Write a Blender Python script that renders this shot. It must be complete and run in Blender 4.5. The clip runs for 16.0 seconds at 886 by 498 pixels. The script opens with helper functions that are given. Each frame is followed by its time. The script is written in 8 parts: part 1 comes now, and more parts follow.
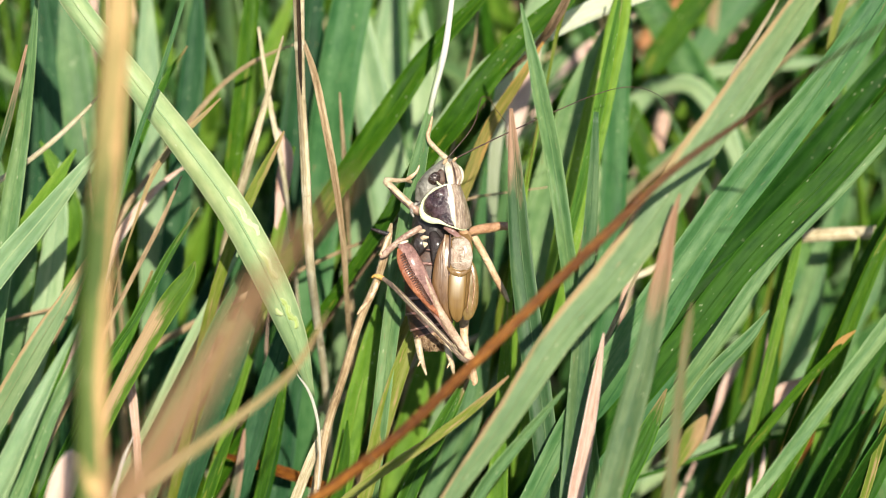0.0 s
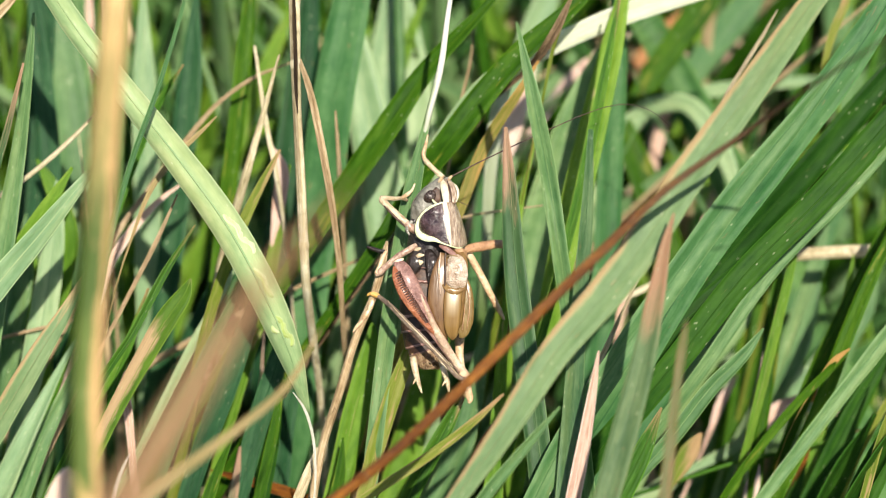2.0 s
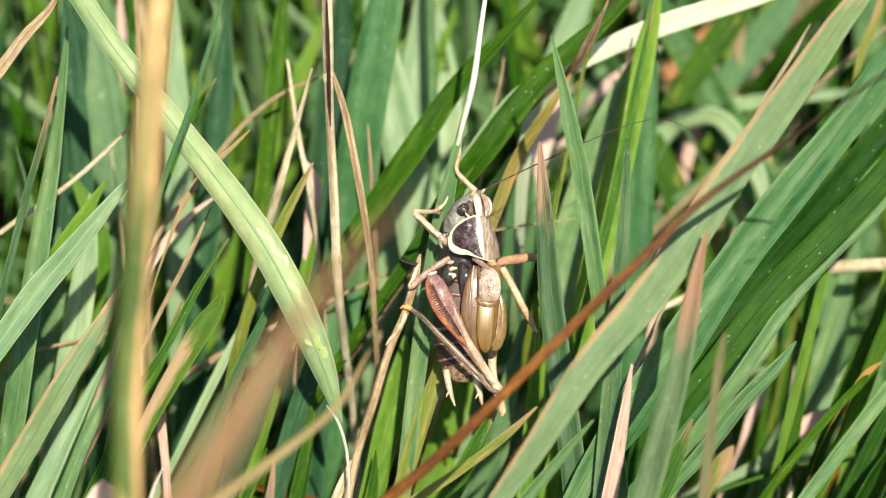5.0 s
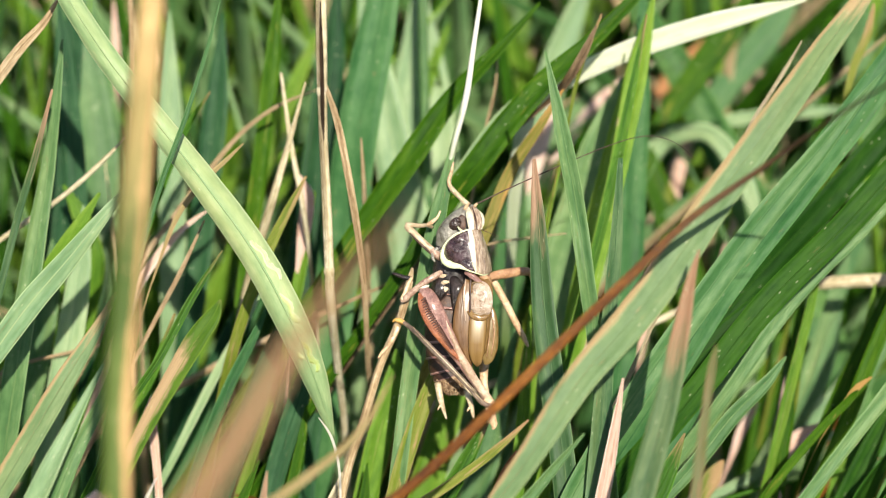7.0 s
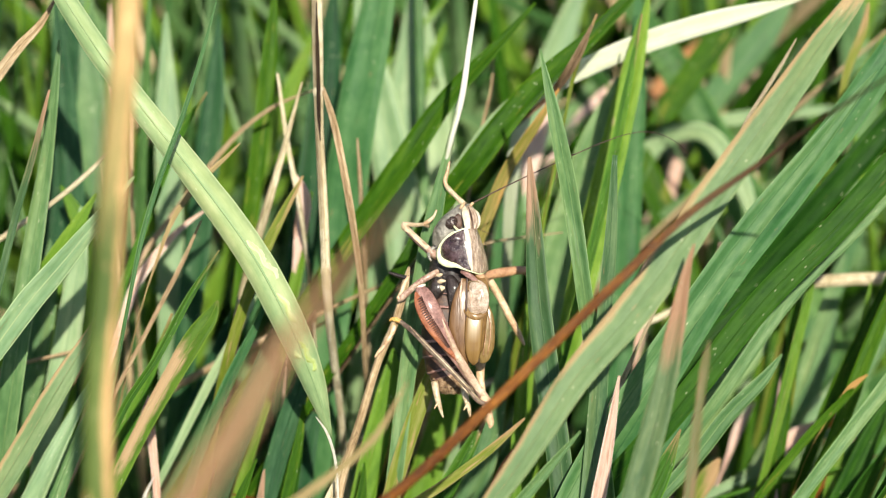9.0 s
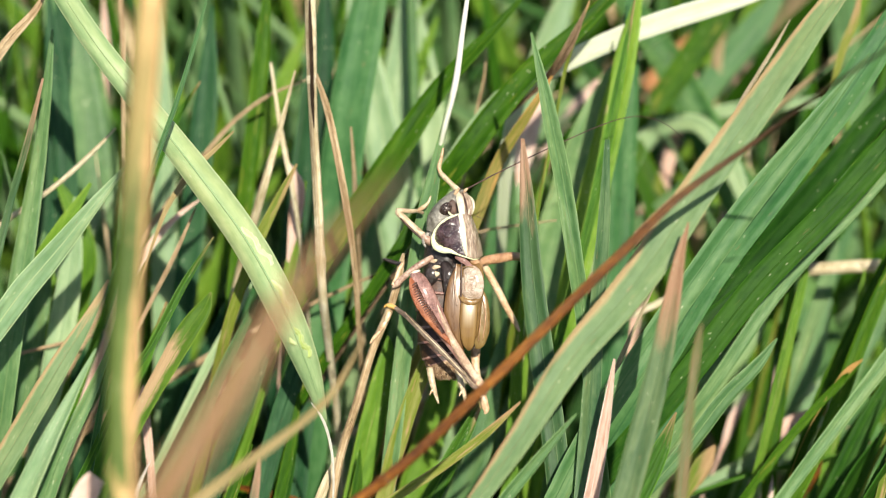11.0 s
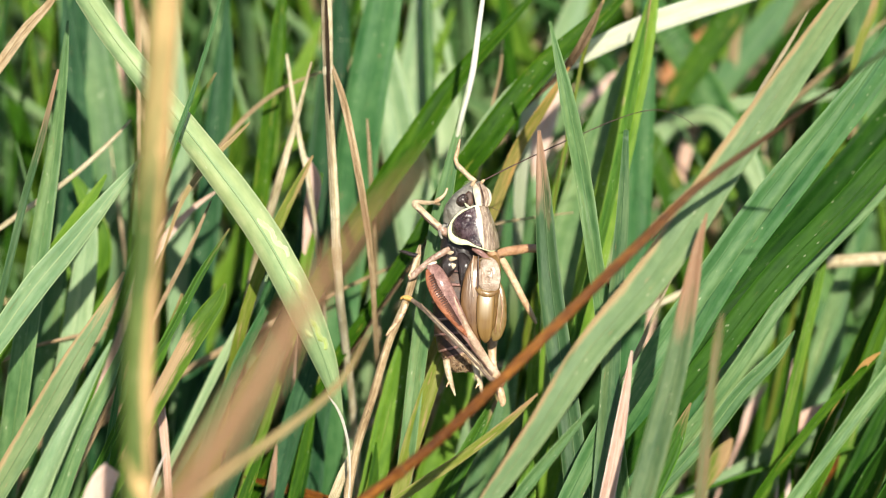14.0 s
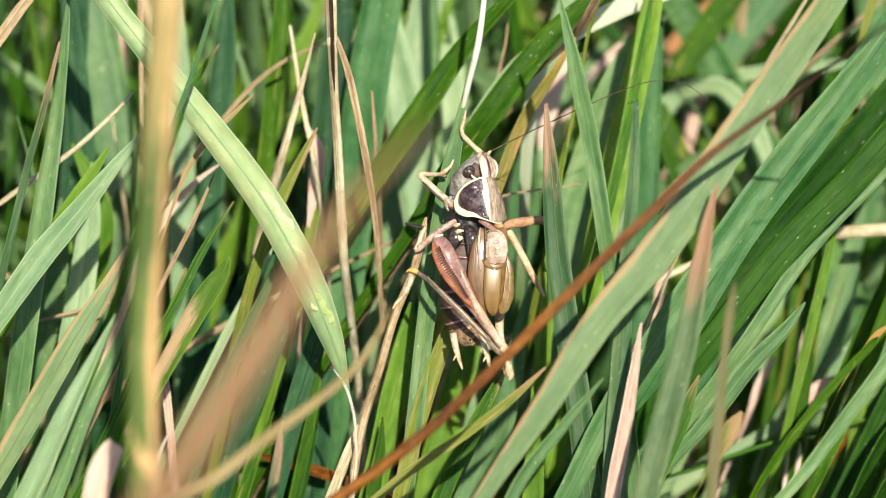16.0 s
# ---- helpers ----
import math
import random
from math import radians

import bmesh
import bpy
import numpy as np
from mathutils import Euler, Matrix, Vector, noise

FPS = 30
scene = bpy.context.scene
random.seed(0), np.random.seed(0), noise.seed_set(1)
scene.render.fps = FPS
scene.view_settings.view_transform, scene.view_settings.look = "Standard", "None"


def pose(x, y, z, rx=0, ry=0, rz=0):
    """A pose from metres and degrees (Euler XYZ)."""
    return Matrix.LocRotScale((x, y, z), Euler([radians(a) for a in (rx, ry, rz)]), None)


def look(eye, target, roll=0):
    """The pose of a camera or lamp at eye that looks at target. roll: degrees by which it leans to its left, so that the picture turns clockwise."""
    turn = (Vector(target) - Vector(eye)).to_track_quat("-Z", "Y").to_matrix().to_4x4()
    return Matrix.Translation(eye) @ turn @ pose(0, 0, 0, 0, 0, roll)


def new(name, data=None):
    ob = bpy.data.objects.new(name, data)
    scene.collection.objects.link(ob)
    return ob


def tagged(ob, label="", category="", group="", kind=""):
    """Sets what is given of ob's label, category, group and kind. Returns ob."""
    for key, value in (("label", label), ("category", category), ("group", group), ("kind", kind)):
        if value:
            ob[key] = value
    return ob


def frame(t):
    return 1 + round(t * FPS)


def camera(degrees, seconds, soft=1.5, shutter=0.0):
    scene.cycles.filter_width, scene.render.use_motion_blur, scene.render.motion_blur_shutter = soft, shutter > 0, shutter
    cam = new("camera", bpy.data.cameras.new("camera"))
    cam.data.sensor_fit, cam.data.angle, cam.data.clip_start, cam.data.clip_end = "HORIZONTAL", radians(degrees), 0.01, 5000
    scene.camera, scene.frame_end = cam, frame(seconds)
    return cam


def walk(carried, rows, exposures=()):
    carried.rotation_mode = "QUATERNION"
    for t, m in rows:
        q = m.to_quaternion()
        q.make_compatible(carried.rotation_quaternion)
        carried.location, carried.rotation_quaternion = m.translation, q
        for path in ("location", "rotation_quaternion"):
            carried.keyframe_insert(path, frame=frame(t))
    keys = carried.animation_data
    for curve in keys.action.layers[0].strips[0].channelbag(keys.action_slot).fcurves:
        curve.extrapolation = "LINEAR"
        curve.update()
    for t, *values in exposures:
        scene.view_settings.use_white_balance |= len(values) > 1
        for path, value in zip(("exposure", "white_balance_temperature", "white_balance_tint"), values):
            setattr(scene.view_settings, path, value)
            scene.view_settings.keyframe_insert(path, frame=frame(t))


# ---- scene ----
cam = camera(14.3, 16.0, soft=1.0)
cam.data.dof.use_dof = True
cam.data.dof.focus_distance = 0.298
cam.data.dof.aperture_fstop = 32
walk(cam, [
    (0, pose(-0.00018, -0.26279, 0.30017, 60.789, -0.180, -0.153)),
    (0.5, pose(-0.00009, -0.26353, 0.30035, 60.970, -0.295, -0.239)),
    (1, pose(0.00133, -0.26258, 0.30010, 60.869, -0.177, -0.056)),
    (1.5, pose(0.00022, -0.26221, 0.29969, 60.757, -0.203, -0.311)),
    (2, pose(-0.00013, -0.26344, 0.30043, 61.098, -0.245, -0.190)),
    (2.5, pose(-0.00038, -0.26404, 0.30062, 61.197, -0.133, -0.198)),
    (3, pose(-0.00009, -0.26513, 0.30150, 61.372, -0.187, -0.049)),
    (3.5, pose(-0.00109, -0.26376, 0.30051, 61.150, 0.084, -0.031)),
    (4, pose(-0.00033, -0.26479, 0.30094, 61.283, -0.101, -0.176)),
    (4.5, pose(-0.00095, -0.26383, 0.30080, 61.266, -0.021, -0.021)),
    (7, pose(-0.00169, -0.26519, 0.30127, 61.552, -0.435, 0.043)),
    (7.5, pose(-0.00088, -0.26481, 0.30152, 61.370, -0.711, -0.202)),
    (8, pose(-0.00114, -0.26580, 0.30157, 61.624, -0.439, -0.173)),
    (8.5, pose(-0.00125, -0.26596, 0.30148, 61.615, -0.303, -0.017)),
    (11, pose(-0.00177, -0.26816, 0.29758, 62.193, -0.079, -0.336)),
    (11.5, pose(-0.00087, -0.26798, 0.29709, 62.199, 0.084, -0.313)),
    (12, pose(-0.00057, -0.26820, 0.29744, 62.178, 0.022, -0.353)),
    (12.5, pose(-0.00118, -0.26813, 0.29737, 62.109, -0.038, -0.435)),
    (13, pose(-0.00217, -0.26797, 0.29628, 62.268, 0.074, -0.135)),
    (13.5, pose(-0.00229, -0.26837, 0.29630, 62.391, 0.059, -0.016)),
    (14, pose(-0.00229, -0.26764, 0.29634, 62.221, -0.013, -0.178)),
    (14.5, pose(-0.00198, -0.26642, 0.29557, 61.917, 0.068, -0.320)),
    (15, pose(-0.00321, -0.26676, 0.29550, 62.095, 0.187, -0.261)),
    (15.5, pose(-0.00318, -0.26651, 0.29544, 62.103, 0.175, -0.233)),
    (16, pose(-0.00285, -0.26498, 0.29452, 61.842, 0.220, -0.307)),
], exposures=[(0.0, 0.56), (16.0, 0.56)])

# ---- world, sun ----
world = bpy.data.worlds.new("sky")
scene.world = world
world.use_nodes = True
wn = world.node_tree.nodes
sky = wn.new("ShaderNodeTexSky")
sky.sky_type, sky.sun_disc = "NISHITA", False
SUN_WAY = Vector((0.12, -0.72, 0.69)).normalized()
sky.sun_elevation = math.asin(SUN_WAY.z)
sky.sun_rotation = math.atan2(SUN_WAY.x, SUN_WAY.y)
wn["Background"].inputs["Strength"].default_value = 0.095
world.node_tree.links.new(sky.outputs[0], wn["Background"].inputs["Color"])
sun_data = bpy.data.lights.new("sun", "SUN")
sun_data.energy, sun_data.angle, sun_data.color = 5.4, radians(0.6), (1.0, 0.94, 0.80)
sun = new("sun", sun_data)
sun.matrix_world = look(SUN_WAY * 3, (0, 0, 0))


# ---- materials ----
class Nodes:
    """A small helper to wire shader nodes."""

    def __init__(self, name):
        self.mat = bpy.data.materials.new(name)
        self.mat.use_nodes = True
        self.tree = self.mat.node_tree
        self.bsdf = self.tree.nodes["Principled BSDF"]
        self.out = self.tree.nodes["Material Output"]

    def add(self, kind, **sets):
        node = self.tree.nodes.new(kind)
        for key, value in sets.items():
            setattr(node, key, value)
        return node

    def wire(self, a, b):
        self.tree.links.new(a, b)

    def put(self, socket, value):
        if hasattr(value, "is_output"):
            self.wire(value, socket)
        else:
            socket.default_value = value

    def math(self, op, a, b=0.0, clamp=False):
        node = self.add("ShaderNodeMath", operation=op, use_clamp=clamp)
        self.put(node.inputs[0], a)
        self.put(node.inputs[1], b)
        return node.outputs[0]

    def noise(self, vector, scale, detail=3.0, rough=0.55, dims="3D"):
        node = self.add("ShaderNodeTexNoise")
        self.wire(vector, node.inputs["Vector"])
        node.inputs["Scale"].default_value, node.inputs["Detail"].default_value = scale, detail
        node.inputs["Roughness"].default_value = rough
        return node.outputs["Fac"]

    def stretch(self, vector, scale, loc=(0, 0, 0)):
        node = self.add("ShaderNodeMapping")
        self.wire(vector, node.inputs["Vector"])
        node.inputs["Scale"].default_value = scale
        self.put(node.inputs["Location"], loc)
        return node.outputs[0]

    def ramp(self, fac, stops):
        node = self.add("ShaderNodeValToRGB")
        self.wire(fac, node.inputs[0])
        el = node.color_ramp.elements
        for i, (at, c) in enumerate(stops):
            e = el[i] if i < 2 else el.new(at)
            e.position = at
            e.color = (*c, 1) if len(c) == 3 else c
        return node.outputs[0]

    def span(self, value, a, b, c=0.0, d=1.0):
        node = self.add("ShaderNodeMapRange")
        self.put(node.inputs[0], value)
        for i, v in enumerate((a, b, c, d)):
            node.inputs[1 + i].default_value = v
        return node.outputs[0]

    def mix(self, fac, a, b, blend="MIX"):
        node = self.add("ShaderNodeMix", data_type="RGBA", blend_type=blend)
        self.put(node.inputs[0], fac)
        for sock, v in ((node.inputs[6], a), (node.inputs[7], b)):
            self.put(sock, (*v, 1) if isinstance(v, tuple) and len(v) == 3 else v)
        return node.outputs[2]

    def bump(self, height, strength, distance):
        node = self.add("ShaderNodeBump")
        self.wire(height, node.inputs["Height"])
        node.inputs["Strength"].default_value, node.inputs["Distance"].default_value = strength, distance
        self.wire(node.outputs[0], self.bsdf.inputs["Normal"])
        return node.outputs[0]


def leaf_material(name, dark, mid, light, dry=(0.45, 0.30, 0.15), dry_from=1.2, edge=1.3, spots=0.0, rough=0.42, glow=0.5,
                  patch=0.0, root_dry=-0.2, islands=False, fade=0.018, one_side=False, band=None, bloom=False, sheen=0.14):
    """Living or dried grass leaf: long veins, soft blotches, a dried tip or margin, pale specks; light passes through it."""
    if not bloom:
        dark, mid, light = ((c[0], c[1], c[2] * (0.62 if c[1] > c[0] * 1.15 else 1.0)) for c in (dark, mid, light))
    else:
        dark, mid, light = ((c[0] * 1.08, c[1], c[2] * 0.76) for c in (dark, mid, light))
    n = Nodes(name)
    uv = n.add("ShaderNodeUVMap", uv_map="uv").outputs[0]
    run = n.add("ShaderNodeUVMap", uv_map="run").outputs[0]
    rand = n.add("ShaderNodeNewGeometry").outputs["Random Per Island"] if islands else n.add("ShaderNodeObjectInfo").outputs["Random"]
    shift = n.add("ShaderNodeCombineXYZ")
    n.wire(n.math("MULTIPLY", rand, 37.0), shift.inputs[2])
    n.wire(n.math("MULTIPLY", rand, 11.0), shift.inputs[1])
    sep = n.add("ShaderNodeSeparateXYZ")
    n.wire(uv, sep.inputs[0])
    rsep = n.add("ShaderNodeSeparateXYZ")
    n.wire(run, rsep.inputs[0])
    veins = n.noise(n.stretch(uv, (58, 24, 1), shift.outputs[0]), 1.0, 4.0, 0.65)
    blotch = n.noise(n.stretch(uv, (1.6, 130, 1), shift.outputs[0]), 1.0, 4.0, 0.65)
    tone = n.math("ADD", n.math("MULTIPLY", veins, 0.22), n.math("MULTIPLY", blotch, 0.78))
    tone = n.math("ADD", tone, n.math("MULTIPLY", n.math("SUBTRACT", rand, 0.5), 0.22))
    mottle = n.noise(n.stretch(uv, (3.5, 620, 1), shift.outputs[0]), 1.0, 4.0, 0.6)
    tone = n.math("ADD", tone, n.math("MULTIPLY", n.math("SUBTRACT", mottle, 0.5), 0.42))
    col = n.ramp(tone, [(0.30, dark), (0.72, light), (0.5, mid)])
    age = n.span(n.noise(n.stretch(uv, (1.1, 38, 1), shift.outputs[0]), 1.0, 2.0), 0.52, 0.72)
    col = n.mix(n.math("MULTIPLY", age, 0.22), col, (light[0] * 1.3, light[1] * 1.0, light[2] * 0.7))
    across = n.math("ABSOLUTE", n.math("SUBTRACT", sep.outputs[0], 0.5))
    rib = n.span(across, 0.0, 0.035, 1.0, 0.0)
    col = n.mix(n.math("MULTIPLY", rib, 0.3), col, light)
    # Margins painted paler, as if the sun caught the thin leaf edges.
    col = n.mix(n.math("MULTIPLY", n.span(across, 0.44, 0.485), 0.75), col, tuple(min(1.0, 1.25 * c) for c in light))
    if patch:
        gone = n.span(n.noise(n.stretch(uv, (2.2, 160, 1), shift.outputs[0]), 1.0, 3.0), 0.66 - 0.1 * patch, 0.7 - 0.1 * patch)
        col = n.mix(n.math("MULTIPLY", gone, 0.8), col, dry)
    worn = n.math("ADD", rsep.outputs[0], n.math("MULTIPLY", n.math("SUBTRACT", blotch, 0.5), 0.10))
    worn = n.span(worn, dry_from, dry_from + fade)
    reach = n.math("SUBTRACT", 1.0, sep.outputs[0]) if one_side else n.math("MULTIPLY", across, 2.0)
    rim = n.span(n.math("ADD", reach, n.math("MULTIPLY", n.math("SUBTRACT", blotch, 0.5), 0.5)), edge, edge + 0.12)
    low = n.span(rsep.outputs[0], root_dry, root_dry + 0.15, 1.0, 0.0)
    gone = n.math("MAXIMUM", n.math("MAXIMUM", worn, rim), low, True)
    if band:
        along = n.math("ADD", rsep.outputs[0], n.math("MULTIPLY", n.math("SUBTRACT", mottle, 0.5), 0.03))
        held = n.math("MULTIPLY", n.span(along, band[0], band[0] + 0.012), n.span(along, band[1], band[1] + 0.012, 1.0, 0.0))
        held = n.math("MULTIPLY", held, n.span(n.math("ADD", sep.outputs[0], n.math("MULTIPLY", mottle, 0.5)), 0.75, 0.95, 1.0, 0.0))
        gone = n.math("MAXIMUM", gone, held)
    dried = n.mix(n.span(veins, 0.3, 0.7), tuple(c * 0.62 for c in dry), tuple(min(1, c * 1.2) for c in dry))
    col = n.mix(gone, col, dried)
    if spots:
        speck = n.add("ShaderNodeTexVoronoi", feature="F1")
        n.wire(n.stretch(uv, (5, 900, 1), shift.outputs[0]), speck.inputs["Vector"])
        speck.inputs["Scale"].default_value = 1.0
        dot = n.math("MULTIPLY", n.span(speck.outputs["Distance"], 0.10, 0.16, 1.0, 0.0), n.span(blotch, 0.5, 0.58))
        col = n.mix(n.math("MULTIPLY", dot, min(1.0, 1.6 * spots)), col, (0.62, 0.66, 0.42))
    fleck = n.span(n.noise(n.stretch(uv, (7, 380, 1), shift.outputs[0]), 1.0, 3.0, 0.7), 0.66, 0.71)
    col = n.mix(n.math("MULTIPLY", fleck, 0.5), col, tuple(0.8 * c for c in dry))
    n.wire(col, n.bsdf.inputs["Base Color"])
    n.wire(n.span(blotch, 0.3, 0.7, rough - 0.08, rough + 0.12), n.bsdf.inputs["Roughness"])
    n.bsdf.inputs["Specular IOR Level"].default_value = sheen
    normal = n.bump(n.math("ADD", n.math("MULTIPLY", veins, 0.35), n.math("MULTIPLY", blotch, 0.9)), 0.2, 0.0004)
    thin = n.add("ShaderNodeBsdfTranslucent")
    n.wire(n.mix(0.7, col, (0.85, 1.0, 0.6) if bloom else (0.86, 1.0, 0.28), "MULTIPLY"), thin.inputs["Color"])
    n.wire(normal, thin.inputs["Normal"])
    both = n.add("ShaderNodeMixShader")
    both.inputs[0].default_value = glow
    n.wire(n.bsdf.outputs[0], both.inputs[1])
    n.wire(thin.outputs[0], both.inputs[2])
    n.wire(both.outputs[0], n.out.inputs["Surface"])
    return n.mat


def straw_material(name, dark, mid, light, rough=0.5, stain=(0.06, 0.045, 0.025), stained=0.5, darker_from=None):
    """Dead, dry culm or leaf: fibres along it and darker stains."""
    n = Nodes(name)
    uv = n.add("ShaderNodeUVMap", uv_map="uv").outputs[0]
    rand = n.add("ShaderNodeObjectInfo").outputs["Random"]
    shift = n.add("ShaderNodeCombineXYZ")
    n.wire(n.math("MULTIPLY", rand, 29.0), shift.inputs[2])
    fibre = n.noise(n.stretch(uv, (22, 45, 1), shift.outputs[0]), 1.0, 3.0)
    blotch = n.noise(n.stretch(uv, (1.3, 110, 1), shift.outputs[0]), 1.0, 4.0, 0.65)
    tone = n.math("ADD", n.math("MULTIPLY", fibre, 0.42), n.math("MULTIPLY", blotch, 0.58))
    mottle = n.noise(n.stretch(uv, (4, 900, 1), shift.outputs[0]), 1.0, 4.0, 0.65)
    tone = n.math("ADD", tone, n.math("MULTIPLY", n.math("SUBTRACT", mottle, 0.5), 0.4))
    col = n.ramp(tone, [(0.35, dark), (0.63, light), (0.5, mid)])
    col = n.mix(n.math("MULTIPLY", n.span(blotch, 0.58, 0.68), stained), col, stain)
    groove = n.span(n.noise(n.stretch(uv, (9, 14, 1), shift.outputs[0]), 1.0, 2.0), 0.60, 0.66)
    col = n.mix(n.math("MULTIPLY", groove, 0.55), col, stain)
    # Darker from this share of the length towards the tip.
    if darker_from:
        run = n.add("ShaderNodeSeparateXYZ")
        n.wire(n.add("ShaderNodeUVMap", uv_map="run").outputs[0], run.inputs[0])
        end_mask = n.span(n.math("ADD", run.outputs[0], n.math("MULTIPLY", n.math("SUBTRACT", blotch, 0.5), 0.15)), darker_from - 0.03, darker_from + 0.05)
        col = n.mix(n.math("MULTIPLY", end_mask, 0.75), col, (0.075, 0.055, 0.035))
    grime = n.span(n.noise(n.stretch(uv, (2.5, 420, 1), shift.outputs[0]), 1.0, 4.0, 0.7), 0.60, 0.68)
    col = n.mix(n.math("MULTIPLY", grime, 0.55), col, stain)
    n.wire(col, n.bsdf.inputs["Base Color"])
    n.wire(n.span(fibre, 0.3, 0.7, rough - 0.1, rough + 0.15), n.bsdf.inputs["Roughness"])
    n.bsdf.inputs["Specular IOR Level"].default_value = 0.25
    normal = n.bump(n.math("ADD", fibre, mottle), 0.6, 0.0004)
    thin = n.add("ShaderNodeBsdfTranslucent")
    n.wire(col, thin.inputs["Color"])
    n.wire(normal, thin.inputs["Normal"])
    both = n.add("ShaderNodeMixShader")
    both.inputs[0].default_value = 0.2
    n.wire(n.bsdf.outputs[0], both.inputs[1])
    n.wire(thin.outputs[0], both.inputs[2])
    n.wire(both.outputs[0], n.out.inputs["Surface"])
    return n.mat


GREEN = leaf_material("green_leaf", (0.03, 0.10, 0.014), (0.06, 0.175, 0.026), (0.14, 0.31, 0.058), spots=0.4, dry_from=0.985)
LUSH = leaf_material("lush_leaf", (0.022, 0.078, 0.006), (0.047, 0.138, 0.010), (0.105, 0.22, 0.022), spots=0.3, patch=0.35, dry=(0.24, 0.27, 0.035), sheen=0.1)
# Deep green, darkened further in its base colour to stand for shade.
SHADE_TONED = leaf_material("shade_toned_green_leaf", (0.010, 0.048, 0.008), (0.022, 0.086, 0.014), (0.05, 0.145, 0.024), spots=0.3, dry=(0.2, 0.2, 0.06), sheen=0.1)
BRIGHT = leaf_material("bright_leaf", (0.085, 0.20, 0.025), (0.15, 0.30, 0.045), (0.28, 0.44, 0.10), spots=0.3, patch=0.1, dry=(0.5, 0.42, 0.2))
OLD = leaf_material("mottled_leaf", (0.21, 0.36, 0.215), (0.325, 0.475, 0.30), (0.50, 0.61, 0.44), dry=(0.62, 0.55, 0.32), edge=0.985, spots=0.4, rough=0.34, bloom=True, sheen=0.3, glow=0.35)
BLUE = leaf_material("glaucous_leaf", (0.075, 0.19, 0.085), (0.14, 0.29, 0.14), (0.27, 0.43, 0.24), spots=0.5, rough=0.38, bloom=True, sheen=0.25)
BLUE_TIP = leaf_material("glaucous_leaf_dry_tip", (0.035, 0.105, 0.048), (0.068, 0.16, 0.08), (0.15, 0.26, 0.14), dry=(0.56, 0.34, 0.22), dry_from=0.958, edge=1.05, spots=0.5, fade=0.03, bloom=True, sheen=0.25)
JADE = leaf_material("jade_leaf", (0.05, 0.16, 0.065), (0.09, 0.235, 0.105), (0.18, 0.34, 0.18), spots=0.5, rough=0.38, bloom=True, sheen=0.22)
OCHRE_LEAF = leaf_material("ochre_leaf", (0.14, 0.17, 0.03), (0.27, 0.24, 0.05), (0.48, 0.36, 0.12), dry=(0.58, 0.33, 0.10), patch=0.6, edge=0.9, dry_from=0.97, sheen=0.2)
SPRUCE = leaf_material("spruce_green_leaf", (0.012, 0.062, 0.028), (0.026, 0.102, 0.05), (0.065, 0.175, 0.095), spots=0.3, bloom=True, sheen=0.15)
SLATE = leaf_material("slate_green_leaf", (0.035, 0.105, 0.055), (0.07, 0.17, 0.09), (0.16, 0.28, 0.16), spots=0.4, rough=0.34, bloom=True, sheen=0.3)
LONG_TIP = leaf_material("glaucous_leaf_long_dry_tip", (0.048, 0.115, 0.06), (0.088, 0.175, 0.095), (0.175, 0.275, 0.16), dry=(0.50, 0.29, 0.17), dry_from=0.945, edge=0.97, spots=0.5, fade=0.03, bloom=True, sheen=0.25)
TEAL = leaf_material("blue_green_leaf", (0.028, 0.115, 0.045), (0.055, 0.185, 0.075), (0.115, 0.28, 0.13), spots=0.3, bloom=True, sheen=0.2)
EDGED = leaf_material("brown_edged_leaf", (0.14, 0.255, 0.14), (0.205, 0.335, 0.195), (0.30, 0.42, 0.265), dry=(0.60, 0.44, 0.23), edge=0.79, dry_from=0.965, spots=0.4, one_side=True, bloom=True, sheen=0.2)
YELLOW = leaf_material("yellowing_leaf", (0.13, 0.20, 0.035), (0.22, 0.28, 0.055), (0.36, 0.36, 0.11), dry=(0.55, 0.36, 0.18), patch=0.45, edge=0.95, dry_from=0.975)
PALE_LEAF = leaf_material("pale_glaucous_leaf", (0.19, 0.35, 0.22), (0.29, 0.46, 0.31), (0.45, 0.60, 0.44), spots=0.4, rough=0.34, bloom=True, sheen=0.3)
PATCHED = leaf_material("withered_patch_leaf", (0.07, 0.16, 0.022), (0.13, 0.25, 0.04), (0.22, 0.34, 0.08), dry=(0.62, 0.43, 0.24), dry_from=0.995, edge=1.06, spots=0.4, band=(0.894, 0.965))
CREAM = leaf_material("bleached_leaf", (0.60, 0.61, 0.45), (0.75, 0.76, 0.60), (0.87, 0.87, 0.75), rough=0.33, glow=0.45, dry=(0.12, 0.2, 0.05), root_dry=0.737)
PINK = leaf_material("dead_pink_leaf", (0.46, 0.28, 0.21), (0.67, 0.46, 0.37), (0.82, 0.65, 0.57), dry=(0.38, 0.22, 0.15), patch=0.2, glow=0.3)
SCAR = leaf_material("feeding_trail", (0.40, 0.50, 0.22), (0.56, 0.63, 0.37), (0.72, 0.75, 0.52), glow=0.3)
RUSTY = leaf_material("rusty_culm", (0.055, 0.09, 0.028), (0.10, 0.14, 0.05), (0.20, 0.21, 0.095), dry=(0.75, 0.46, 0.21), patch=0.5, dry_from=0.84, edge=0.64, glow=0.1, fade=0.14)
HUSK = leaf_material("husk_leaf", (0.13, 0.15, 0.06), (0.22, 0.23, 0.11), (0.36, 0.33, 0.2), dry=(0.36, 0.21, 0.11), edge=0.8, patch=0.9)
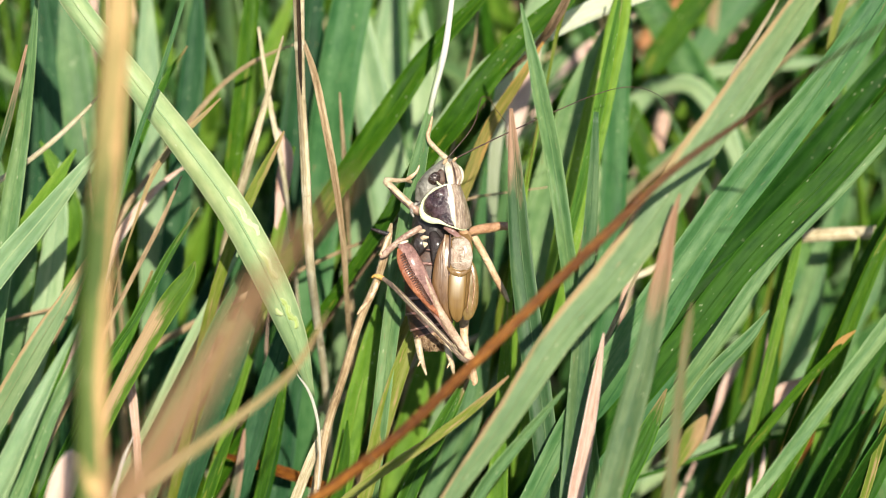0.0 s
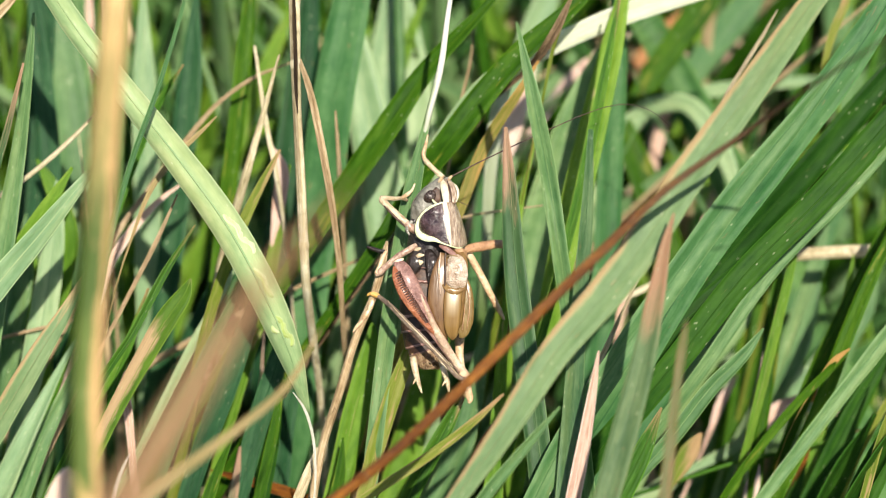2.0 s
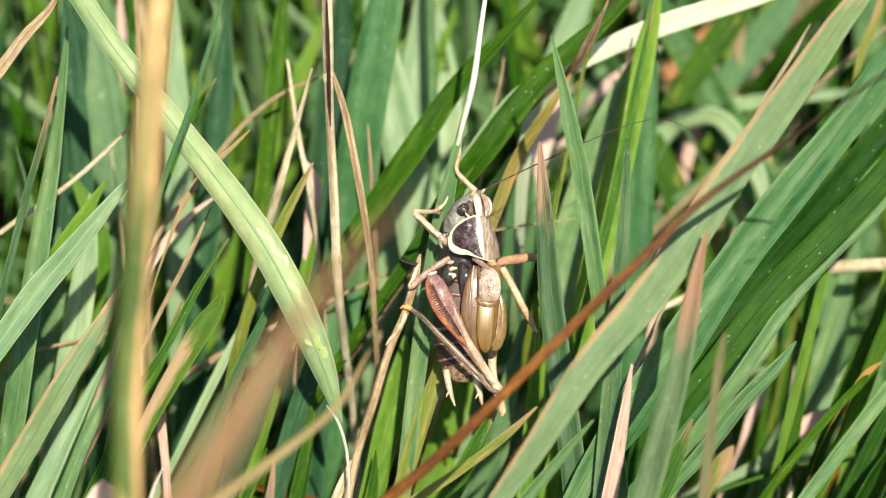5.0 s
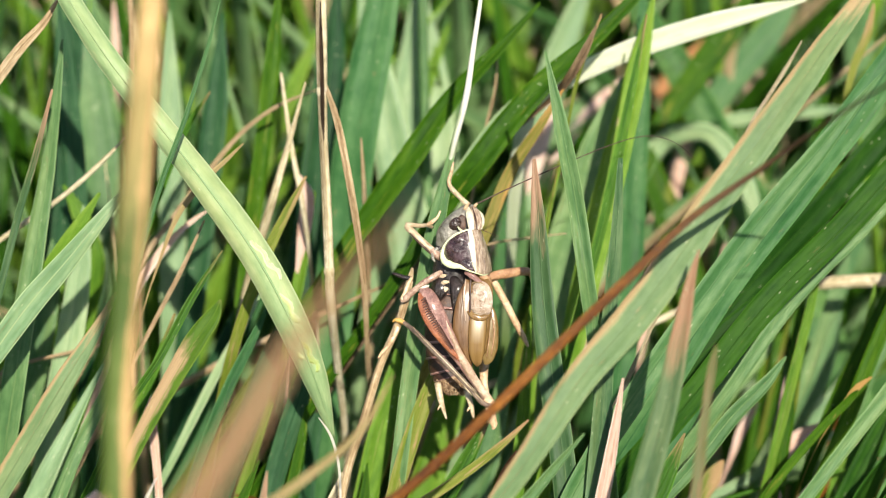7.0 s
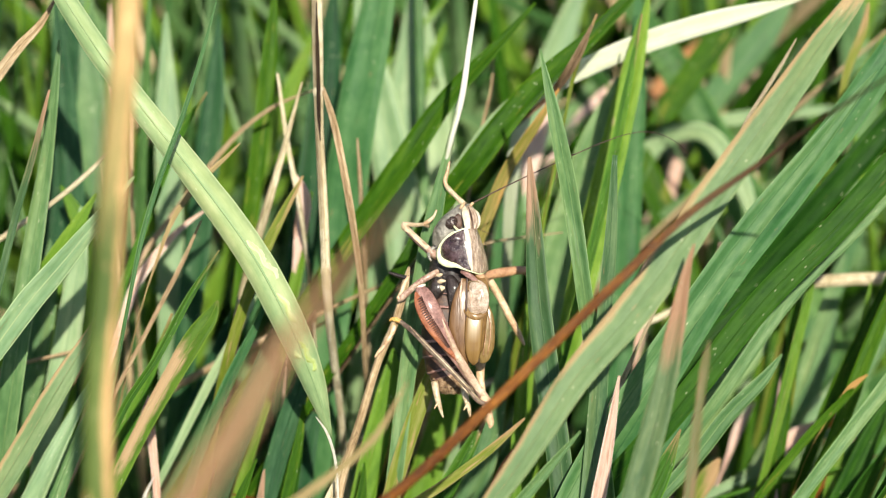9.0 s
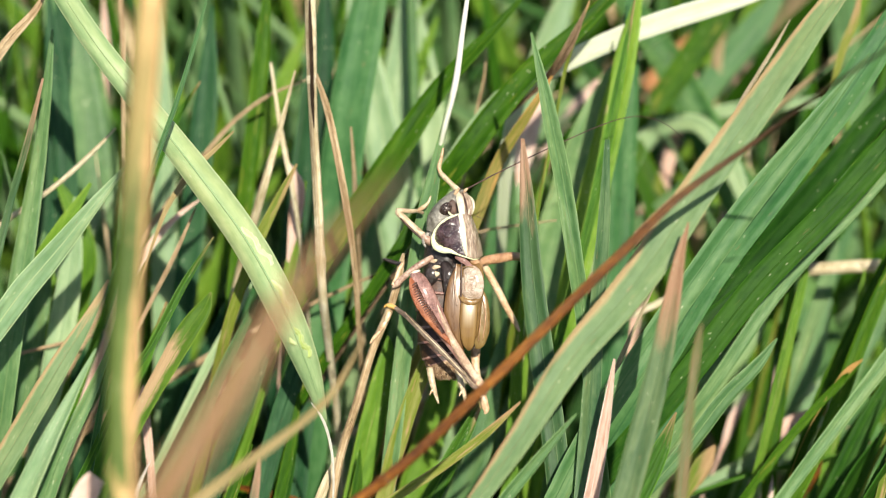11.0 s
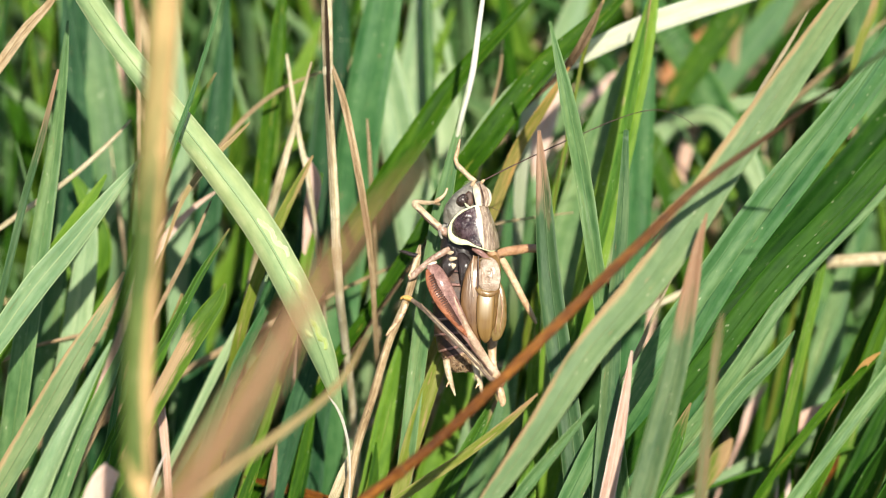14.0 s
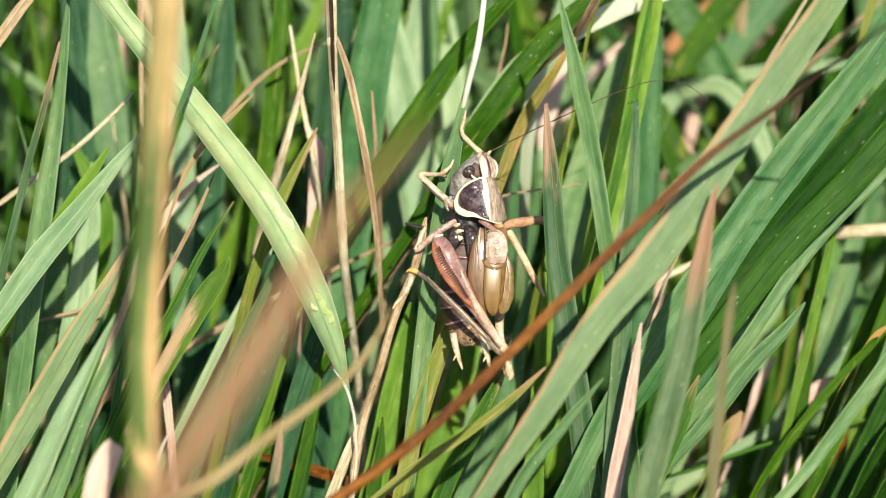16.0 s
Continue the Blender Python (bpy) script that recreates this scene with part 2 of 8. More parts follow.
STRAW = straw_material("pale_straw", (0.36, 0.28, 0.15), (0.64, 0.54, 0.34), (0.88, 0.80, 0.60), stain=(0.14, 0.09, 0.05), stained=0.45)
TAN = straw_material("tan_straw", (0.24, 0.15, 0.07), (0.48, 0.34, 0.19), (0.72, 0.57, 0.37), stain=(0.10, 0.06, 0.03), stained=0.4)
DUN = straw_material("dun_straw", (0.20, 0.105, 0.048), (0.34, 0.195, 0.098), (0.50, 0.31, 0.17), stained=0.3)
DRYING = leaf_material("drying_leaf", (0.15, 0.13, 0.045), (0.25, 0.20, 0.085), (0.40, 0.31, 0.155), dry=(0.42, 0.26, 0.12), patch=0.4, edge=0.9, glow=0.25)
BROWN = straw_material("brown_straw", (0.05, 0.014, 0.002), (0.165, 0.052, 0.005), (0.34, 0.13, 0.016), rough=0.5, stain=(0.04, 0.015, 0.004), stained=0.5)
DARK_END = straw_material("brown_straw_dark_end", (0.05, 0.014, 0.002), (0.165, 0.052, 0.005), (0.34, 0.13, 0.016), rough=0.5, stain=(0.04, 0.015, 0.004), stained=0.5, darker_from=0.842)
RUSSET = straw_material("russet_leaf", (0.26, 0.10, 0.035), (0.46, 0.21, 0.085), (0.64, 0.35, 0.17), stained=0.3)
FRAYED = straw_material("frayed_leaf", (0.06, 0.035, 0.018), (0.18, 0.115, 0.06), (0.38, 0.27, 0.16), stain=(0.04, 0.025, 0.015), stained=0.6)
GROOVE = straw_material("dark_split_straw", (0.012, 0.008, 0.005), (0.03, 0.018, 0.010), (0.10, 0.06, 0.03))
WHITE_TOP = leaf_material("bleached_top", (0.14, 0.24, 0.09), (0.22, 0.34, 0.14), (0.34, 0.46, 0.22), dry=(0.66, 0.64, 0.56), dry_from=0.906, rough=0.5, glow=0.15)
WHITE = straw_material("white_straw", (0.55, 0.50, 0.40), (0.75, 0.71, 0.60), (0.88, 0.85, 0.76), stain=(0.10, 0.08, 0.07), stained=0.35)

soil = Nodes("soil")
where = soil.add("ShaderNodeTexCoord").outputs["Object"]
grit = soil.noise(where, 260, 6.0, 0.7)
patches = soil.noise(where, 18, 3.0)
ground_col = soil.ramp(soil.math("ADD", soil.math("MULTIPLY", grit, 0.6), soil.math("MULTIPLY", patches, 0.4)),
                       [(0.3, (0.02, 0.016, 0.010)), (0.7, (0.13, 0.095, 0.05)), (0.5, (0.055, 0.04, 0.022))])
moss = soil.span(soil.noise(where, 7, 5.0, 0.7), 0.36, 0.52)
ground_col = soil.mix(soil.math("MULTIPLY", moss, 0.85), ground_col, soil.ramp(grit, [(0.3, (0.02, 0.06, 0.012)), (0.7, (0.09, 0.17, 0.035))]))
soil.wire(ground_col, soil.bsdf.inputs["Base Color"])
soil.bsdf.inputs["Roughness"].default_value = 0.95
soil.bump(grit, 0.8, 0.004)

MM = 0.001
FACE = Vector((0.0, -0.86, 0.51)).normalized()  # the side from which the blades are lit and seen


# ---- meshes ----
def spline(points, steps):
    """A smooth line through points of any number of coordinates, which never overshoots between uneven gaps."""
    p = np.array(points, float)
    gap = np.maximum(np.linalg.norm(np.diff(p[:, :3], axis=0), axis=1), 1e-6)
    slope = np.diff(p, axis=0) / gap[:, None]
    tangent = np.empty_like(p)
    tangent[0], tangent[-1] = slope[0], slope[-1]
    for i in range(1, len(p) - 1):
        tangent[i] = (slope[i - 1] * gap[i] + slope[i] * gap[i - 1]) / (gap[i - 1] + gap[i])
    rows = []
    for i in range(len(p) - 1):
        a, b, m, n = p[i], p[i + 1], tangent[i] * gap[i], tangent[i + 1] * gap[i]
        for k in range(steps):
            s = k / steps
            rows.append((2 * s ** 3 - 3 * s * s + 1) * a + (s ** 3 - 2 * s * s + s) * m + (3 * s * s - 2 * s ** 3) * b + (s ** 3 - s * s) * n)
    rows.append(p[-1])
    return np.array(rows)


def frames_along(line, roll=0.0, face=None, wave=0.0, phase=0.0):
    """Place, heading, side, outward way and half width at each row of a line, without sudden turns; also the way run so far."""
    face = Vector(face) if face is not None else FACE
    out, before, s = [], None, 0.0
    for i, row in enumerate(line):
        here = Vector(row[:3])
        ahead = (Vector(line[min(i + 1, len(line) - 1)][:3]) - Vector(line[max(i - 1, 0)][:3])).normalized()
        if i:
            s += (here - Vector(line[i - 1][:3])).length
        side = ahead.cross(face)
        if before is not None:
            kept = before - ahead * before.dot(ahead)
            if side.length < 0.35:
                side = kept
            elif side.dot(kept) < 0:
                side = -side
        if side.length < 1e-6:
            side = ahead.cross(Vector((1, 0, 0)))
        side.normalize()
        before = side
        turned = Matrix.Rotation(radians(roll + wave * math.sin(phase + 70 * s)), 3, ahead) @ side
        out.append((here, ahead, turned, turned.cross(ahead), max(row[3], 0.00006) / 2, s))
    return out


def ribbon(bm, line, fold=0.25, roll=0.0, thick=0.18, wave=0.0, seed=0, face=None, us=(-1.0, -0.5, 0.0, 0.5, 1.0), rise=0.0, ragged=0.0):
    """Adds a blade to bm: line is rows of x, y, z, width in metres. It is folded along its midrib and has thickness."""
    uv, run = bm.loops.layers.uv["uv"], bm.loops.layers.uv["run"]
    rng = random.Random(seed)
    way = frames_along(line, roll, face, wave, rng.uniform(0, 6.28))
    total, rings, shift = way[-1][5], [], rng.uniform(0, 50)
    for here, ahead, side, up, half, s in way:
        t = min(thick * MM, half)
        uneven = [1 + ragged * noise.noise((s * 420, shift, 3.0 * u)) for u in us]
        top = [here + side * (u * half * e) + up * (abs(u) ** 1.3 * fold * half + rise) for u, e in zip(us, uneven)]
        bottom = [q - up * (t * (1.6 if abs(u) < 0.2 else 0.9 if abs(u) < 0.9 else 0.35)) for q, u in zip(top, us)]
        rings.append(([bm.verts.new(q) for q in top + bottom[::-1]], s))
    uring = [(u + 1) / 2 for u in us] + [(u + 1) / 2 for u in us[::-1]]
    for (r0, s0), (r1, s1) in zip(rings, rings[1:]):
        count = len(r0)
        for k in range(count):
            j = (k + 1) % count
            f = bm.faces.new((r0[k], r0[j], r1[j], r1[k]))
            f.smooth = True
            for loop, (uu, ss) in zip(f.loops, ((uring[k], s0), (uring[j], s0), (uring[j], s1), (uring[k], s1))):
                loop[uv].uv = (uu, ss)
                loop[run].uv = (ss / total, 0)
    for ring, ss in (rings[0], rings[-1]):
        f = bm.faces.new(ring)
        for loop in f.loops:
            loop[uv].uv, loop[run].uv = (0.5, ss), (ss / total, 0)


def tube(bm, line, sides=10, flat=1.0, face=None):
    """Adds a round stem to bm: line is rows of x, y, z, width in metres."""
    uv, run = bm.loops.layers.uv["uv"], bm.loops.layers.uv["run"]
    way = frames_along(line, 0.0, face)
    total, rings = way[-1][5], []
    for here, ahead, side, up, r, s in way:
        rings.append(([bm.verts.new(here + side * (r * math.cos(a)) + up * (r * flat * math.sin(a)))
                       for a in (6.28318 * k / sides for k in range(sides))], s))
    for (r0, s0), (r1, s1) in zip(rings, rings[1:]):
        for k in range(sides):
            j = (k + 1) % sides
            f = bm.faces.new((r0[k], r0[j], r1[j], r1[k]))
            f.smooth = True
            for loop, (uu, ss) in zip(f.loops, ((k, s0), (k + 1, s0), (k + 1, s1), (k, s1))):
                loop[uv].uv = (uu / sides, ss)
                loop[run].uv = (ss / total, 0)
    bm.faces.new(rings[0][0][::-1])
    bm.faces.new(rings[-1][0])


def fresh():
    bm = bmesh.new()
    bm.loops.layers.uv.new("uv")
    bm.loops.layers.uv.new("run")
    return bm


def part(name, bm, material, parent=None, label=""):
    """Links a bmesh as one mesh object under a thing or a part."""
    bmesh.ops.recalc_face_normals(bm, faces=bm.faces[:])
    data = bpy.data.meshes.new(name)
    bm.to_mesh(data)
    bm.free()
    data.materials.append(material)
    ob = new(name, data)
    if parent is not None:
        ob.parent = parent
    return tagged(ob, label)


made = []


def blade(label, material, rows, fold=0.28, roll=0.0, wave=0.0, thick=0.18, face=None, scar=None):
    """One shoot of grass with one leaf, from its root to its tip: rows of x, y, z, width in millimetres."""
    root = Vector(rows[0][:3]) * MM
    line = spline(rows, 7) * MM
    line[:, :3] -= np.array(root)
    dead = material in (DUN, TAN, STRAW, BROWN, DARK_END, WHITE, PINK, GROOVE, RUSSET, FRAYED)
    ob = tagged(new("dry_grass_shoot" if dead else "grass_shoot"), label, "dry grass shoot" if dead else "grass shoot", "grass of the meadow")
    ob.location = root
    bm = fresh()
    ribbon(bm, line, fold, roll, thick, wave, len(made), face, ragged=0.035)
    leaf = part("leaf", bm, material, ob)
    rib = line.copy()
    rib[:, 3] = np.clip(rib[:, 3] * 0.07, 0.00006, 0.00022)
    bm = fresh()
    ribbon(bm, rib, -0.5, roll, 0.1, wave, len(made), face, us=(-1.0, 0.0, 1.0), rise=0.00005)
    part("midrib", bm, material, leaf)
    for lo, hi, off in scar or ():
        way, trail = frames_along(line, roll, face), []
        path = spline([(*w[0], *w[2], *w[3], w[4]) for w in way[int(lo * len(way)):int(hi * len(way))]], 9)
        for k, q in enumerate(path):
            u = off + 0.10 * math.sin(0.33 * k + 9 * lo) + 0.12 * math.sin(0.11 * k + 1)
            lift = abs(u) ** 1.3 * fold * q[9] + 0.00003
            here = Vector(q[:3]) + Vector(q[3:6]) * (u * q[9]) + Vector(q[6:9]) * lift
            trail.append((*here, (0.00058 + 0.00028 * noise.noise((0.5 * k, lo * 90, off))) * min(1, 0.3 + 0.2 * k, 0.3 + 0.2 * (len(path) - k))))
        bm = fresh()
        ribbon(bm, trail, 0.0, 0.0, 0.05, us=(-1.0, 0.0, 1.0))
        part("scar", bm, SCAR, leaf, "pale winding feeding trail")
    made.append(ob)
    return ob


def stem(label, material, rows, flat=1.0, nodes=(0.45,)):
    """One round culm or straw from its root to its tip: rows of x, y, z, width in millimetres; nodes: where it swells, 0 to 1."""
    root = Vector(rows[0][:3]) * MM
    line = spline(rows, 10) * MM
    line[:, :3] -= np.array(root)
    green = material in (GREEN, BLUE)
    ob = tagged(new("grass_stalk" if green else "straw"), label, "grass stalk" if green else "straw", "stalks of the meadow")
    ob.location = root
    bm = fresh()
    tube(bm, line, 12, flat=flat)
    culm = part("culm", bm, material, ob)
    for at in nodes:
        i = int(at * (len(line) - 3))
        swell = np.array([line[i], 0.5 * (line[i] + line[i + 1]), line[i + 1]])
        swell[:, 3] *= np.array([1.02, 1.14, 1.02])
        bm = fresh()
        tube(bm, spline(swell, 4), 12, flat=flat)
        part("node", bm, material, culm)
    made.append(ob)
    return ob


# ---- ground ----
bm = bmesh.new()
rings_at = [0.0, 0.05, 0.1, 0.16, 0.23, 0.31, 0.4, 0.5, 0.65, 0.85, 1.2, 2.0, 5.0, 20.0, 100.0, 600.0, 3000.0]
last = None
for radius in rings_at:
    ring = []
    for k in range(48 if radius else 1):
        a = 6.28318 * k / 48
        x, y = radius * math.cos(a), radius * math.sin(a) + 0.1
        lift = 0.004 * noise.noise((x * 22, y * 22, 0.3)) - 0.004 if radius < 4 else 0.0
        ring.append(bm.verts.new((x, y, lift)))
    if last and len(last) == 1:
        for k in range(48):
            bm.faces.new((last[0], ring[k], ring[(k + 1) % 48]))
    elif last:
        for k in range(48):
            bm.faces.new((last[k], ring[k], ring[(k + 1) % 48], last[(k + 1) % 48]))
    last = ring
for f in bm.faces:
    f.smooth = True
tagged(part("ground", bm, soil.mat), "mossy meadow soil under dense green grass", "ground", kind="structure")


# ---- the blades and stems one can tell apart ----
rusty_stalk = stem('rusty orange and green grass culm with brown stains', RUSTY, [(-22.8, -93.6, -4.0, 1.25), (-22.7, -91.8, 50.4, 1.44), (-22.6, -87.6, 94.3, 1.60), (-22.4, -82.2, 129.1, 1.74), (-22.2, -76.5, 155.6, 1.85), (-22.0, -71.6, 174.8, 1.93), (-21.9, -66.6, 183.8, 1.93), (-21.4, -63.0, 190.1, 1.92), (-20.8, -59.4, 196.5, 1.92), (-20.2, -55.9, 202.9, 1.73), (-19.6, -49.6, 210.1, 1.29), (-19.2, -43.2, 217.4, 0.20)])
withered_leaf = blade('wide withered light brown grass leaf, bent over', DUN, [(-91.6, -148.7, -4.0, 1.08), (-85.7, -146.6, 59.7, 1.24), (-71.2, -141.7, 111.3, 1.38), (-52.5, -135.3, 152.1, 1.50), (-33.2, -128.7, 183.4, 1.59), (-16.1, -122.9, 206.0, 1.72), (-14.1, -121.5, 208.4, 1.70), (-11.8, -118.9, 211.1, 1.50), (-9.5, -115.2, 213.6, 1.14), (-6.8, -111.6, 216.0, 0.67), (-4.7, -108.7, 217.1, 0.34), (-3.3, -107.1, 218.0, 0.06)], fold=0.35)
narrow_leaf = blade('narrow tan drying grass leaf', DRYING, [(-103.3, -97.9, -4.0, 0.70), (-107.1, -99.8, 59.2, 0.70), (-94.2, -93.3, 103.5, 0.70), (-72.2, -82.2, 133.4, 0.70), (-47.2, -69.5, 152.7, 0.70), (-24.1, -57.9, 164.5, 0.69), (-20.8, -54.5, 164.3, 0.81), (-17.4, -51.5, 165.6, 0.82), (-13.5, -47.5, 166.7, 0.63), (-10.4, -43.6, 167.6, 0.53), (-7.9, -38.0, 169.4, 0.11)], fold=0.4)
blade('broad arched grass leaf with pale mottled scars', OLD, [(-55.7, -9.8, -4.0, 1.23), (-55.2, -8.3, 52.3, 1.41), (-53.9, -4.6, 97.6, 1.57), (-52.3, 0.2, 133.4, 1.70), (-50.6, 5.1, 160.8, 1.81), (-49.1, 9.4, 180.6, 1.81), (-43.2, 13.1, 187.0, 1.62), (-36.3, 9.3, 184.2, 1.61), (-32.5, 5.9, 178.2, 1.80), (-29.5, 4.6, 173.6, 1.99), (-26.0, 2.3, 169.7, 2.09), (-21.2, 0.2, 163.9, 2.47), (-16.8, -1.9, 158.1, 2.77), (-13.5, -4.0, 152.2, 2.73), (-11.6, -4.6, 147.1, 2.12), (-10.1, -4.5, 141.1, 0.27)], fold=-0.5, roll=0, scar=((0.79, 0.838, -0.40), (0.834, 0.872, -0.30), (0.884, 0.932, -0.26), (0.895, 0.915, 0.22)))
blade('thin dark green grass blade crossing a broad leaf', JADE, [(-42.8, -28.9, -4.0, 0.70), (-41.5, -27.4, 45.1, 0.70), (-38.5, -23.6, 84.8, 0.70), (-34.5, -18.7, 116.1, 0.70), (-30.3, -13.6, 140.0, 0.70), (-26.7, -9.2, 157.3, 0.33), (-25.7, -6.7, 161.8, 0.42), (-24.4, -4.4, 165.8, 0.48), (-22.3, -1.6, 170.9, 0.41), (-20.5, 1.3, 176.0, 0.32), (-19.5, 3.1, 179.3, 0.10)], fold=0.5, roll=20)
blade('long fresh green grass blade rooted in the meadow', GREEN, [(-54.7, -5.7, -4.0, 0.70), (-52.6, -4.2, 42.9, 0.70), (-47.5, -0.6, 80.8, 0.70), (-40.9, 4.0, 110.7, 0.70), (-34.1, 8.9, 133.5, 0.70), (-28.1, 13.1, 150.0, 0.71), (-25.8, 16.3, 155.7, 0.80), (-23.7, 17.7, 160.3, 0.62), (-21.6, 18.3, 163.5, 0.12)])
blade('narrow glaucous blade with a reddish dry tip', BLUE_TIP, [(-58.5, -17.9, -4.0, 0.70), (-56.9, -16.4, 44.0, 0.70), (-53.2, -12.7, 82.8, 0.70), (-48.3, -7.9, 113.3, 0.70), (-43.3, -2.9, 136.7, 0.70), (-38.8, 1.4, 153.5, 0.66), (-37.4, 4.2, 158.6, 0.65), (-35.8, 5.9, 163.7, 0.56), (-34.4, 7.6, 168.8, 0.19)], roll=15)
blade('glaucous blue-green grass blade with fine veins', BLUE, [(-49.1, -17.5, -4.0, 1.45), (-48.3, -16.1, 41.1, 1.67), (-46.1, -12.6, 77.5, 1.85), (-43.4, -8.1, 106.2, 2.01), (-40.6, -3.5, 128.1, 2.13), (-38.1, 0.6, 143.9, 2.23), (-36.5, 5.9, 153.3, 1.94), (-35.2, 10.2, 161.0, 1.26), (-34.3, 13.1, 168.3, 0.58), (-34.1, 14.3, 170.4, 0.19)], roll=-15)
blade('broad blue-green grass leaf with grey bloom', BLUE, [(-25.3, 17.4, -4.0, 3.54), (-25.9, 18.7, 36.8, 4.07), (-27.3, 21.8, 69.6, 4.53), (-29.0, 25.9, 95.5, 4.91), (-30.8, 30.0, 115.2, 5.21), (-32.5, 33.7, 129.4, 5.44), (-33.6, 38.8, 138.5, 5.65), (-34.9, 43.6, 147.1, 5.41), (-36.3, 47.6, 154.2, 4.77), (-37.4, 51.9, 161.9, 3.27), (-38.0, 55.6, 168.5, 0.27)], roll=10)
blade('dark blue-green grass blade standing in the meadow', SPRUCE, [(-44.8, 7.1, -4.0, 1.50), (-44.3, 8.5, 39.1, 1.73), (-43.0, 11.8, 73.8, 1.92), (-41.4, 16.0, 101.2, 2.09), (-39.7, 20.5, 122.1, 2.22), (-38.2, 24.3, 137.2, 2.31), (-37.0, 30.3, 147.8, 2.42), (-35.8, 36.7, 159.3, 2.10), (-35.3, 40.6, 166.2, 0.42)])
blade('dark blue-green grass blade standing in the meadow', SPRUCE, [(-31.8, 6.4, -4.0, 1.36), (-32.0, 7.8, 40.2, 1.57), (-32.6, 11.2, 75.9, 1.75), (-33.4, 15.6, 104.0, 1.89), (-34.1, 20.1, 125.5, 2.01), (-34.8, 24.1, 140.9, 2.10), (-35.2, 29.3, 150.1, 1.99), (-36.4, 34.4, 159.3, 1.57), (-36.9, 36.9, 163.8, 0.26)])
stem('pale dry straw stalk among green grass', STRAW, [(-80.8, 10.2, -4.0, 0.70), (-99.6, 9.2, 42.3, 0.70), (-97.9, 9.3, 79.6, 0.70), (-84.0, 10.0, 109.0, 0.70), (-64.7, 11.0, 131.5, 0.70), (-45.4, 11.9, 147.7, 0.36), (-38.1, 12.6, 153.1, 0.49), (-35.0, 12.7, 155.4, 0.45), (-30.7, 13.7, 159.1, 0.36), (-29.0, 14.5, 160.7, 0.15)])
blade('broad green grass leaf with a sharp midrib crease', PALE_LEAF, [(-94.2, -25.9, -4.0, 1.25), (-89.9, -24.4, 43.2, 1.44), (-79.3, -20.8, 81.2, 1.60), (-65.6, -16.1, 111.2, 1.74), (-51.5, -11.3, 134.1, 1.85), (-39.0, -7.1, 150.7, 1.93), (-35.7, -4.8, 154.7, 2.17), (-32.6, -3.0, 157.9, 1.81), (-29.1, -1.0, 161.7, 0.95), (-26.8, 1.3, 163.7, 0.18)], fold=0.5, roll=8)
blade('long fresh green grass blade rooted in the meadow', BRIGHT, [(-85.7, -12.9, -4.0, 1.26), (-82.1, -11.5, 41.0, 1.45), (-73.4, -8.1, 77.3, 1.62), (-62.2, -3.6, 106.0, 1.75), (-50.6, 1.0, 127.8, 1.86), (-40.3, 5.0, 143.6, 1.94), (-36.4, 8.2, 149.2, 1.68), (-33.1, 9.7, 154.1, 1.25), (-31.1, 11.2, 156.9, 0.25)])
blade('bright yellow-green grass blade in the sun', BRIGHT, [(-57.7, -1.6, -4.0, 1.48), (-56.1, -0.3, 37.8, 1.70), (-52.0, 2.9, 71.5, 1.89), (-46.7, 7.0, 98.1, 2.05), (-41.3, 11.3, 118.3, 2.18), (-36.4, 15.1, 132.9, 2.28), (-33.9, 19.1, 140.2, 2.21), (-33.0, 20.8, 145.2, 2.06), (-34.6, 23.0, 149.2, 1.24), (-35.8, 24.1, 151.0, 0.22)], roll=10)
blade('olive grass leaf with browned margins', EDGED, [(-80.6, -25.3, -4.0, 1.30), (-77.4, -24.0, 38.8, 1.50), (-69.5, -20.7, 73.3, 1.67), (-59.4, -16.5, 100.5, 1.81), (-49.0, -12.1, 121.3, 1.92), (-39.8, -8.3, 136.3, 2.00), (-36.4, -5.4, 141.3, 2.08), (-33.3, -2.9, 146.0, 1.83), (-30.5, 0.4, 149.7, 0.93), (-29.0, 1.8, 152.2, 0.22)], fold=0.3)
blade('folded pale green grass blade with a white edge', PALE_LEAF, [(-73.1, -45.8, -4.0, 1.15), (-70.3, -44.4, 40.5, 1.33), (-63.3, -41.0, 76.5, 1.48), (-54.2, -36.5, 104.8, 1.60), (-44.9, -32.0, 126.4, 1.70), (-36.7, -28.0, 142.0, 1.78), (-34.2, -25.6, 146.3, 1.87), (-32.0, -23.3, 150.5, 1.55), (-29.8, -20.1, 154.1, 0.73), (-28.3, -17.7, 156.4, 0.16)], fold=0.6, roll=-15)
blade('long fresh green grass blade rooted in the meadow', BLUE, [(-63.6, -42.2, -4.0, 0.99), (-61.3, -40.8, 39.9, 1.14), (-55.8, -37.4, 75.2, 1.27), (-48.7, -33.1, 103.1, 1.38), (-41.4, -28.6, 124.4, 1.47), (-34.9, -24.7, 139.8, 1.53), (-33.1, -22.4, 143.8, 1.54), (-31.0, -19.8, 148.6, 1.34), (-28.9, -16.7, 152.0, 0.91), (-27.3, -14.9, 155.3, 0.17)], fold=0.5, roll=12)
blade('long fresh green grass blade rooted in the meadow', GREEN, [(-70.8, -21.7, -4.0, 0.84), (-68.0, -20.5, 36.6, 0.97), (-60.9, -17.4, 69.2, 1.08), (-51.8, -13.4, 95.0, 1.17), (-42.4, -9.3, 114.6, 1.24), (-34.1, -5.6, 128.7, 1.29), (-31.7, -3.5, 132.6, 1.41), (-29.4, -1.9, 137.4, 1.26), (-26.1, 0.8, 144.4, 0.91), (-24.1, 2.6, 149.6, 0.23)], fold=0.4)
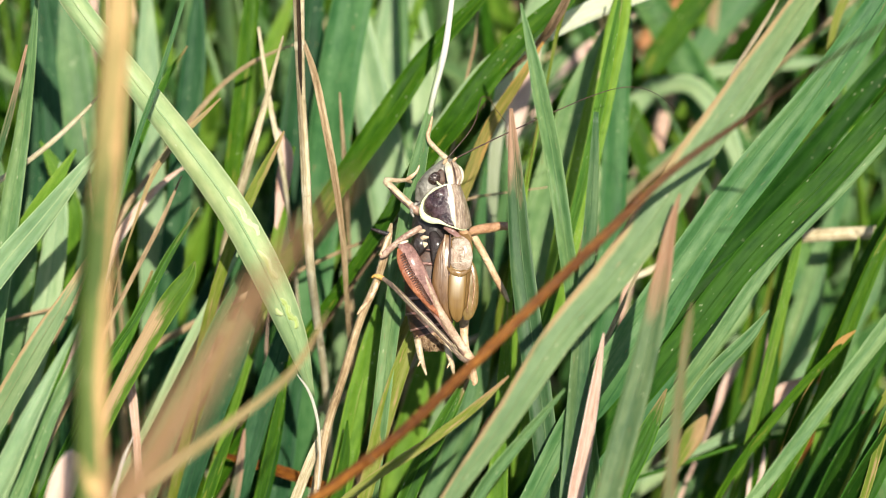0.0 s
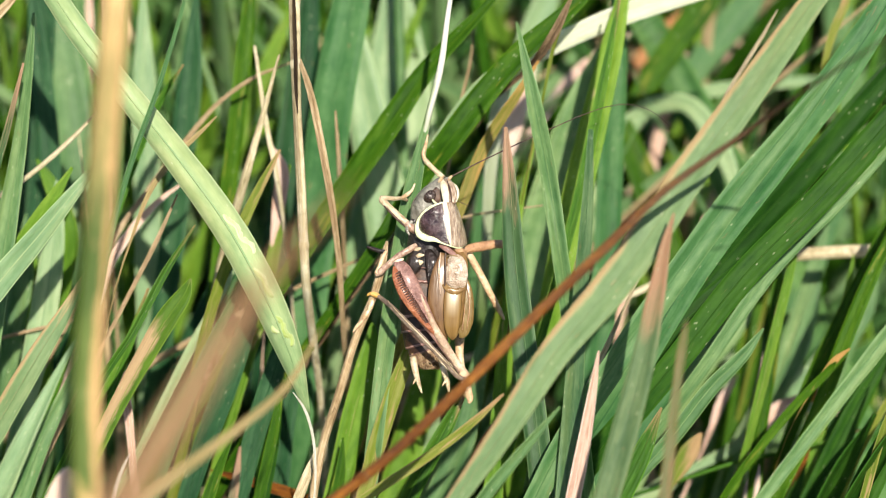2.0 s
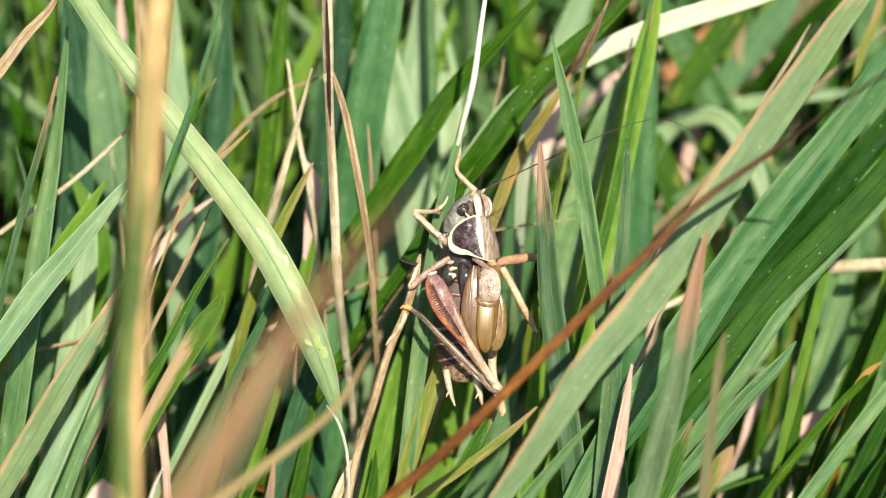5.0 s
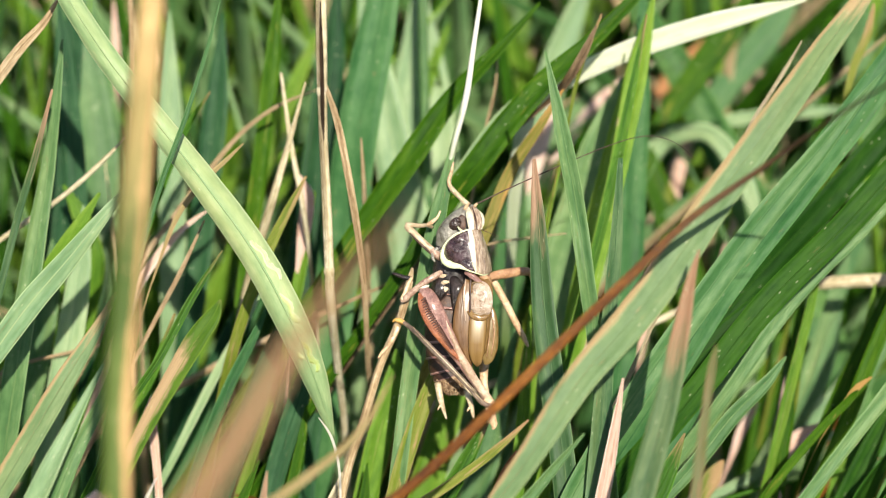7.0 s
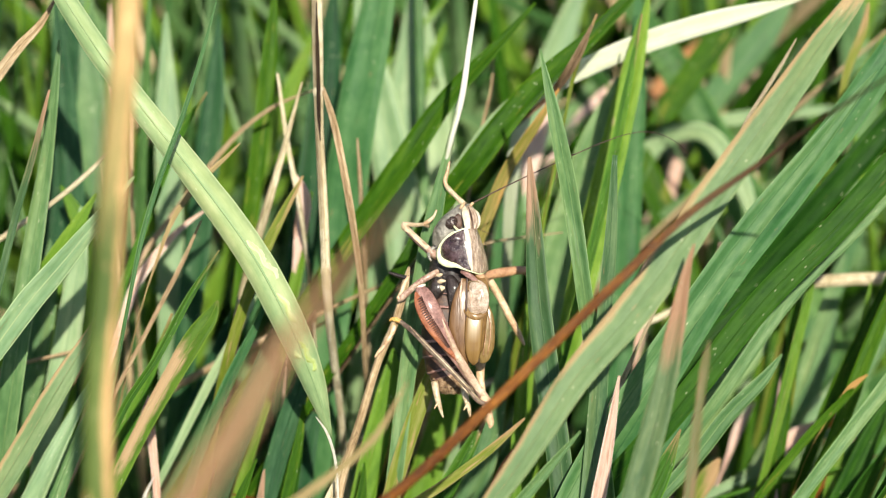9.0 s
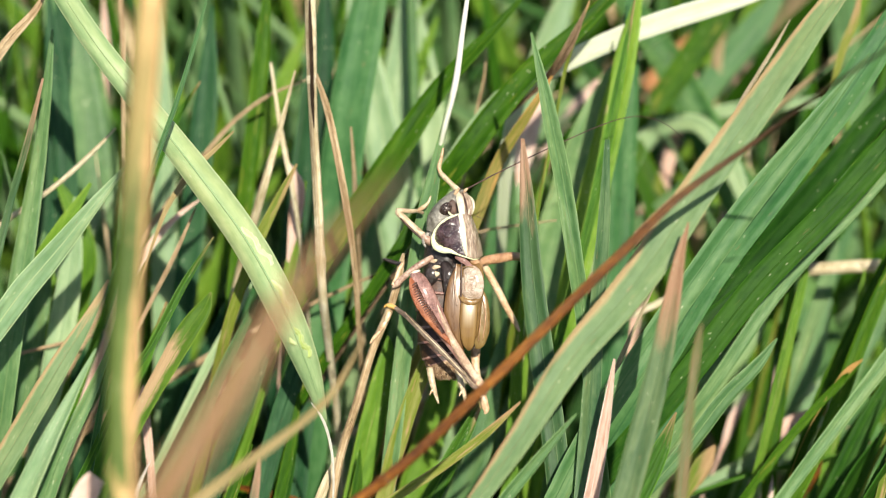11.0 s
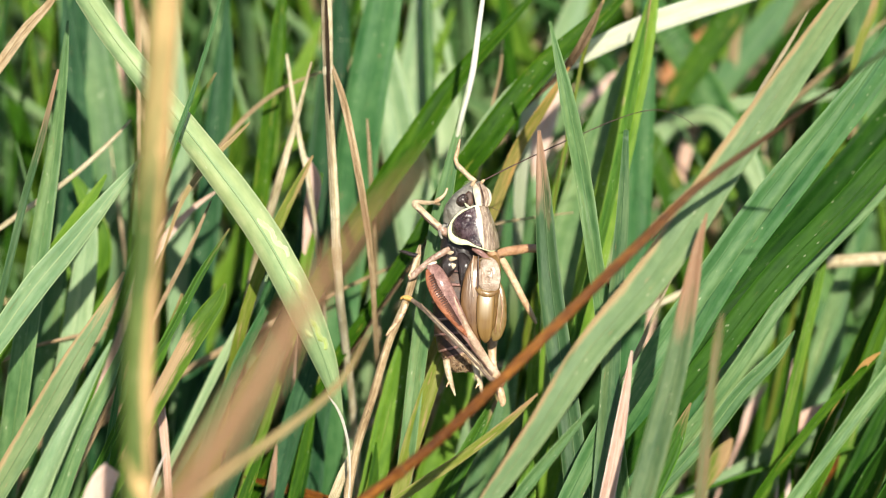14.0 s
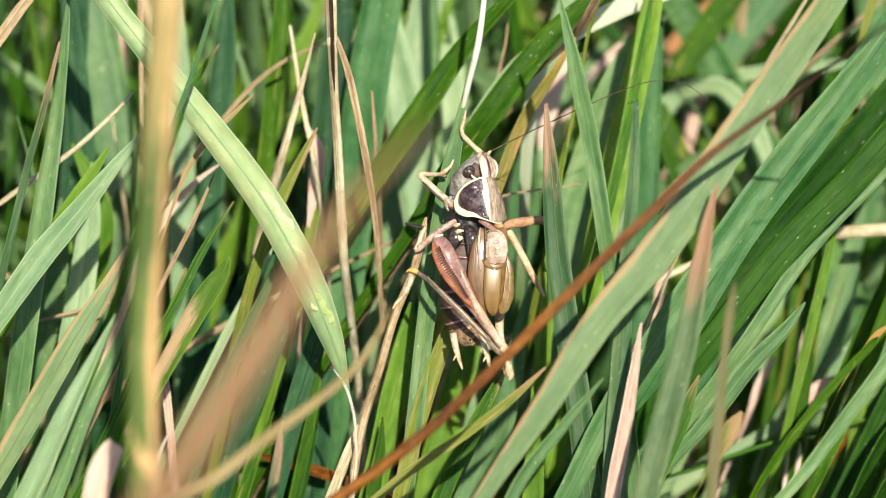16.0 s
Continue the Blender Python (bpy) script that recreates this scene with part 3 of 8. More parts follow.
blade('slender green blade with a fine white tip', GREEN, [(-63.6, -30.7, -4.0, 0.70), (-60.9, -29.3, 41.5, 0.70), (-54.2, -25.8, 78.2, 0.70), (-45.6, -21.3, 107.1, 0.70), (-36.7, -16.6, 129.2, 0.70), (-28.8, -12.5, 145.1, 0.64), (-27.2, -10.8, 148.2, 0.66), (-24.6, -8.8, 151.7, 0.65), (-21.9, -5.5, 155.8, 0.65), (-19.4, -3.5, 159.2, 0.12)], fold=0.5, roll=10)
yellow_tip_leaf = blade('yellowing leaf tip with a brown withered patch', PATCHED, [(-72.5, -26.6, -4.0, 0.81), (-69.3, -25.3, 37.9, 0.93), (-61.5, -22.1, 71.7, 1.04), (-51.5, -18.0, 98.4, 1.13), (-41.2, -13.7, 118.7, 1.20), (-32.0, -9.9, 133.3, 1.25), (-28.9, -7.3, 138.0, 1.36), (-26.5, -5.0, 142.2, 1.45), (-24.1, -2.9, 146.0, 1.68), (-21.9, -1.1, 149.2, 1.80), (-20.7, -0.2, 150.7, 1.25), (-20.2, 0.3, 151.8, 0.22)], roll=-8)
stem('pale dry straw stalk among green grass', STRAW, [(-32.1, 18.3, -4.0, 0.70), (-30.3, 17.5, 38.0, 0.70), (-27.3, 16.8, 73.9, 0.70), (-24.0, 16.2, 103.9, 0.70), (-21.0, 15.7, 127.9, 0.72), (-18.4, 15.3, 145.9, 0.77), (-17.0, 13.9, 151.4, 0.81), (-15.6, 13.3, 156.6, 0.72), (-14.3, 14.6, 161.0, 0.46), (-13.0, 16.0, 165.6, 0.17)], flat=0.5)
stem('pale dry straw stalk among green grass', STRAW, [(-9.5, 20.6, -4.0, 0.70), (-9.9, 19.7, 36.8, 0.70), (-10.5, 19.0, 71.7, 0.70), (-11.3, 18.4, 100.9, 0.70), (-11.9, 17.9, 124.2, 0.70), (-12.5, 17.6, 141.7, 0.36), (-12.9, 15.9, 149.0, 0.39), (-13.5, 15.5, 154.4, 0.48), (-14.4, 17.7, 158.3, 0.44), (-15.4, 21.0, 164.1, 0.26)], flat=0.5)
blade('bent tan withered grass leaf arching over', TAN, [(-71.0, -2.2, -4.0, 0.70), (-67.9, -0.8, 40.6, 0.70), (-60.2, 2.6, 76.6, 0.70), (-50.2, 7.1, 104.9, 0.70), (-39.9, 11.6, 126.5, 0.70), (-30.9, 15.6, 142.2, 0.54), (-28.1, 18.1, 146.6, 0.52), (-25.3, 20.0, 150.0, 0.49), (-22.2, 22.0, 153.6, 0.48), (-18.6, 23.1, 157.6, 0.38), (-15.5, 23.2, 159.9, 0.31), (-12.2, 23.8, 161.1, 0.14)])
blade('pale papery dead grass leaf', PINK, [(-56.9, -4.4, -4.0, 0.70), (-54.8, -3.1, 40.6, 0.70), (-49.6, 0.4, 76.6, 0.70), (-42.8, 4.8, 105.0, 0.70), (-35.8, 9.4, 126.6, 0.73), (-29.7, 13.4, 142.3, 0.76), (-28.3, 15.2, 145.6, 0.86), (-26.4, 16.6, 148.0, 0.78), (-23.5, 17.1, 151.0, 0.41), (-21.7, 17.7, 152.1, 0.10)], fold=0.4)
blade('tan withered grass leaf among green blades', TAN, [(-65.0, -16.7, -4.0, 0.70), (-62.0, -15.3, 41.6, 0.70), (-54.9, -11.8, 78.5, 0.70), (-45.6, -7.3, 107.5, 0.70), (-36.0, -2.6, 129.7, 0.70), (-27.6, 1.5, 145.7, 0.35), (-25.6, 3.4, 149.1, 0.39), (-23.4, 4.6, 153.2, 0.39), (-21.6, 6.6, 156.7, 0.13)], fold=0.5)
stem('pale straw culm split by a dark lengthwise groove', STRAW, [(-6.7, 15.1, -4.0, 0.70), (-7.1, 14.2, 34.0, 0.70), (-7.7, 13.5, 66.6, 0.70), (-8.4, 12.9, 93.8, 0.70), (-9.1, 12.4, 115.5, 0.70), (-9.6, 12.1, 131.8, 0.63), (-10.2, 8.4, 141.7, 0.75), (-10.6, 4.9, 149.9, 0.82), (-10.9, 6.8, 157.3, 0.86), (-11.3, 10.4, 163.7, 0.77), (-11.5, 14.0, 170.1, 0.99), (-11.6, 17.5, 176.5, 0.86), (-11.7, 21.1, 182.8, 0.21)], nodes=(0.62, 0.8))
blade('curled tan leaf sheath hanging beside a straw', TAN, [(-6.1, 13.2, -4.0, 0.70), (-6.3, 12.4, 34.8, 0.70), (-6.5, 11.6, 68.1, 0.70), (-6.8, 11.0, 95.9, 0.70), (-7.0, 10.6, 118.1, 0.70), (-7.2, 10.2, 134.7, 0.41), (-7.4, 6.7, 142.7, 0.45), (-7.9, 5.5, 153.0, 0.54), (-9.1, 6.7, 161.2, 0.67), (-10.3, 10.2, 165.4, 0.56), (-11.1, 12.2, 167.0, 0.32)], fold=0.6, roll=20)
blade('broad upright dark blue-green grass leaf', TEAL, [(-17.3, -1.1, -4.0, 2.03), (-16.9, 0.2, 36.7, 2.33), (-15.9, 3.3, 69.5, 2.59), (-14.5, 7.4, 95.3, 2.81), (-13.1, 11.5, 115.0, 2.99), (-11.9, 15.2, 129.2, 3.12), (-11.1, 19.8, 137.4, 3.84), (-9.7, 25.4, 147.5, 4.14), (-8.4, 29.1, 156.1, 3.90), (-7.2, 32.1, 161.6, 3.68), (-5.7, 36.2, 168.8, 2.05), (-4.9, 39.2, 174.3, 0.26)], roll=-12, fold=0.2)
blade('dark blue-green grass blade standing in the meadow', SPRUCE, [(-21.9, 7.5, -4.0, 2.07), (-21.4, 8.8, 36.3, 2.39), (-20.1, 11.9, 68.7, 2.65), (-18.4, 15.9, 94.3, 2.88), (-16.6, 20.0, 113.8, 3.06), (-15.1, 23.6, 127.8, 3.19), (-13.8, 29.8, 139.0, 3.51), (-12.5, 35.6, 149.3, 3.08), (-11.4, 40.3, 157.7, 2.34), (-10.9, 43.4, 163.3, 0.27)], roll=15)
stem('pale dry straw stalk among green grass', TAN, [(-6.1, 23.6, -4.0, 0.70), (-6.3, 22.8, 37.2, 0.70), (-6.6, 22.0, 72.5, 0.70), (-6.9, 21.4, 101.9, 0.70), (-7.3, 21.0, 125.4, 0.70), (-7.6, 20.6, 143.0, 0.41), (-7.8, 18.7, 150.0, 0.49), (-8.0, 17.6, 156.1, 0.35), (-8.2, 19.0, 158.6, 0.18)])
blade('olive-green grass blade leaning across others', LUSH, [(-62.1, -5.4, -4.0, 0.82), (-58.2, -3.9, 41.6, 0.94), (-48.6, -0.4, 78.4, 1.05), (-36.3, 4.1, 107.4, 1.14), (-23.5, 8.7, 129.5, 1.21), (-12.3, 12.8, 145.5, 1.64), (-8.3, 15.8, 150.8, 1.96), (-3.7, 18.1, 157.0, 2.37), (0.3, 20.9, 162.1, 1.74), (4.3, 22.1, 166.3, 1.07), (7.8, 24.0, 169.8, 0.20)], fold=0.3, roll=-18)
stem('white bleached straw on a green stalk', WHITE_TOP, [(-12.6, -17.0, -4.0, 0.70), (-11.9, -15.7, 40.8, 0.70), (-10.1, -12.7, 76.9, 0.70), (-7.9, -8.8, 105.4, 0.70), (-5.6, -4.8, 127.1, 0.70), (-3.6, -1.3, 142.8, 0.75), (-2.2, 3.4, 152.5, 0.85), (-1.1, 5.8, 158.4, 0.79), (-0.2, 6.9, 162.5, 0.62), (0.2, 6.8, 164.7, 0.58), (1.1, 7.6, 168.3, 0.58), (1.7, 9.4, 172.2, 0.47), (2.3, 11.5, 176.0, 0.36), (2.7, 13.6, 179.8, 0.16)])
blade('green leaf sheath round a bleached stalk', BLUE, [(-13.3, -22.4, -4.0, 0.94), (-12.6, -21.0, 39.4, 1.08), (-11.0, -17.7, 74.4, 1.20), (-8.8, -13.4, 102.0, 1.31), (-6.5, -8.9, 123.1, 1.39), (-4.5, -5.0, 138.3, 1.45), (-3.6, -1.2, 145.0, 1.54), (-2.5, 1.6, 151.8, 1.63), (-1.3, 4.4, 158.0, 1.52), (-0.5, 6.1, 161.5, 0.95), (0.1, 7.4, 164.6, 0.24)], fold=0.3, roll=-8)
blade('broad light green grass blade with a torn side', BRIGHT, [(-22.3, -18.2, -4.0, 1.46), (-21.3, -17.0, 35.9, 1.68), (-18.7, -13.9, 68.1, 1.87), (-15.4, -10.0, 93.4, 2.03), (-11.9, -5.9, 112.7, 2.15), (-8.9, -2.4, 126.6, 2.25), (-7.5, 0.8, 132.2, 2.24), (-6.1, 3.7, 137.5, 2.23), (-5.0, 5.9, 141.4, 1.76), (-4.8, 7.1, 143.6, 0.30)], roll=10, fold=0.3)
blade('broad dark green grass blade leaning over', LUSH, [(-52.3, -6.9, -4.0, 0.83), (-48.5, -5.4, 43.0, 0.95), (-39.2, -1.8, 80.9, 1.06), (-27.1, 2.9, 110.8, 1.15), (-14.7, 7.7, 133.6, 1.22), (-3.7, 11.9, 150.1, 1.27), (-0.7, 14.2, 154.2, 1.81), (2.1, 15.0, 157.8, 2.29), (5.3, 17.1, 161.5, 2.23), (8.8, 19.0, 164.9, 1.91), (11.8, 20.2, 167.2, 1.58), (15.8, 22.2, 170.7, 1.06), (19.3, 23.9, 173.7, 0.14)], fold=0.35, roll=-10)
blade('bleached cream-white grass leaf bent over', CREAM, [(1.3, 2.5, -4.0, 0.70), (1.6, 4.0, 40.9, 0.70), (2.4, 7.4, 77.0, 0.78), (3.4, 11.9, 105.5, 0.84), (4.5, 16.5, 127.3, 0.89), (5.4, 20.5, 143.0, 0.93), (5.8, 24.1, 149.4, 1.14), (6.4, 26.0, 154.8, 1.43), (7.3, 26.7, 158.2, 1.56), (9.8, 25.9, 160.8, 1.53), (13.3, 25.9, 162.9, 1.74), (20.4, 26.3, 165.8, 1.94), (26.7, 26.3, 167.8, 1.52), (31.9, 26.0, 169.4, 0.21)], fold=0.25, roll=10)
blade('frayed brown twisted leaf end', YELLOW, [(-4.7, 7.6, -4.0, 0.70), (-3.7, 8.1, 43.5, 0.70), (-1.2, 9.3, 81.8, 0.70), (2.0, 10.9, 112.1, 0.70), (5.4, 12.5, 135.1, 0.70), (8.4, 14.0, 151.8, 0.20), (9.5, 15.1, 158.0, 0.20), (10.3, 15.3, 162.4, 0.24), (11.0, 17.0, 165.4, 0.34), (11.8, 17.4, 168.2, 0.37), (13.1, 19.0, 171.0, 0.14)], fold=0.6)
blade('frayed brown twisted leaf end', FRAYED, [(-51.6, -3.3, -4.0, 0.70), (-47.7, -1.8, 43.1, 0.70), (-38.1, 1.8, 81.0, 0.70), (-25.6, 6.5, 111.0, 0.70), (-12.8, 11.3, 133.9, 0.70), (-1.4, 15.5, 150.4, 0.30), (1.8, 18.0, 154.8, 0.34), (5.9, 19.4, 159.5, 0.34), (9.0, 18.1, 163.3, 0.50), (10.4, 16.3, 166.3, 0.79), (11.6, 16.5, 168.6, 0.74), (12.6, 17.6, 170.6, 0.17)], fold=0.5)
stem('thin orange grass stalk', TAN, [(-12.0, 5.0, -4.0, 0.70), (-10.8, 6.5, 44.1, 0.70), (-8.0, 10.2, 82.9, 0.70), (-4.4, 15.0, 113.6, 0.70), (-0.7, 20.0, 137.0, 0.70), (2.6, 24.3, 153.9, 0.22), (3.3, 26.1, 157.0, 0.27), (3.9, 27.3, 159.3, 0.22), (4.2, 28.8, 162.0, 0.09)])
blade('ochre and green withering grass leaf', OCHRE_LEAF, [(-30.5, -10.3, -4.0, 0.70), (-28.1, -8.8, 42.2, 0.70), (-22.2, -5.3, 79.5, 0.77), (-14.5, -0.7, 108.9, 0.83), (-6.6, 4.0, 131.4, 0.88), (0.3, 8.2, 147.6, 0.92), (3.1, 11.5, 153.4, 1.10), (5.2, 14.0, 157.9, 1.06), (8.0, 15.2, 162.3, 0.75), (9.8, 16.6, 164.8, 0.17)], fold=0.4)
pale_tip_leaf = blade('pale glaucous grass blade with a narrow tip', BLUE, [(21.0, -24.2, -4.0, 0.85), (20.4, -23.2, 42.7, 0.98), (18.7, -20.8, 80.3, 1.09), (16.6, -17.7, 110.0, 1.18), (14.3, -14.5, 132.7, 1.25), (12.4, -11.6, 149.1, 1.30), (11.6, -9.3, 155.3, 1.34), (11.0, -8.3, 159.0, 1.38), (10.2, -5.6, 163.9, 1.42), (8.8, -3.1, 170.5, 1.23), (7.3, 0.2, 176.3, 0.18)], fold=0.7, roll=-6)
withered_tip_leaf = blade('glaucous blade with a pinkish withered tip', BLUE_TIP, [(17.9, -33.4, -4.0, 1.41), (17.3, -32.0, 38.2, 1.62), (15.9, -28.8, 72.3, 1.80), (14.1, -24.6, 99.1, 1.95), (12.2, -20.3, 119.5, 2.08), (10.5, -16.5, 134.3, 2.17), (9.4, -11.4, 143.4, 2.16), (8.3, -6.6, 149.9, 2.17), (7.5, -2.2, 155.6, 1.90), (7.1, 0.6, 160.6, 1.28), (6.7, 3.1, 165.1, 0.29)], fold=0.4, roll=-15)
slim_leaf = blade('glaucous blue-green grass blade with fine veins', SLATE, [(7.2, -37.9, -4.0, 1.51), (7.5, -36.5, 39.1, 1.74), (8.3, -33.2, 73.8, 1.93), (9.3, -28.9, 101.2, 2.10), (10.3, -24.5, 122.0, 2.23), (11.3, -20.6, 137.1, 2.32), (11.9, -15.6, 146.0, 1.86), (12.5, -11.5, 155.5, 1.30), (13.1, -8.5, 162.8, 1.06), (13.4, -6.0, 169.4, 0.41)], fold=0.5, roll=10)
blade('big olive-green grass leaf with rusty dried margins', EDGED, [(-62.0, -51.2, -4.0, 0.73), (-57.4, -49.8, 41.4, 0.85), (-46.2, -46.4, 78.0, 0.94), (-31.6, -41.9, 107.0, 1.02), (-16.5, -37.4, 129.0, 1.08), (-0.7, -32.9, 145.8, 1.06), (2.7, -30.6, 150.1, 1.51), (5.8, -28.4, 153.9, 1.99), (10.4, -24.2, 159.5, 2.53), (14.5, -21.0, 163.1, 2.91), (17.2, -18.5, 165.8, 2.93), (21.3, -14.6, 170.6, 2.78), (25.0, -11.3, 174.5, 2.64), (27.9, -8.5, 177.6, 2.35), (30.1, -6.1, 179.8, 2.05), (33.4, -3.1, 183.2, 1.30), (35.7, -1.3, 186.4, 0.14)], fold=0.3, roll=-8)
stem('chestnut-brown dead grass stalk lying across', DARK_END, [(-90.8, -53.0, -4.0, 0.70), (-97.3, -54.0, 43.8, 0.72), (-85.5, -52.1, 82.1, 0.80), (-63.4, -48.6, 111.8, 0.86), (-37.8, -44.4, 134.3, 0.92), (-13.9, -40.6, 150.5, 0.93), (-8.7, -38.9, 153.4, 0.93), (-2.8, -36.8, 157.4, 0.87), (2.8, -34.2, 162.0, 0.84), (8.0, -30.9, 166.0, 0.82), (13.6, -27.3, 170.2, 0.76), (17.9, -24.2, 173.2, 0.62), (23.9, -23.4, 177.8, 0.44), (28.4, -30.1, 185.5, 0.30), (31.7, -37.3, 192.1, 0.20), (34.2, -41.6, 196.3, 0.07)], flat=0.55)
dry_tip_leaf = blade('tapering glaucous blade with a long dry reddish tip', LONG_TIP, [(-3.3, -51.4, -4.0, 1.23), (-2.0, -49.9, 41.6, 1.42), (1.2, -46.4, 78.4, 1.58), (5.2, -41.9, 107.4, 1.71), (9.4, -37.2, 129.5, 1.82), (13.1, -33.1, 145.5, 1.90), (14.1, -31.0, 149.4, 2.06), (15.4, -28.6, 153.6, 2.14), (17.1, -25.4, 159.4, 1.90), (18.2, -22.6, 164.4, 1.30), (18.8, -20.9, 167.3, 0.73), (19.4, -19.8, 169.3, 0.13)], fold=0.5, roll=-14)
blunt_leaf = blade('soft brownish-green blade with a blunt tip', HUSK, [(9.7, -62.2, -4.0, 0.70), (10.3, -60.7, 43.6, 0.70), (11.8, -57.1, 82.0, 0.70), (13.7, -52.3, 112.4, 0.76), (15.7, -47.4, 135.5, 0.81), (17.4, -43.1, 152.3, 0.84), (18.0, -40.2, 157.4, 0.88), (18.7, -36.9, 163.3, 0.63), (19.3, -34.9, 167.0, 0.42), (19.5, -34.4, 167.9, 0.12)], fold=0.4)
blade('long light green grass blade with a fine crease', JADE, [(-29.0, -35.8, -4.0, 1.19), (-26.1, -34.4, 39.6, 1.37), (-19.1, -31.1, 74.8, 1.52), (-9.9, -26.8, 102.5, 1.65), (-0.5, -22.3, 123.7, 1.75), (7.8, -18.4, 139.0, 1.83), (11.5, -14.9, 145.3, 2.10), (16.2, -11.4, 151.6, 2.17), (21.1, -8.0, 157.8, 2.20), (25.7, -4.9, 163.3, 2.13), (30.6, -2.0, 168.5, 1.59), (34.1, 0.1, 172.3, 0.66), (35.8, 1.1, 174.1, 0.11)], fold=0.35, roll=14)
blade('broad blue-green leaning grass leaf', TEAL, [(-26.8, -20.2, -4.0, 1.79), (-23.3, -18.8, 41.0, 2.06), (-14.9, -15.3, 77.2, 2.29), (-3.9, -10.9, 105.8, 2.48), (7.4, -6.3, 127.7, 2.64), (17.4, -2.2, 143.4, 2.75), (23.2, 2.5, 151.9, 2.90), (30.5, 7.2, 160.4, 2.96), (36.3, 11.0, 167.2, 2.87), (40.7, 14.3, 173.2, 2.06), (43.6, 16.7, 177.5, 0.21)], fold=0.3, roll=-12)
# Shade on the dark blades of this group is in the leaf colour.
blade('dark lush green grass blade standing in the meadow', SHADE_TONED, [(-34.5, -8.3, -4.0, 1.46), (-30.2, -7.0, 39.6, 1.68), (-19.7, -3.6, 74.8, 1.87), (-6.2, 0.7, 102.6, 2.03), (7.8, 5.1, 123.7, 2.15), (20.1, 9.1, 139.0, 2.25), (26.6, 13.2, 146.5, 2.41), (34.1, 16.4, 154.3, 2.42), (41.1, 20.4, 161.6, 2.15), (47.2, 23.9, 167.7, 0.19)], roll=12)
blade('broad deep green grass leaf leaning aside', SHADE_TONED, [(-39.7, -23.8, -4.0, 1.46), (-35.0, -22.4, 41.6, 1.68), (-23.6, -18.9, 78.4, 1.87), (-8.8, -14.4, 107.4, 2.03), (6.5, -9.8, 129.5, 2.15), (20.0, -5.7, 145.5, 2.25), (27.7, -1.0, 153.9, 2.39), (33.2, 1.7, 158.7, 2.37), (38.6, 4.6, 164.0, 2.40), (44.9, 8.3, 170.7, 1.49), (48.8, 10.7, 174.9, 0.15)], fold=0.25, roll=-6)
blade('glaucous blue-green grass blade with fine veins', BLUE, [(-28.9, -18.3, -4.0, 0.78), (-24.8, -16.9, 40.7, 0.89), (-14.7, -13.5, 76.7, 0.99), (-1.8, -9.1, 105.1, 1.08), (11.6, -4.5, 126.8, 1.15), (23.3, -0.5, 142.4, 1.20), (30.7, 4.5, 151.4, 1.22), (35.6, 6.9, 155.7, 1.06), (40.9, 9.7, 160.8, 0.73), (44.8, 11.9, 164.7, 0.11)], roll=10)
blade('dark lush green grass blade standing in the meadow', SHADE_TONED, [(-33.3, -15.0, -4.0, 1.38), (-29.6, -13.7, 38.2, 1.59), (-20.3, -10.5, 72.1, 1.77), (-8.4, -6.3, 98.9, 1.92), (4.0, -2.1, 119.3, 2.04), (14.8, 1.7, 134.1, 2.13), (21.8, 6.6, 142.8, 2.07), (27.3, 9.0, 147.2, 1.70), (33.3, 11.2, 151.1, 1.36), (39.8, 13.6, 155.5, 0.17)], roll=-10)
blade('light green grass leaf with a nibbled edge', BLUE, [(-16.8, -2.2, -4.0, 1.58), (-14.1, -0.9, 33.4, 1.82), (-7.5, 2.3, 63.6, 2.03), (0.9, 6.5, 87.3, 2.20), (9.7, 10.7, 105.6, 2.33), (17.4, 14.5, 118.5, 2.66), (22.2, 19.1, 126.9, 2.82), (25.9, 21.4, 131.1, 2.39), (29.1, 23.1, 134.4, 1.88), (31.1, 25.0, 137.6, 0.28)], fold=0.3, roll=8)
blade('glaucous creased grass leaf leaning out', BLUE, [(-49.5, -42.3, -4.0, 0.70), (-43.9, -40.9, 39.9, 0.77), (-30.1, -37.5, 75.3, 0.86), (-12.3, -33.2, 103.3, 0.93), (6.1, -28.7, 124.6, 0.99), (22.3, -24.8, 139.9, 0.81), (26.2, -22.9, 143.3, 1.02), (30.1, -20.5, 147.7, 1.12), (33.7, -18.2, 151.8, 1.24), (37.4, -15.9, 156.0, 1.36), (41.9, -13.0, 161.2, 0.14)], fold=0.55, roll=12)
stem('thin green grass stalk lying almost level', GREEN, [(-34.2, 1.6, -4.0, 0.70), (-55.5, -0.0, 44.0, 0.70), (-52.9, 0.2, 77.5, 0.70), (-36.0, 1.5, 100.1, 0.70), (-12.9, 3.3, 114.6, 0.70), (10.1, 5.0, 123.5, 0.31), (17.3, 6.1, 125.6, 0.34), (22.4, 6.9, 127.0, 0.37), (28.0, 7.8, 128.6, 0.37), (34.7, 8.5, 129.9, 0.34), (40.0, 9.3, 131.4, 0.15)])
short_leaf = blade('long fresh green grass blade rooted in the meadow', GREEN, [(-13.9, -32.4, -4.0, 1.26), (-11.7, -31.1, 38.1, 1.45), (-6.4, -27.9, 72.0, 1.61), (0.6, -23.7, 98.7, 1.75), (7.8, -19.4, 119.0, 1.85), (14.1, -15.6, 133.7, 1.94), (16.2, -13.1, 138.3, 2.00), (18.1, -11.2, 141.6, 1.64), (19.8, -9.3, 145.0, 0.17)], fold=0.4)
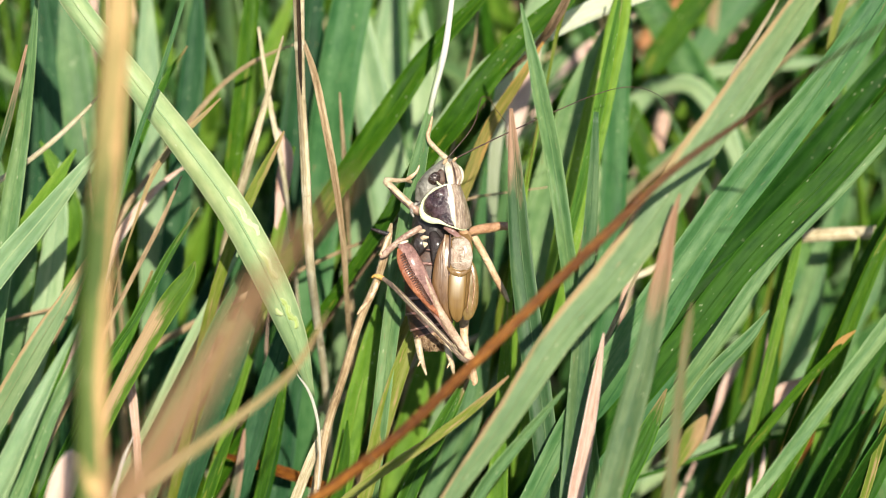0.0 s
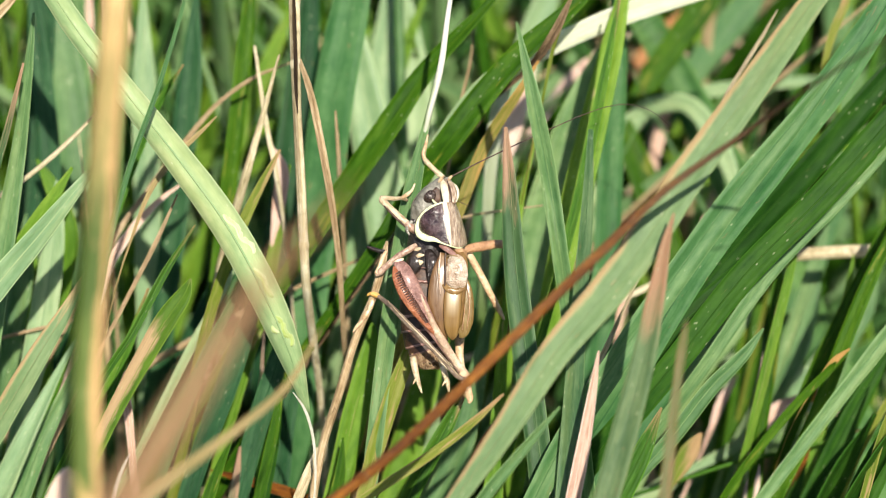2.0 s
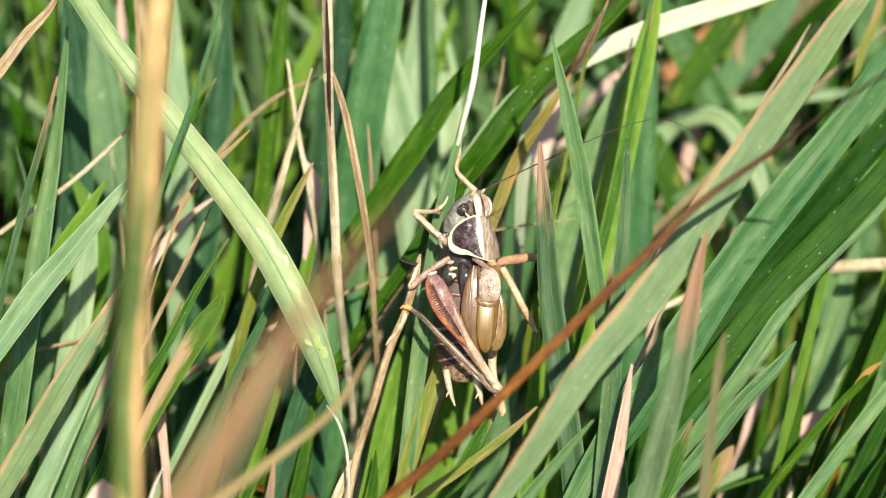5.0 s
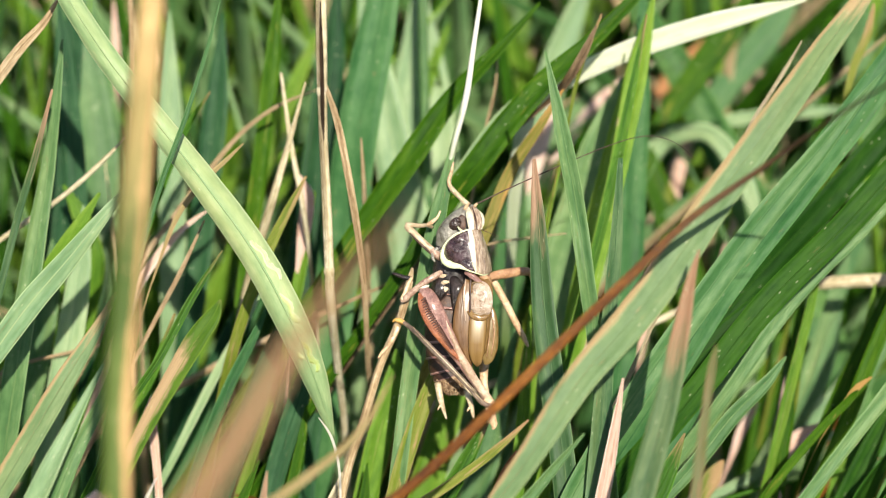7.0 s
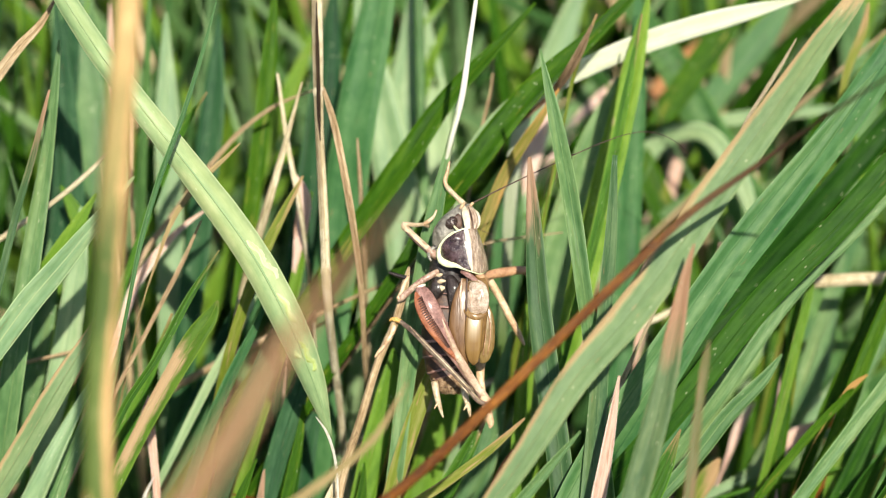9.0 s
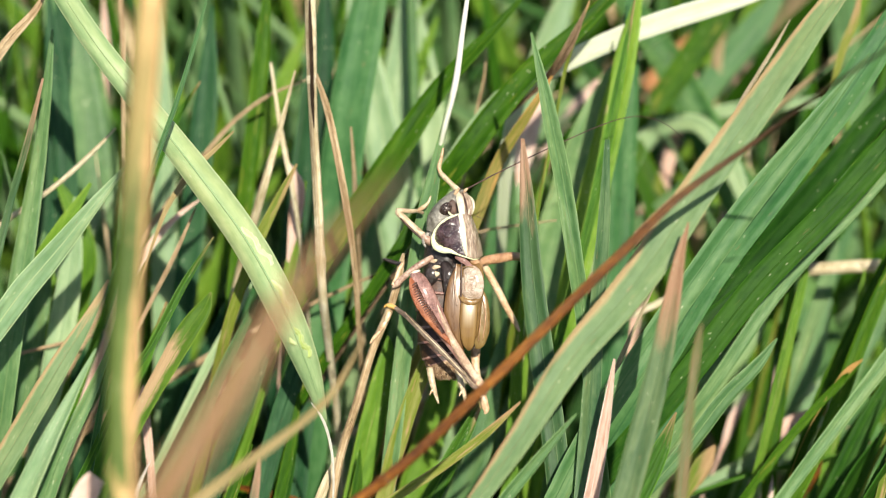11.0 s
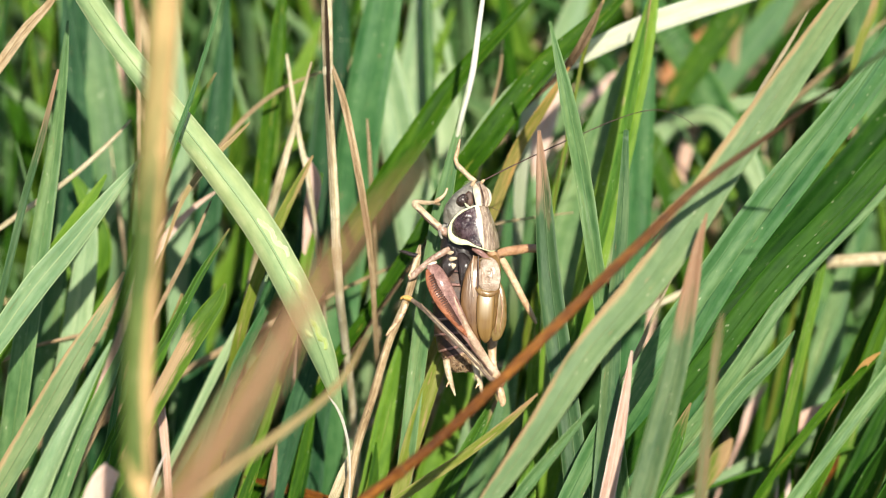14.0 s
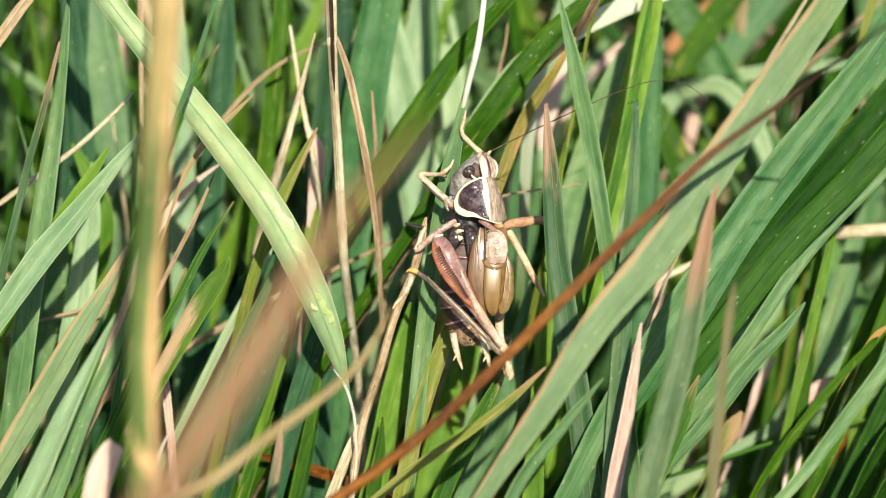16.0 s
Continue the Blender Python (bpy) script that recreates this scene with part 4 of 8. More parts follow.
blade('blue-green grass blade half in shade', TEAL, [(-41.1, -20.6, -4.0, 1.51), (-37.1, -19.4, 35.9, 1.74), (-27.1, -16.3, 68.0, 1.93), (-14.2, -12.4, 93.3, 2.10), (-0.9, -8.4, 112.5, 2.23), (10.8, -4.8, 126.4, 2.32), (14.7, -2.4, 130.8, 2.63), (18.9, 1.1, 137.1, 2.49), (22.4, 4.1, 142.5, 1.89), (25.1, 6.3, 146.4, 0.21)], roll=12)
blade('curled dead pinkish grass leaf', PINK, [(1.2, -1.1, -4.0, 0.70), (3.4, 0.1, 35.2, 0.70), (8.8, 3.1, 66.8, 0.70), (15.9, 7.0, 91.6, 0.70), (23.1, 11.0, 110.6, 0.70), (29.5, 14.5, 124.2, 0.90), (30.6, 15.6, 126.3, 1.80), (32.6, 16.9, 128.6, 1.38), (34.7, 17.6, 129.8, 0.24)])
blade('rust-red dead grass stalk', BROWN, [(11.9, 11.5, -4.0, 0.70), (13.6, 12.6, 30.4, 0.70), (17.9, 15.2, 58.1, 0.70), (23.4, 18.5, 79.9, 0.74), (29.1, 22.0, 96.4, 0.79), (34.1, 25.1, 108.3, 0.82), (35.2, 26.4, 110.8, 1.05), (36.8, 29.1, 115.6, 1.17), (38.8, 32.9, 122.3, 0.86), (39.6, 35.0, 126.2, 0.22)])
stem('bleached straw lying among green leaves', STRAW, [(-7.2, 17.9, -4.0, 0.70), (-42.0, 14.6, 48.4, 0.70), (-46.0, 14.2, 85.6, 0.70), (-31.1, 15.6, 111.1, 0.70), (-7.3, 17.9, 127.9, 0.70), (17.6, 20.2, 138.4, 0.55), (24.9, 21.6, 141.0, 0.78), (30.6, 22.0, 141.8, 1.01), (35.8, 22.3, 142.3, 1.17), (41.6, 22.4, 142.6, 1.09), (46.8, 22.6, 142.9, 0.20)], flat=0.6)
stem('tan straw stalk held by the cricket', TAN, [(-20.6, -28.7, -4.0, 0.70), (-19.8, -27.5, 37.4, 0.70), (-17.8, -24.3, 70.7, 0.70), (-15.3, -20.2, 97.0, 0.72), (-12.8, -16.0, 117.0, 0.76), (-10.5, -12.2, 131.4, 0.80), (-9.8, -9.9, 135.6, 0.79), (-8.9, -7.5, 139.8, 0.74), (-7.5, -6.2, 144.2, 0.73), (-5.9, -3.7, 148.8, 0.68), (-4.5, -2.1, 151.7, 0.68), (-3.6, -0.3, 154.8, 0.57), (-3.4, 0.1, 155.7, 0.21)])
blade('fine curled white straw tip', WHITE, [(-13.7, -33.1, -4.0, 0.70), (-13.4, -31.8, 39.1, 0.70), (-12.6, -28.4, 73.9, 0.70), (-11.6, -24.2, 101.3, 0.70), (-10.5, -19.7, 122.2, 0.70), (-9.6, -15.8, 137.3, 0.14), (-9.3, -13.5, 141.4, 0.19), (-9.6, -12.0, 144.1, 0.23), (-10.3, -11.0, 145.9, 0.21), (-11.2, -10.4, 147.0, 0.07)], fold=0.4)
blade('tan withered grass leaf among green blades', STRAW, [(-41.8, -31.4, -4.0, 0.70), (-39.6, -30.1, 37.9, 0.70), (-34.0, -26.9, 71.6, 0.70), (-26.9, -22.8, 98.2, 0.71), (-19.5, -18.5, 118.5, 0.76), (-13.0, -14.7, 133.1, 0.79), (-11.2, -12.6, 136.8, 0.88), (-9.9, -11.0, 139.8, 0.71), (-9.2, -10.1, 141.4, 0.18)], fold=0.4)
blade('yellowed spotted grass leaf behind the cricket', YELLOW, [(-22.1, -24.2, -4.0, 0.83), (-20.8, -22.9, 37.6, 0.95), (-17.7, -19.9, 71.3, 1.06), (-13.8, -16.0, 97.7, 1.15), (-9.6, -11.9, 117.8, 1.22), (-6.0, -8.4, 132.3, 1.23), (-4.6, -5.5, 137.4, 1.50), (-2.8, -2.7, 142.5, 1.47), (-1.1, -0.6, 146.4, 1.08), (0.2, 1.1, 149.4, 0.18)], roll=10)
blade('bright yellow-green grass blade in the sun', BRIGHT, [(-15.1, -8.0, -4.0, 1.99), (-14.2, -6.8, 33.5, 2.29), (-12.1, -4.0, 63.7, 2.54), (-9.2, -0.3, 87.4, 2.76), (-6.3, 3.5, 105.5, 2.93), (-3.8, 6.9, 118.6, 3.06), (-2.2, 10.9, 125.8, 3.13), (-0.2, 14.5, 132.1, 2.59), (1.9, 18.0, 138.5, 1.49), (3.5, 20.5, 143.0, 0.20)], roll=-10)
blade('olive-yellow grass blade crossing behind a stalk', YELLOW, [(-83.4, -37.7, -4.0, 0.70), (-81.8, -37.3, 39.9, 0.70), (-68.5, -34.6, 75.3, 0.70), (-49.2, -30.6, 103.3, 0.70), (-28.2, -26.3, 124.6, 0.70), (-9.4, -22.4, 139.9, 0.69), (-5.7, -20.9, 142.7, 0.75), (0.3, -18.9, 146.2, 0.75), (4.0, -17.5, 148.7, 0.63), (6.3, -16.5, 150.6, 0.16)], fold=0.4)
blade('narrow bright yellow-green blade standing upright', BRIGHT, [(3.1, -21.6, -4.0, 1.35), (3.3, -20.3, 36.0, 1.55), (3.8, -17.3, 68.3, 1.73), (4.4, -13.3, 93.7, 1.87), (5.0, -9.2, 113.0, 1.99), (5.6, -5.6, 127.0, 2.07), (5.8, -3.2, 131.3, 1.78), (6.3, 0.7, 138.2, 1.28), (6.7, 4.0, 144.3, 0.79), (7.0, 6.4, 148.6, 0.15)], fold=0.4)
blade('dry pinkish split grass leaf', PINK, [(0.8, -41.5, -4.0, 0.77), (1.6, -40.1, 39.8, 0.88), (3.6, -36.7, 75.0, 0.98), (6.2, -32.4, 102.8, 1.07), (8.8, -27.9, 124.0, 1.13), (11.1, -23.9, 139.3, 1.18), (11.7, -21.9, 142.9, 1.36), (12.6, -19.7, 147.0, 1.26), (13.4, -17.5, 151.0, 0.82), (14.0, -15.7, 154.2, 0.18)], fold=0.3, roll=25)
blade('short pale green blade with a dry tip', BLUE_TIP, [(-28.1, -47.7, -4.0, 0.70), (-27.1, -46.3, 40.9, 0.70), (-24.8, -42.8, 77.1, 0.70), (-21.9, -38.4, 105.7, 0.70), (-18.9, -33.8, 127.5, 0.70), (-16.2, -29.7, 143.2, 0.71), (-15.6, -28.0, 146.3, 0.75), (-15.1, -26.5, 148.9, 0.58), (-14.8, -25.3, 151.0, 0.13)], fold=0.5)
blade('long fresh green grass blade rooted in the meadow', LUSH, [(-42.5, -38.6, -4.0, 0.70), (-40.8, -37.3, 39.2, 0.70), (-36.3, -34.0, 74.0, 0.73), (-30.7, -29.7, 101.5, 0.80), (-24.8, -25.3, 122.4, 0.85), (-19.6, -21.4, 137.6, 0.88), (-18.4, -19.6, 140.8, 0.97), (-17.1, -17.7, 144.0, 0.78), (-15.9, -16.4, 146.5, 0.13)], fold=0.4)
blade('fine white straw splinter', WHITE, [(-40.5, -45.3, -4.0, 0.70), (-39.4, -43.9, 40.9, 0.70), (-36.5, -40.5, 77.1, 0.70), (-32.9, -36.0, 105.7, 0.70), (-29.2, -31.4, 127.5, 0.70), (-25.9, -27.3, 143.2, 0.27), (-25.1, -25.6, 146.4, 0.31), (-24.5, -24.6, 148.1, 0.25), (-23.8, -23.9, 149.4, 0.08)])
blade('broken pinkish-white dead leaf end', PINK, [(-37.4, -57.0, -4.0, 1.00), (-36.7, -55.6, 42.3, 1.16), (-35.1, -52.0, 79.7, 1.29), (-33.0, -47.4, 109.2, 1.39), (-30.9, -42.6, 131.7, 1.48), (-29.0, -38.4, 148.0, 1.55), (-28.6, -36.5, 151.4, 1.96), (-28.1, -35.7, 152.9, 2.04), (-27.5, -35.1, 154.0, 1.81), (-27.0, -34.7, 154.6, 1.44)], fold=0.06, roll=18)
# Darkest leaf colour used here to paint the shaded gap between stems.
blade('long fresh green grass blade rooted in the meadow', SHADE_TONED, [(-34.9, -5.0, -4.0, 1.50), (-33.6, -3.8, 34.0, 1.73), (-30.2, -0.9, 64.5, 1.92), (-25.8, 2.9, 88.6, 2.08), (-21.3, 6.7, 106.9, 2.21), (-17.4, 10.1, 120.1, 2.31), (-15.3, 13.7, 126.5, 2.34), (-14.2, 16.7, 132.0, 2.06), (-13.5, 19.8, 137.4, 1.03), (-13.0, 21.6, 140.6, 0.21)], roll=12)
blade('dark blue-green grass blade standing in the meadow', SPRUCE, [(-43.8, -1.3, -4.0, 1.98), (-42.5, -0.1, 33.3, 2.28), (-39.3, 2.7, 63.3, 2.54), (-35.1, 6.4, 86.9, 2.75), (-30.9, 10.2, 104.9, 2.92), (-27.1, 13.5, 117.9, 3.05), (-24.4, 18.1, 126.2, 3.01), (-21.3, 22.2, 133.6, 2.45), (-18.1, 25.8, 140.0, 1.47), (-16.5, 27.9, 143.7, 0.20)], roll=-12)
blade('blue-green blade deep among the stems', TEAL, [(-59.2, -5.9, -4.0, 0.90), (-56.7, -4.7, 34.8, 1.04), (-50.6, -1.8, 66.1, 1.16), (-42.8, 2.1, 90.7, 1.25), (-34.7, 6.0, 109.5, 1.33), (-27.6, 9.5, 123.0, 1.39), (-24.0, 13.0, 129.3, 1.59), (-20.9, 16.3, 135.2, 1.40), (-17.3, 19.8, 141.6, 0.28)], roll=15)
stem('thin tan stalk leaning behind the cricket', TAN, [(-35.6, 17.3, -4.0, 0.70), (-66.7, 18.1, 45.6, 0.70), (-67.9, 18.1, 83.7, 0.70), (-51.1, 17.7, 112.3, 0.70), (-25.9, 17.0, 133.2, 0.70), (-0.2, 16.3, 147.7, 0.21), (3.4, 16.1, 149.4, 0.21), (6.9, 15.5, 150.4, 0.18), (10.4, 15.7, 150.8, 0.12)])
blade('narrow green blade with a lit edge', GREEN, [(-11.3, -17.6, -4.0, 0.70), (-9.8, -16.3, 39.6, 0.70), (-6.0, -12.9, 74.7, 0.70), (-1.2, -8.6, 102.4, 0.70), (3.8, -4.1, 123.5, 0.70), (8.2, -0.2, 138.7, 0.67), (10.9, 4.6, 147.4, 0.76), (13.1, 8.7, 154.7, 0.86), (15.3, 13.7, 163.7, 0.87), (17.0, 18.0, 171.5, 0.19)], fold=0.5)
blade('bright yellow-green grass blade in the sun', BRIGHT, [(-4.3, -7.8, -4.0, 1.44), (-3.2, -6.5, 39.0, 1.66), (-0.5, -3.3, 73.6, 1.85), (3.1, 0.9, 100.8, 2.00), (6.7, 5.2, 121.6, 2.13), (9.9, 9.0, 136.6, 2.19), (12.5, 15.1, 147.2, 2.58), (15.1, 20.5, 157.0, 2.47), (17.0, 24.4, 164.1, 1.78), (18.3, 27.4, 169.4, 0.20)], roll=-12)
blade('long fresh green grass blade rooted in the meadow', TEAL, [(5.8, -2.3, -4.0, 1.68), (6.4, -1.1, 35.9, 1.93), (8.1, 2.0, 68.1, 2.15), (10.3, 5.9, 93.4, 2.33), (12.5, 10.0, 112.7, 2.48), (14.5, 13.6, 126.6, 2.58), (16.3, 20.2, 138.4, 2.60), (16.9, 26.6, 149.8, 2.40), (17.4, 31.4, 158.5, 2.08), (17.8, 36.0, 166.7, 0.26)], roll=14)
blade('yellow-streaked green grass blade in the sun', LUSH, [(-27.6, -0.1, -4.0, 0.87), (-27.0, 1.2, 38.9, 1.00), (-25.5, 4.5, 73.5, 1.11), (-23.6, 8.8, 100.8, 1.21), (-21.6, 13.2, 121.6, 1.28), (-19.9, 17.1, 136.6, 1.34), (-18.8, 21.6, 144.7, 1.54), (-17.5, 25.8, 154.3, 1.54), (-16.5, 30.3, 162.4, 1.34), (-16.0, 33.3, 167.8, 0.21)], roll=15)
blade('dark blue-green grass blade standing in the meadow', SPRUCE, [(-32.3, 6.3, -4.0, 1.50), (-31.7, 7.6, 38.6, 1.73), (-30.2, 10.9, 72.9, 1.92), (-28.2, 15.1, 99.9, 2.08), (-26.2, 19.4, 120.5, 2.21), (-24.5, 23.3, 135.4, 2.31), (-23.2, 28.9, 145.5, 2.42), (-22.1, 34.1, 154.8, 2.21), (-21.6, 38.2, 162.1, 0.26)], roll=-10)
blade('pale glaucous grass blade deep among others', PALE_LEAF, [(-25.7, 9.2, -4.0, 1.53), (-25.7, 10.5, 37.4, 1.76), (-25.8, 13.6, 70.8, 1.96), (-26.0, 17.7, 97.0, 2.12), (-26.2, 22.0, 117.1, 2.25), (-26.3, 25.7, 131.5, 2.35), (-26.5, 31.7, 142.3, 2.56), (-26.8, 37.2, 152.1, 2.24), (-27.0, 41.9, 160.5, 0.27)], roll=8)
blade('bright yellow-green grass blade in the sun', BRIGHT, [(-36.4, -8.4, -4.0, 0.70), (-35.0, -7.0, 38.0, 0.81), (-31.3, -3.8, 71.8, 0.90), (-26.6, 0.3, 98.4, 0.97), (-21.7, 4.6, 118.8, 1.03), (-17.5, 8.4, 133.4, 1.08), (-14.9, 12.9, 141.4, 1.18), (-13.4, 16.3, 147.6, 1.00), (-12.4, 19.3, 153.0, 0.20)], roll=-15, fold=0.4)
stem('pale green grass culm with a swollen joint', BLUE, [(0.7, 15.6, -4.0, 0.70), (0.5, 17.0, 38.8, 0.71), (-0.0, 20.3, 73.3, 0.79), (-0.7, 24.5, 100.5, 0.86), (-1.3, 28.9, 121.2, 0.91), (-1.9, 32.8, 136.2, 0.95), (-2.2, 37.3, 144.2, 0.95), (-2.6, 42.2, 153.0, 0.95), (-2.8, 46.0, 159.8, 0.86), (-3.0, 50.7, 168.3, 0.24)], nodes=(0.66,))
blade('broad glaucous grass leaf lying behind the straws', PALE_LEAF, [(8.7, 9.9, -4.0, 2.40), (7.8, 11.2, 38.0, 2.76), (5.7, 14.4, 71.8, 3.07), (3.0, 18.6, 98.5, 3.33), (0.2, 22.9, 118.8, 3.54), (-2.3, 26.7, 133.5, 3.70), (-3.9, 31.6, 142.3, 4.21), (-5.8, 36.3, 150.7, 3.66), (-7.7, 40.3, 157.7, 2.61), (-8.8, 42.9, 162.4, 0.26)], roll=-8)
blade('thin yellow-green grass blade behind a stalk', BRIGHT, [(3.0, -8.0, -4.0, 0.70), (3.4, -6.5, 41.5, 0.70), (4.3, -3.0, 78.2, 0.70), (5.5, 1.5, 107.2, 0.70), (6.8, 6.2, 129.3, 0.70), (7.9, 10.3, 145.2, 0.40), (8.4, 14.0, 151.8, 0.45), (9.4, 16.4, 156.2, 0.39), (10.3, 18.1, 159.3, 0.15)], fold=0.5)
blade('dark lush green grass blade standing in the meadow', LUSH, [(12.9, 11.1, -4.0, 1.33), (14.1, 12.3, 33.4, 1.53), (17.2, 15.4, 63.5, 1.70), (21.2, 19.2, 87.2, 1.85), (25.2, 23.2, 105.3, 1.96), (28.8, 26.8, 118.3, 2.12), (30.8, 30.6, 125.1, 2.26), (31.8, 34.3, 131.7, 2.15), (33.5, 38.2, 138.8, 1.59), (34.8, 40.6, 143.2, 0.21)], roll=8)
blade('long fresh green grass blade rooted in the meadow', JADE, [(3.7, 20.2, -4.0, 1.30), (5.7, 21.3, 31.4, 1.50), (10.7, 24.2, 60.0, 1.66), (17.2, 27.9, 82.4, 1.80), (23.8, 31.7, 99.5, 1.92), (29.7, 35.0, 111.8, 2.07), (33.1, 38.8, 118.8, 2.24), (36.5, 41.8, 124.1, 2.11), (39.8, 45.5, 130.6, 1.54), (42.1, 47.8, 135.0, 0.21)], roll=-12)
blade('glaucous grass blade in the sunlit thicket', BLUE, [(14.3, 14.1, -4.0, 1.31), (16.1, 15.3, 32.2, 1.51), (20.3, 18.2, 61.3, 1.67), (25.8, 21.9, 84.2, 1.82), (31.4, 25.8, 101.7, 1.93), (36.4, 29.2, 114.2, 2.08), (39.2, 32.9, 121.0, 2.29), (41.9, 36.8, 127.8, 2.16), (44.6, 40.0, 133.6, 1.53), (46.8, 42.7, 138.4, 0.21)], roll=10)
blade('yellow-green stiff blade with a lit edge', YELLOW, [(2.1, -17.1, -4.0, 0.70), (4.6, -15.9, 35.2, 0.70), (10.8, -12.9, 66.8, 0.70), (18.7, -9.0, 91.7, 0.70), (26.8, -5.0, 110.6, 0.70), (34.0, -1.5, 124.3, 0.72), (36.5, 0.9, 128.7, 0.82), (38.5, 3.1, 132.6, 0.72), (41.0, 5.3, 136.6, 0.53), (43.5, 7.5, 140.5, 0.13)], fold=0.5)
blade('dark lush green grass blade standing in the meadow', SHADE_TONED, [(0.6, -13.5, -4.0, 1.30), (3.1, -12.3, 34.6, 1.50), (9.1, -9.3, 65.6, 1.67), (16.8, -5.6, 90.0, 1.81), (24.9, -1.6, 108.6, 1.92), (31.9, 1.8, 122.0, 2.00), (35.5, 5.3, 128.3, 2.09), (39.0, 8.7, 134.5, 1.79), (42.6, 11.7, 139.8, 0.22)], roll=10)
blade('pale broad blade bent over low down', BLUE, [(-35.6, 14.0, -4.0, 1.09), (-31.0, 15.1, 30.4, 1.25), (-19.7, 17.8, 58.0, 1.39), (-5.1, 21.4, 79.7, 1.51), (10.0, 25.1, 96.3, 1.60), (23.2, 28.3, 108.2, 1.73), (27.7, 30.4, 112.1, 2.04), (32.7, 32.0, 115.0, 2.04), (37.2, 32.5, 116.1, 1.28), (40.5, 32.0, 115.0, 0.16)], roll=10)
blade('pale glaucous blade arching over far back', PALE_LEAF, [(-16.1, 30.0, -4.0, 1.34), (-13.5, 31.3, 38.8, 1.54), (-7.0, 34.4, 73.4, 1.71), (1.4, 38.5, 100.6, 1.86), (10.0, 42.7, 121.5, 1.97), (17.6, 46.4, 136.3, 2.01), (21.7, 50.2, 143.2, 1.88), (25.4, 48.8, 144.6, 1.73), (29.2, 45.3, 140.7, 1.94), (30.8, 42.1, 136.7, 0.26)], roll=10)
blade('pale green blade lying level far behind', PALE_LEAF, [(4.8, 52.1, -4.0, 0.78), (-30.1, 47.4, 43.5, 0.89), (-35.7, 46.7, 79.6, 0.99), (-23.1, 48.4, 106.5, 1.08), (-1.8, 51.3, 125.9, 1.14), (20.8, 54.3, 139.2, 1.16), (25.9, 55.7, 141.7, 1.31), (32.2, 56.3, 142.8, 1.31), (38.4, 56.6, 143.2, 0.93), (43.0, 56.8, 143.5, 0.16)])
blade('dark lush green grass blade standing in the meadow', LUSH, [(44.0, 23.8, -4.0, 2.10), (42.6, 25.0, 35.0, 2.42), (39.2, 28.0, 66.4, 2.69), (34.7, 31.9, 91.2, 2.92), (30.2, 35.9, 110.0, 3.10), (26.2, 39.4, 123.6, 3.24), (23.3, 44.3, 132.4, 3.21), (20.5, 48.1, 139.2, 2.60), (17.7, 51.2, 144.6, 1.54), (16.0, 53.1, 148.0, 0.21)], roll=12)
blade('tan withered grass leaf among green blades', PINK, [(7.0, 29.8, -4.0, 0.72), (8.0, 31.0, 35.2, 0.83), (10.5, 34.0, 66.7, 0.93), (13.6, 37.9, 91.5, 1.00), (16.9, 41.9, 110.4, 1.07), (19.7, 45.4, 124.1, 1.11), (21.4, 49.5, 131.5, 1.33), (23.1, 52.9, 137.5, 1.21), (25.4, 56.7, 144.4, 0.98), (26.5, 58.7, 147.9, 0.22)], fold=0.4)
# Colour darkened for the dim gap around this blade.
blade('long fresh green grass blade rooted in the meadow', SHADE_TONED, [(-32.1, -17.0, -4.0, 0.95), (-30.9, -15.8, 35.2, 1.09), (-27.8, -12.8, 66.7, 1.22), (-23.9, -8.9, 91.6, 1.32), (-19.8, -4.9, 110.5, 1.40), (-16.2, -1.4, 124.1, 1.46), (-14.7, 1.5, 129.4, 1.57), (-13.7, 4.5, 134.7, 1.39), (-13.2, 6.4, 138.2, 0.25)], roll=15)
blade('dark blue-green grass blade standing in the meadow', SPRUCE, [(-23.3, -11.6, -4.0, 1.45), (-22.6, -10.4, 34.2, 1.67), (-20.9, -7.5, 64.9, 1.86), (-18.7, -3.7, 89.1, 2.01), (-16.5, 0.2, 107.5, 2.14), (-14.5, 3.6, 120.8, 2.23), (-13.5, 7.1, 127.0, 2.33), (-12.7, 10.1, 132.4, 2.00), (-10.4, 13.6, 138.7, 0.24)], roll=-10)
# Lush instead of bright green, so the gap's shade is in the colour.
blade('bright yellow-green grass blade in the sun', LUSH, [(-15.0, -22.4, -4.0, 0.89), (-14.5, -21.2, 36.2, 1.03), (-13.2, -18.1, 68.6, 1.14), (-11.6, -14.1, 94.1, 1.24), (-10.0, -10.0, 113.5, 1.32), (-8.5, -6.4, 127.5, 1.37), (-8.0, -4.0, 131.8, 1.27), (-7.5, -2.6, 134.4, 0.88), (-7.3, -1.2, 136.8, 0.15)], fold=0.4)
blade('long fresh green grass blade rooted in the meadow', GREEN, [(-27.6, -24.2, -4.0, 1.02), (-25.7, -23.0, 36.5, 1.17), (-21.1, -19.9, 69.2, 1.30), (-15.1, -15.9, 94.9, 1.41), (-9.0, -11.7, 114.5, 1.50), (-3.6, -8.1, 128.6, 1.56), (-1.6, -5.5, 133.3, 1.60), (1.3, -2.8, 138.1, 1.39), (3.8, -0.5, 142.3, 0.22)], roll=12, fold=0.4)
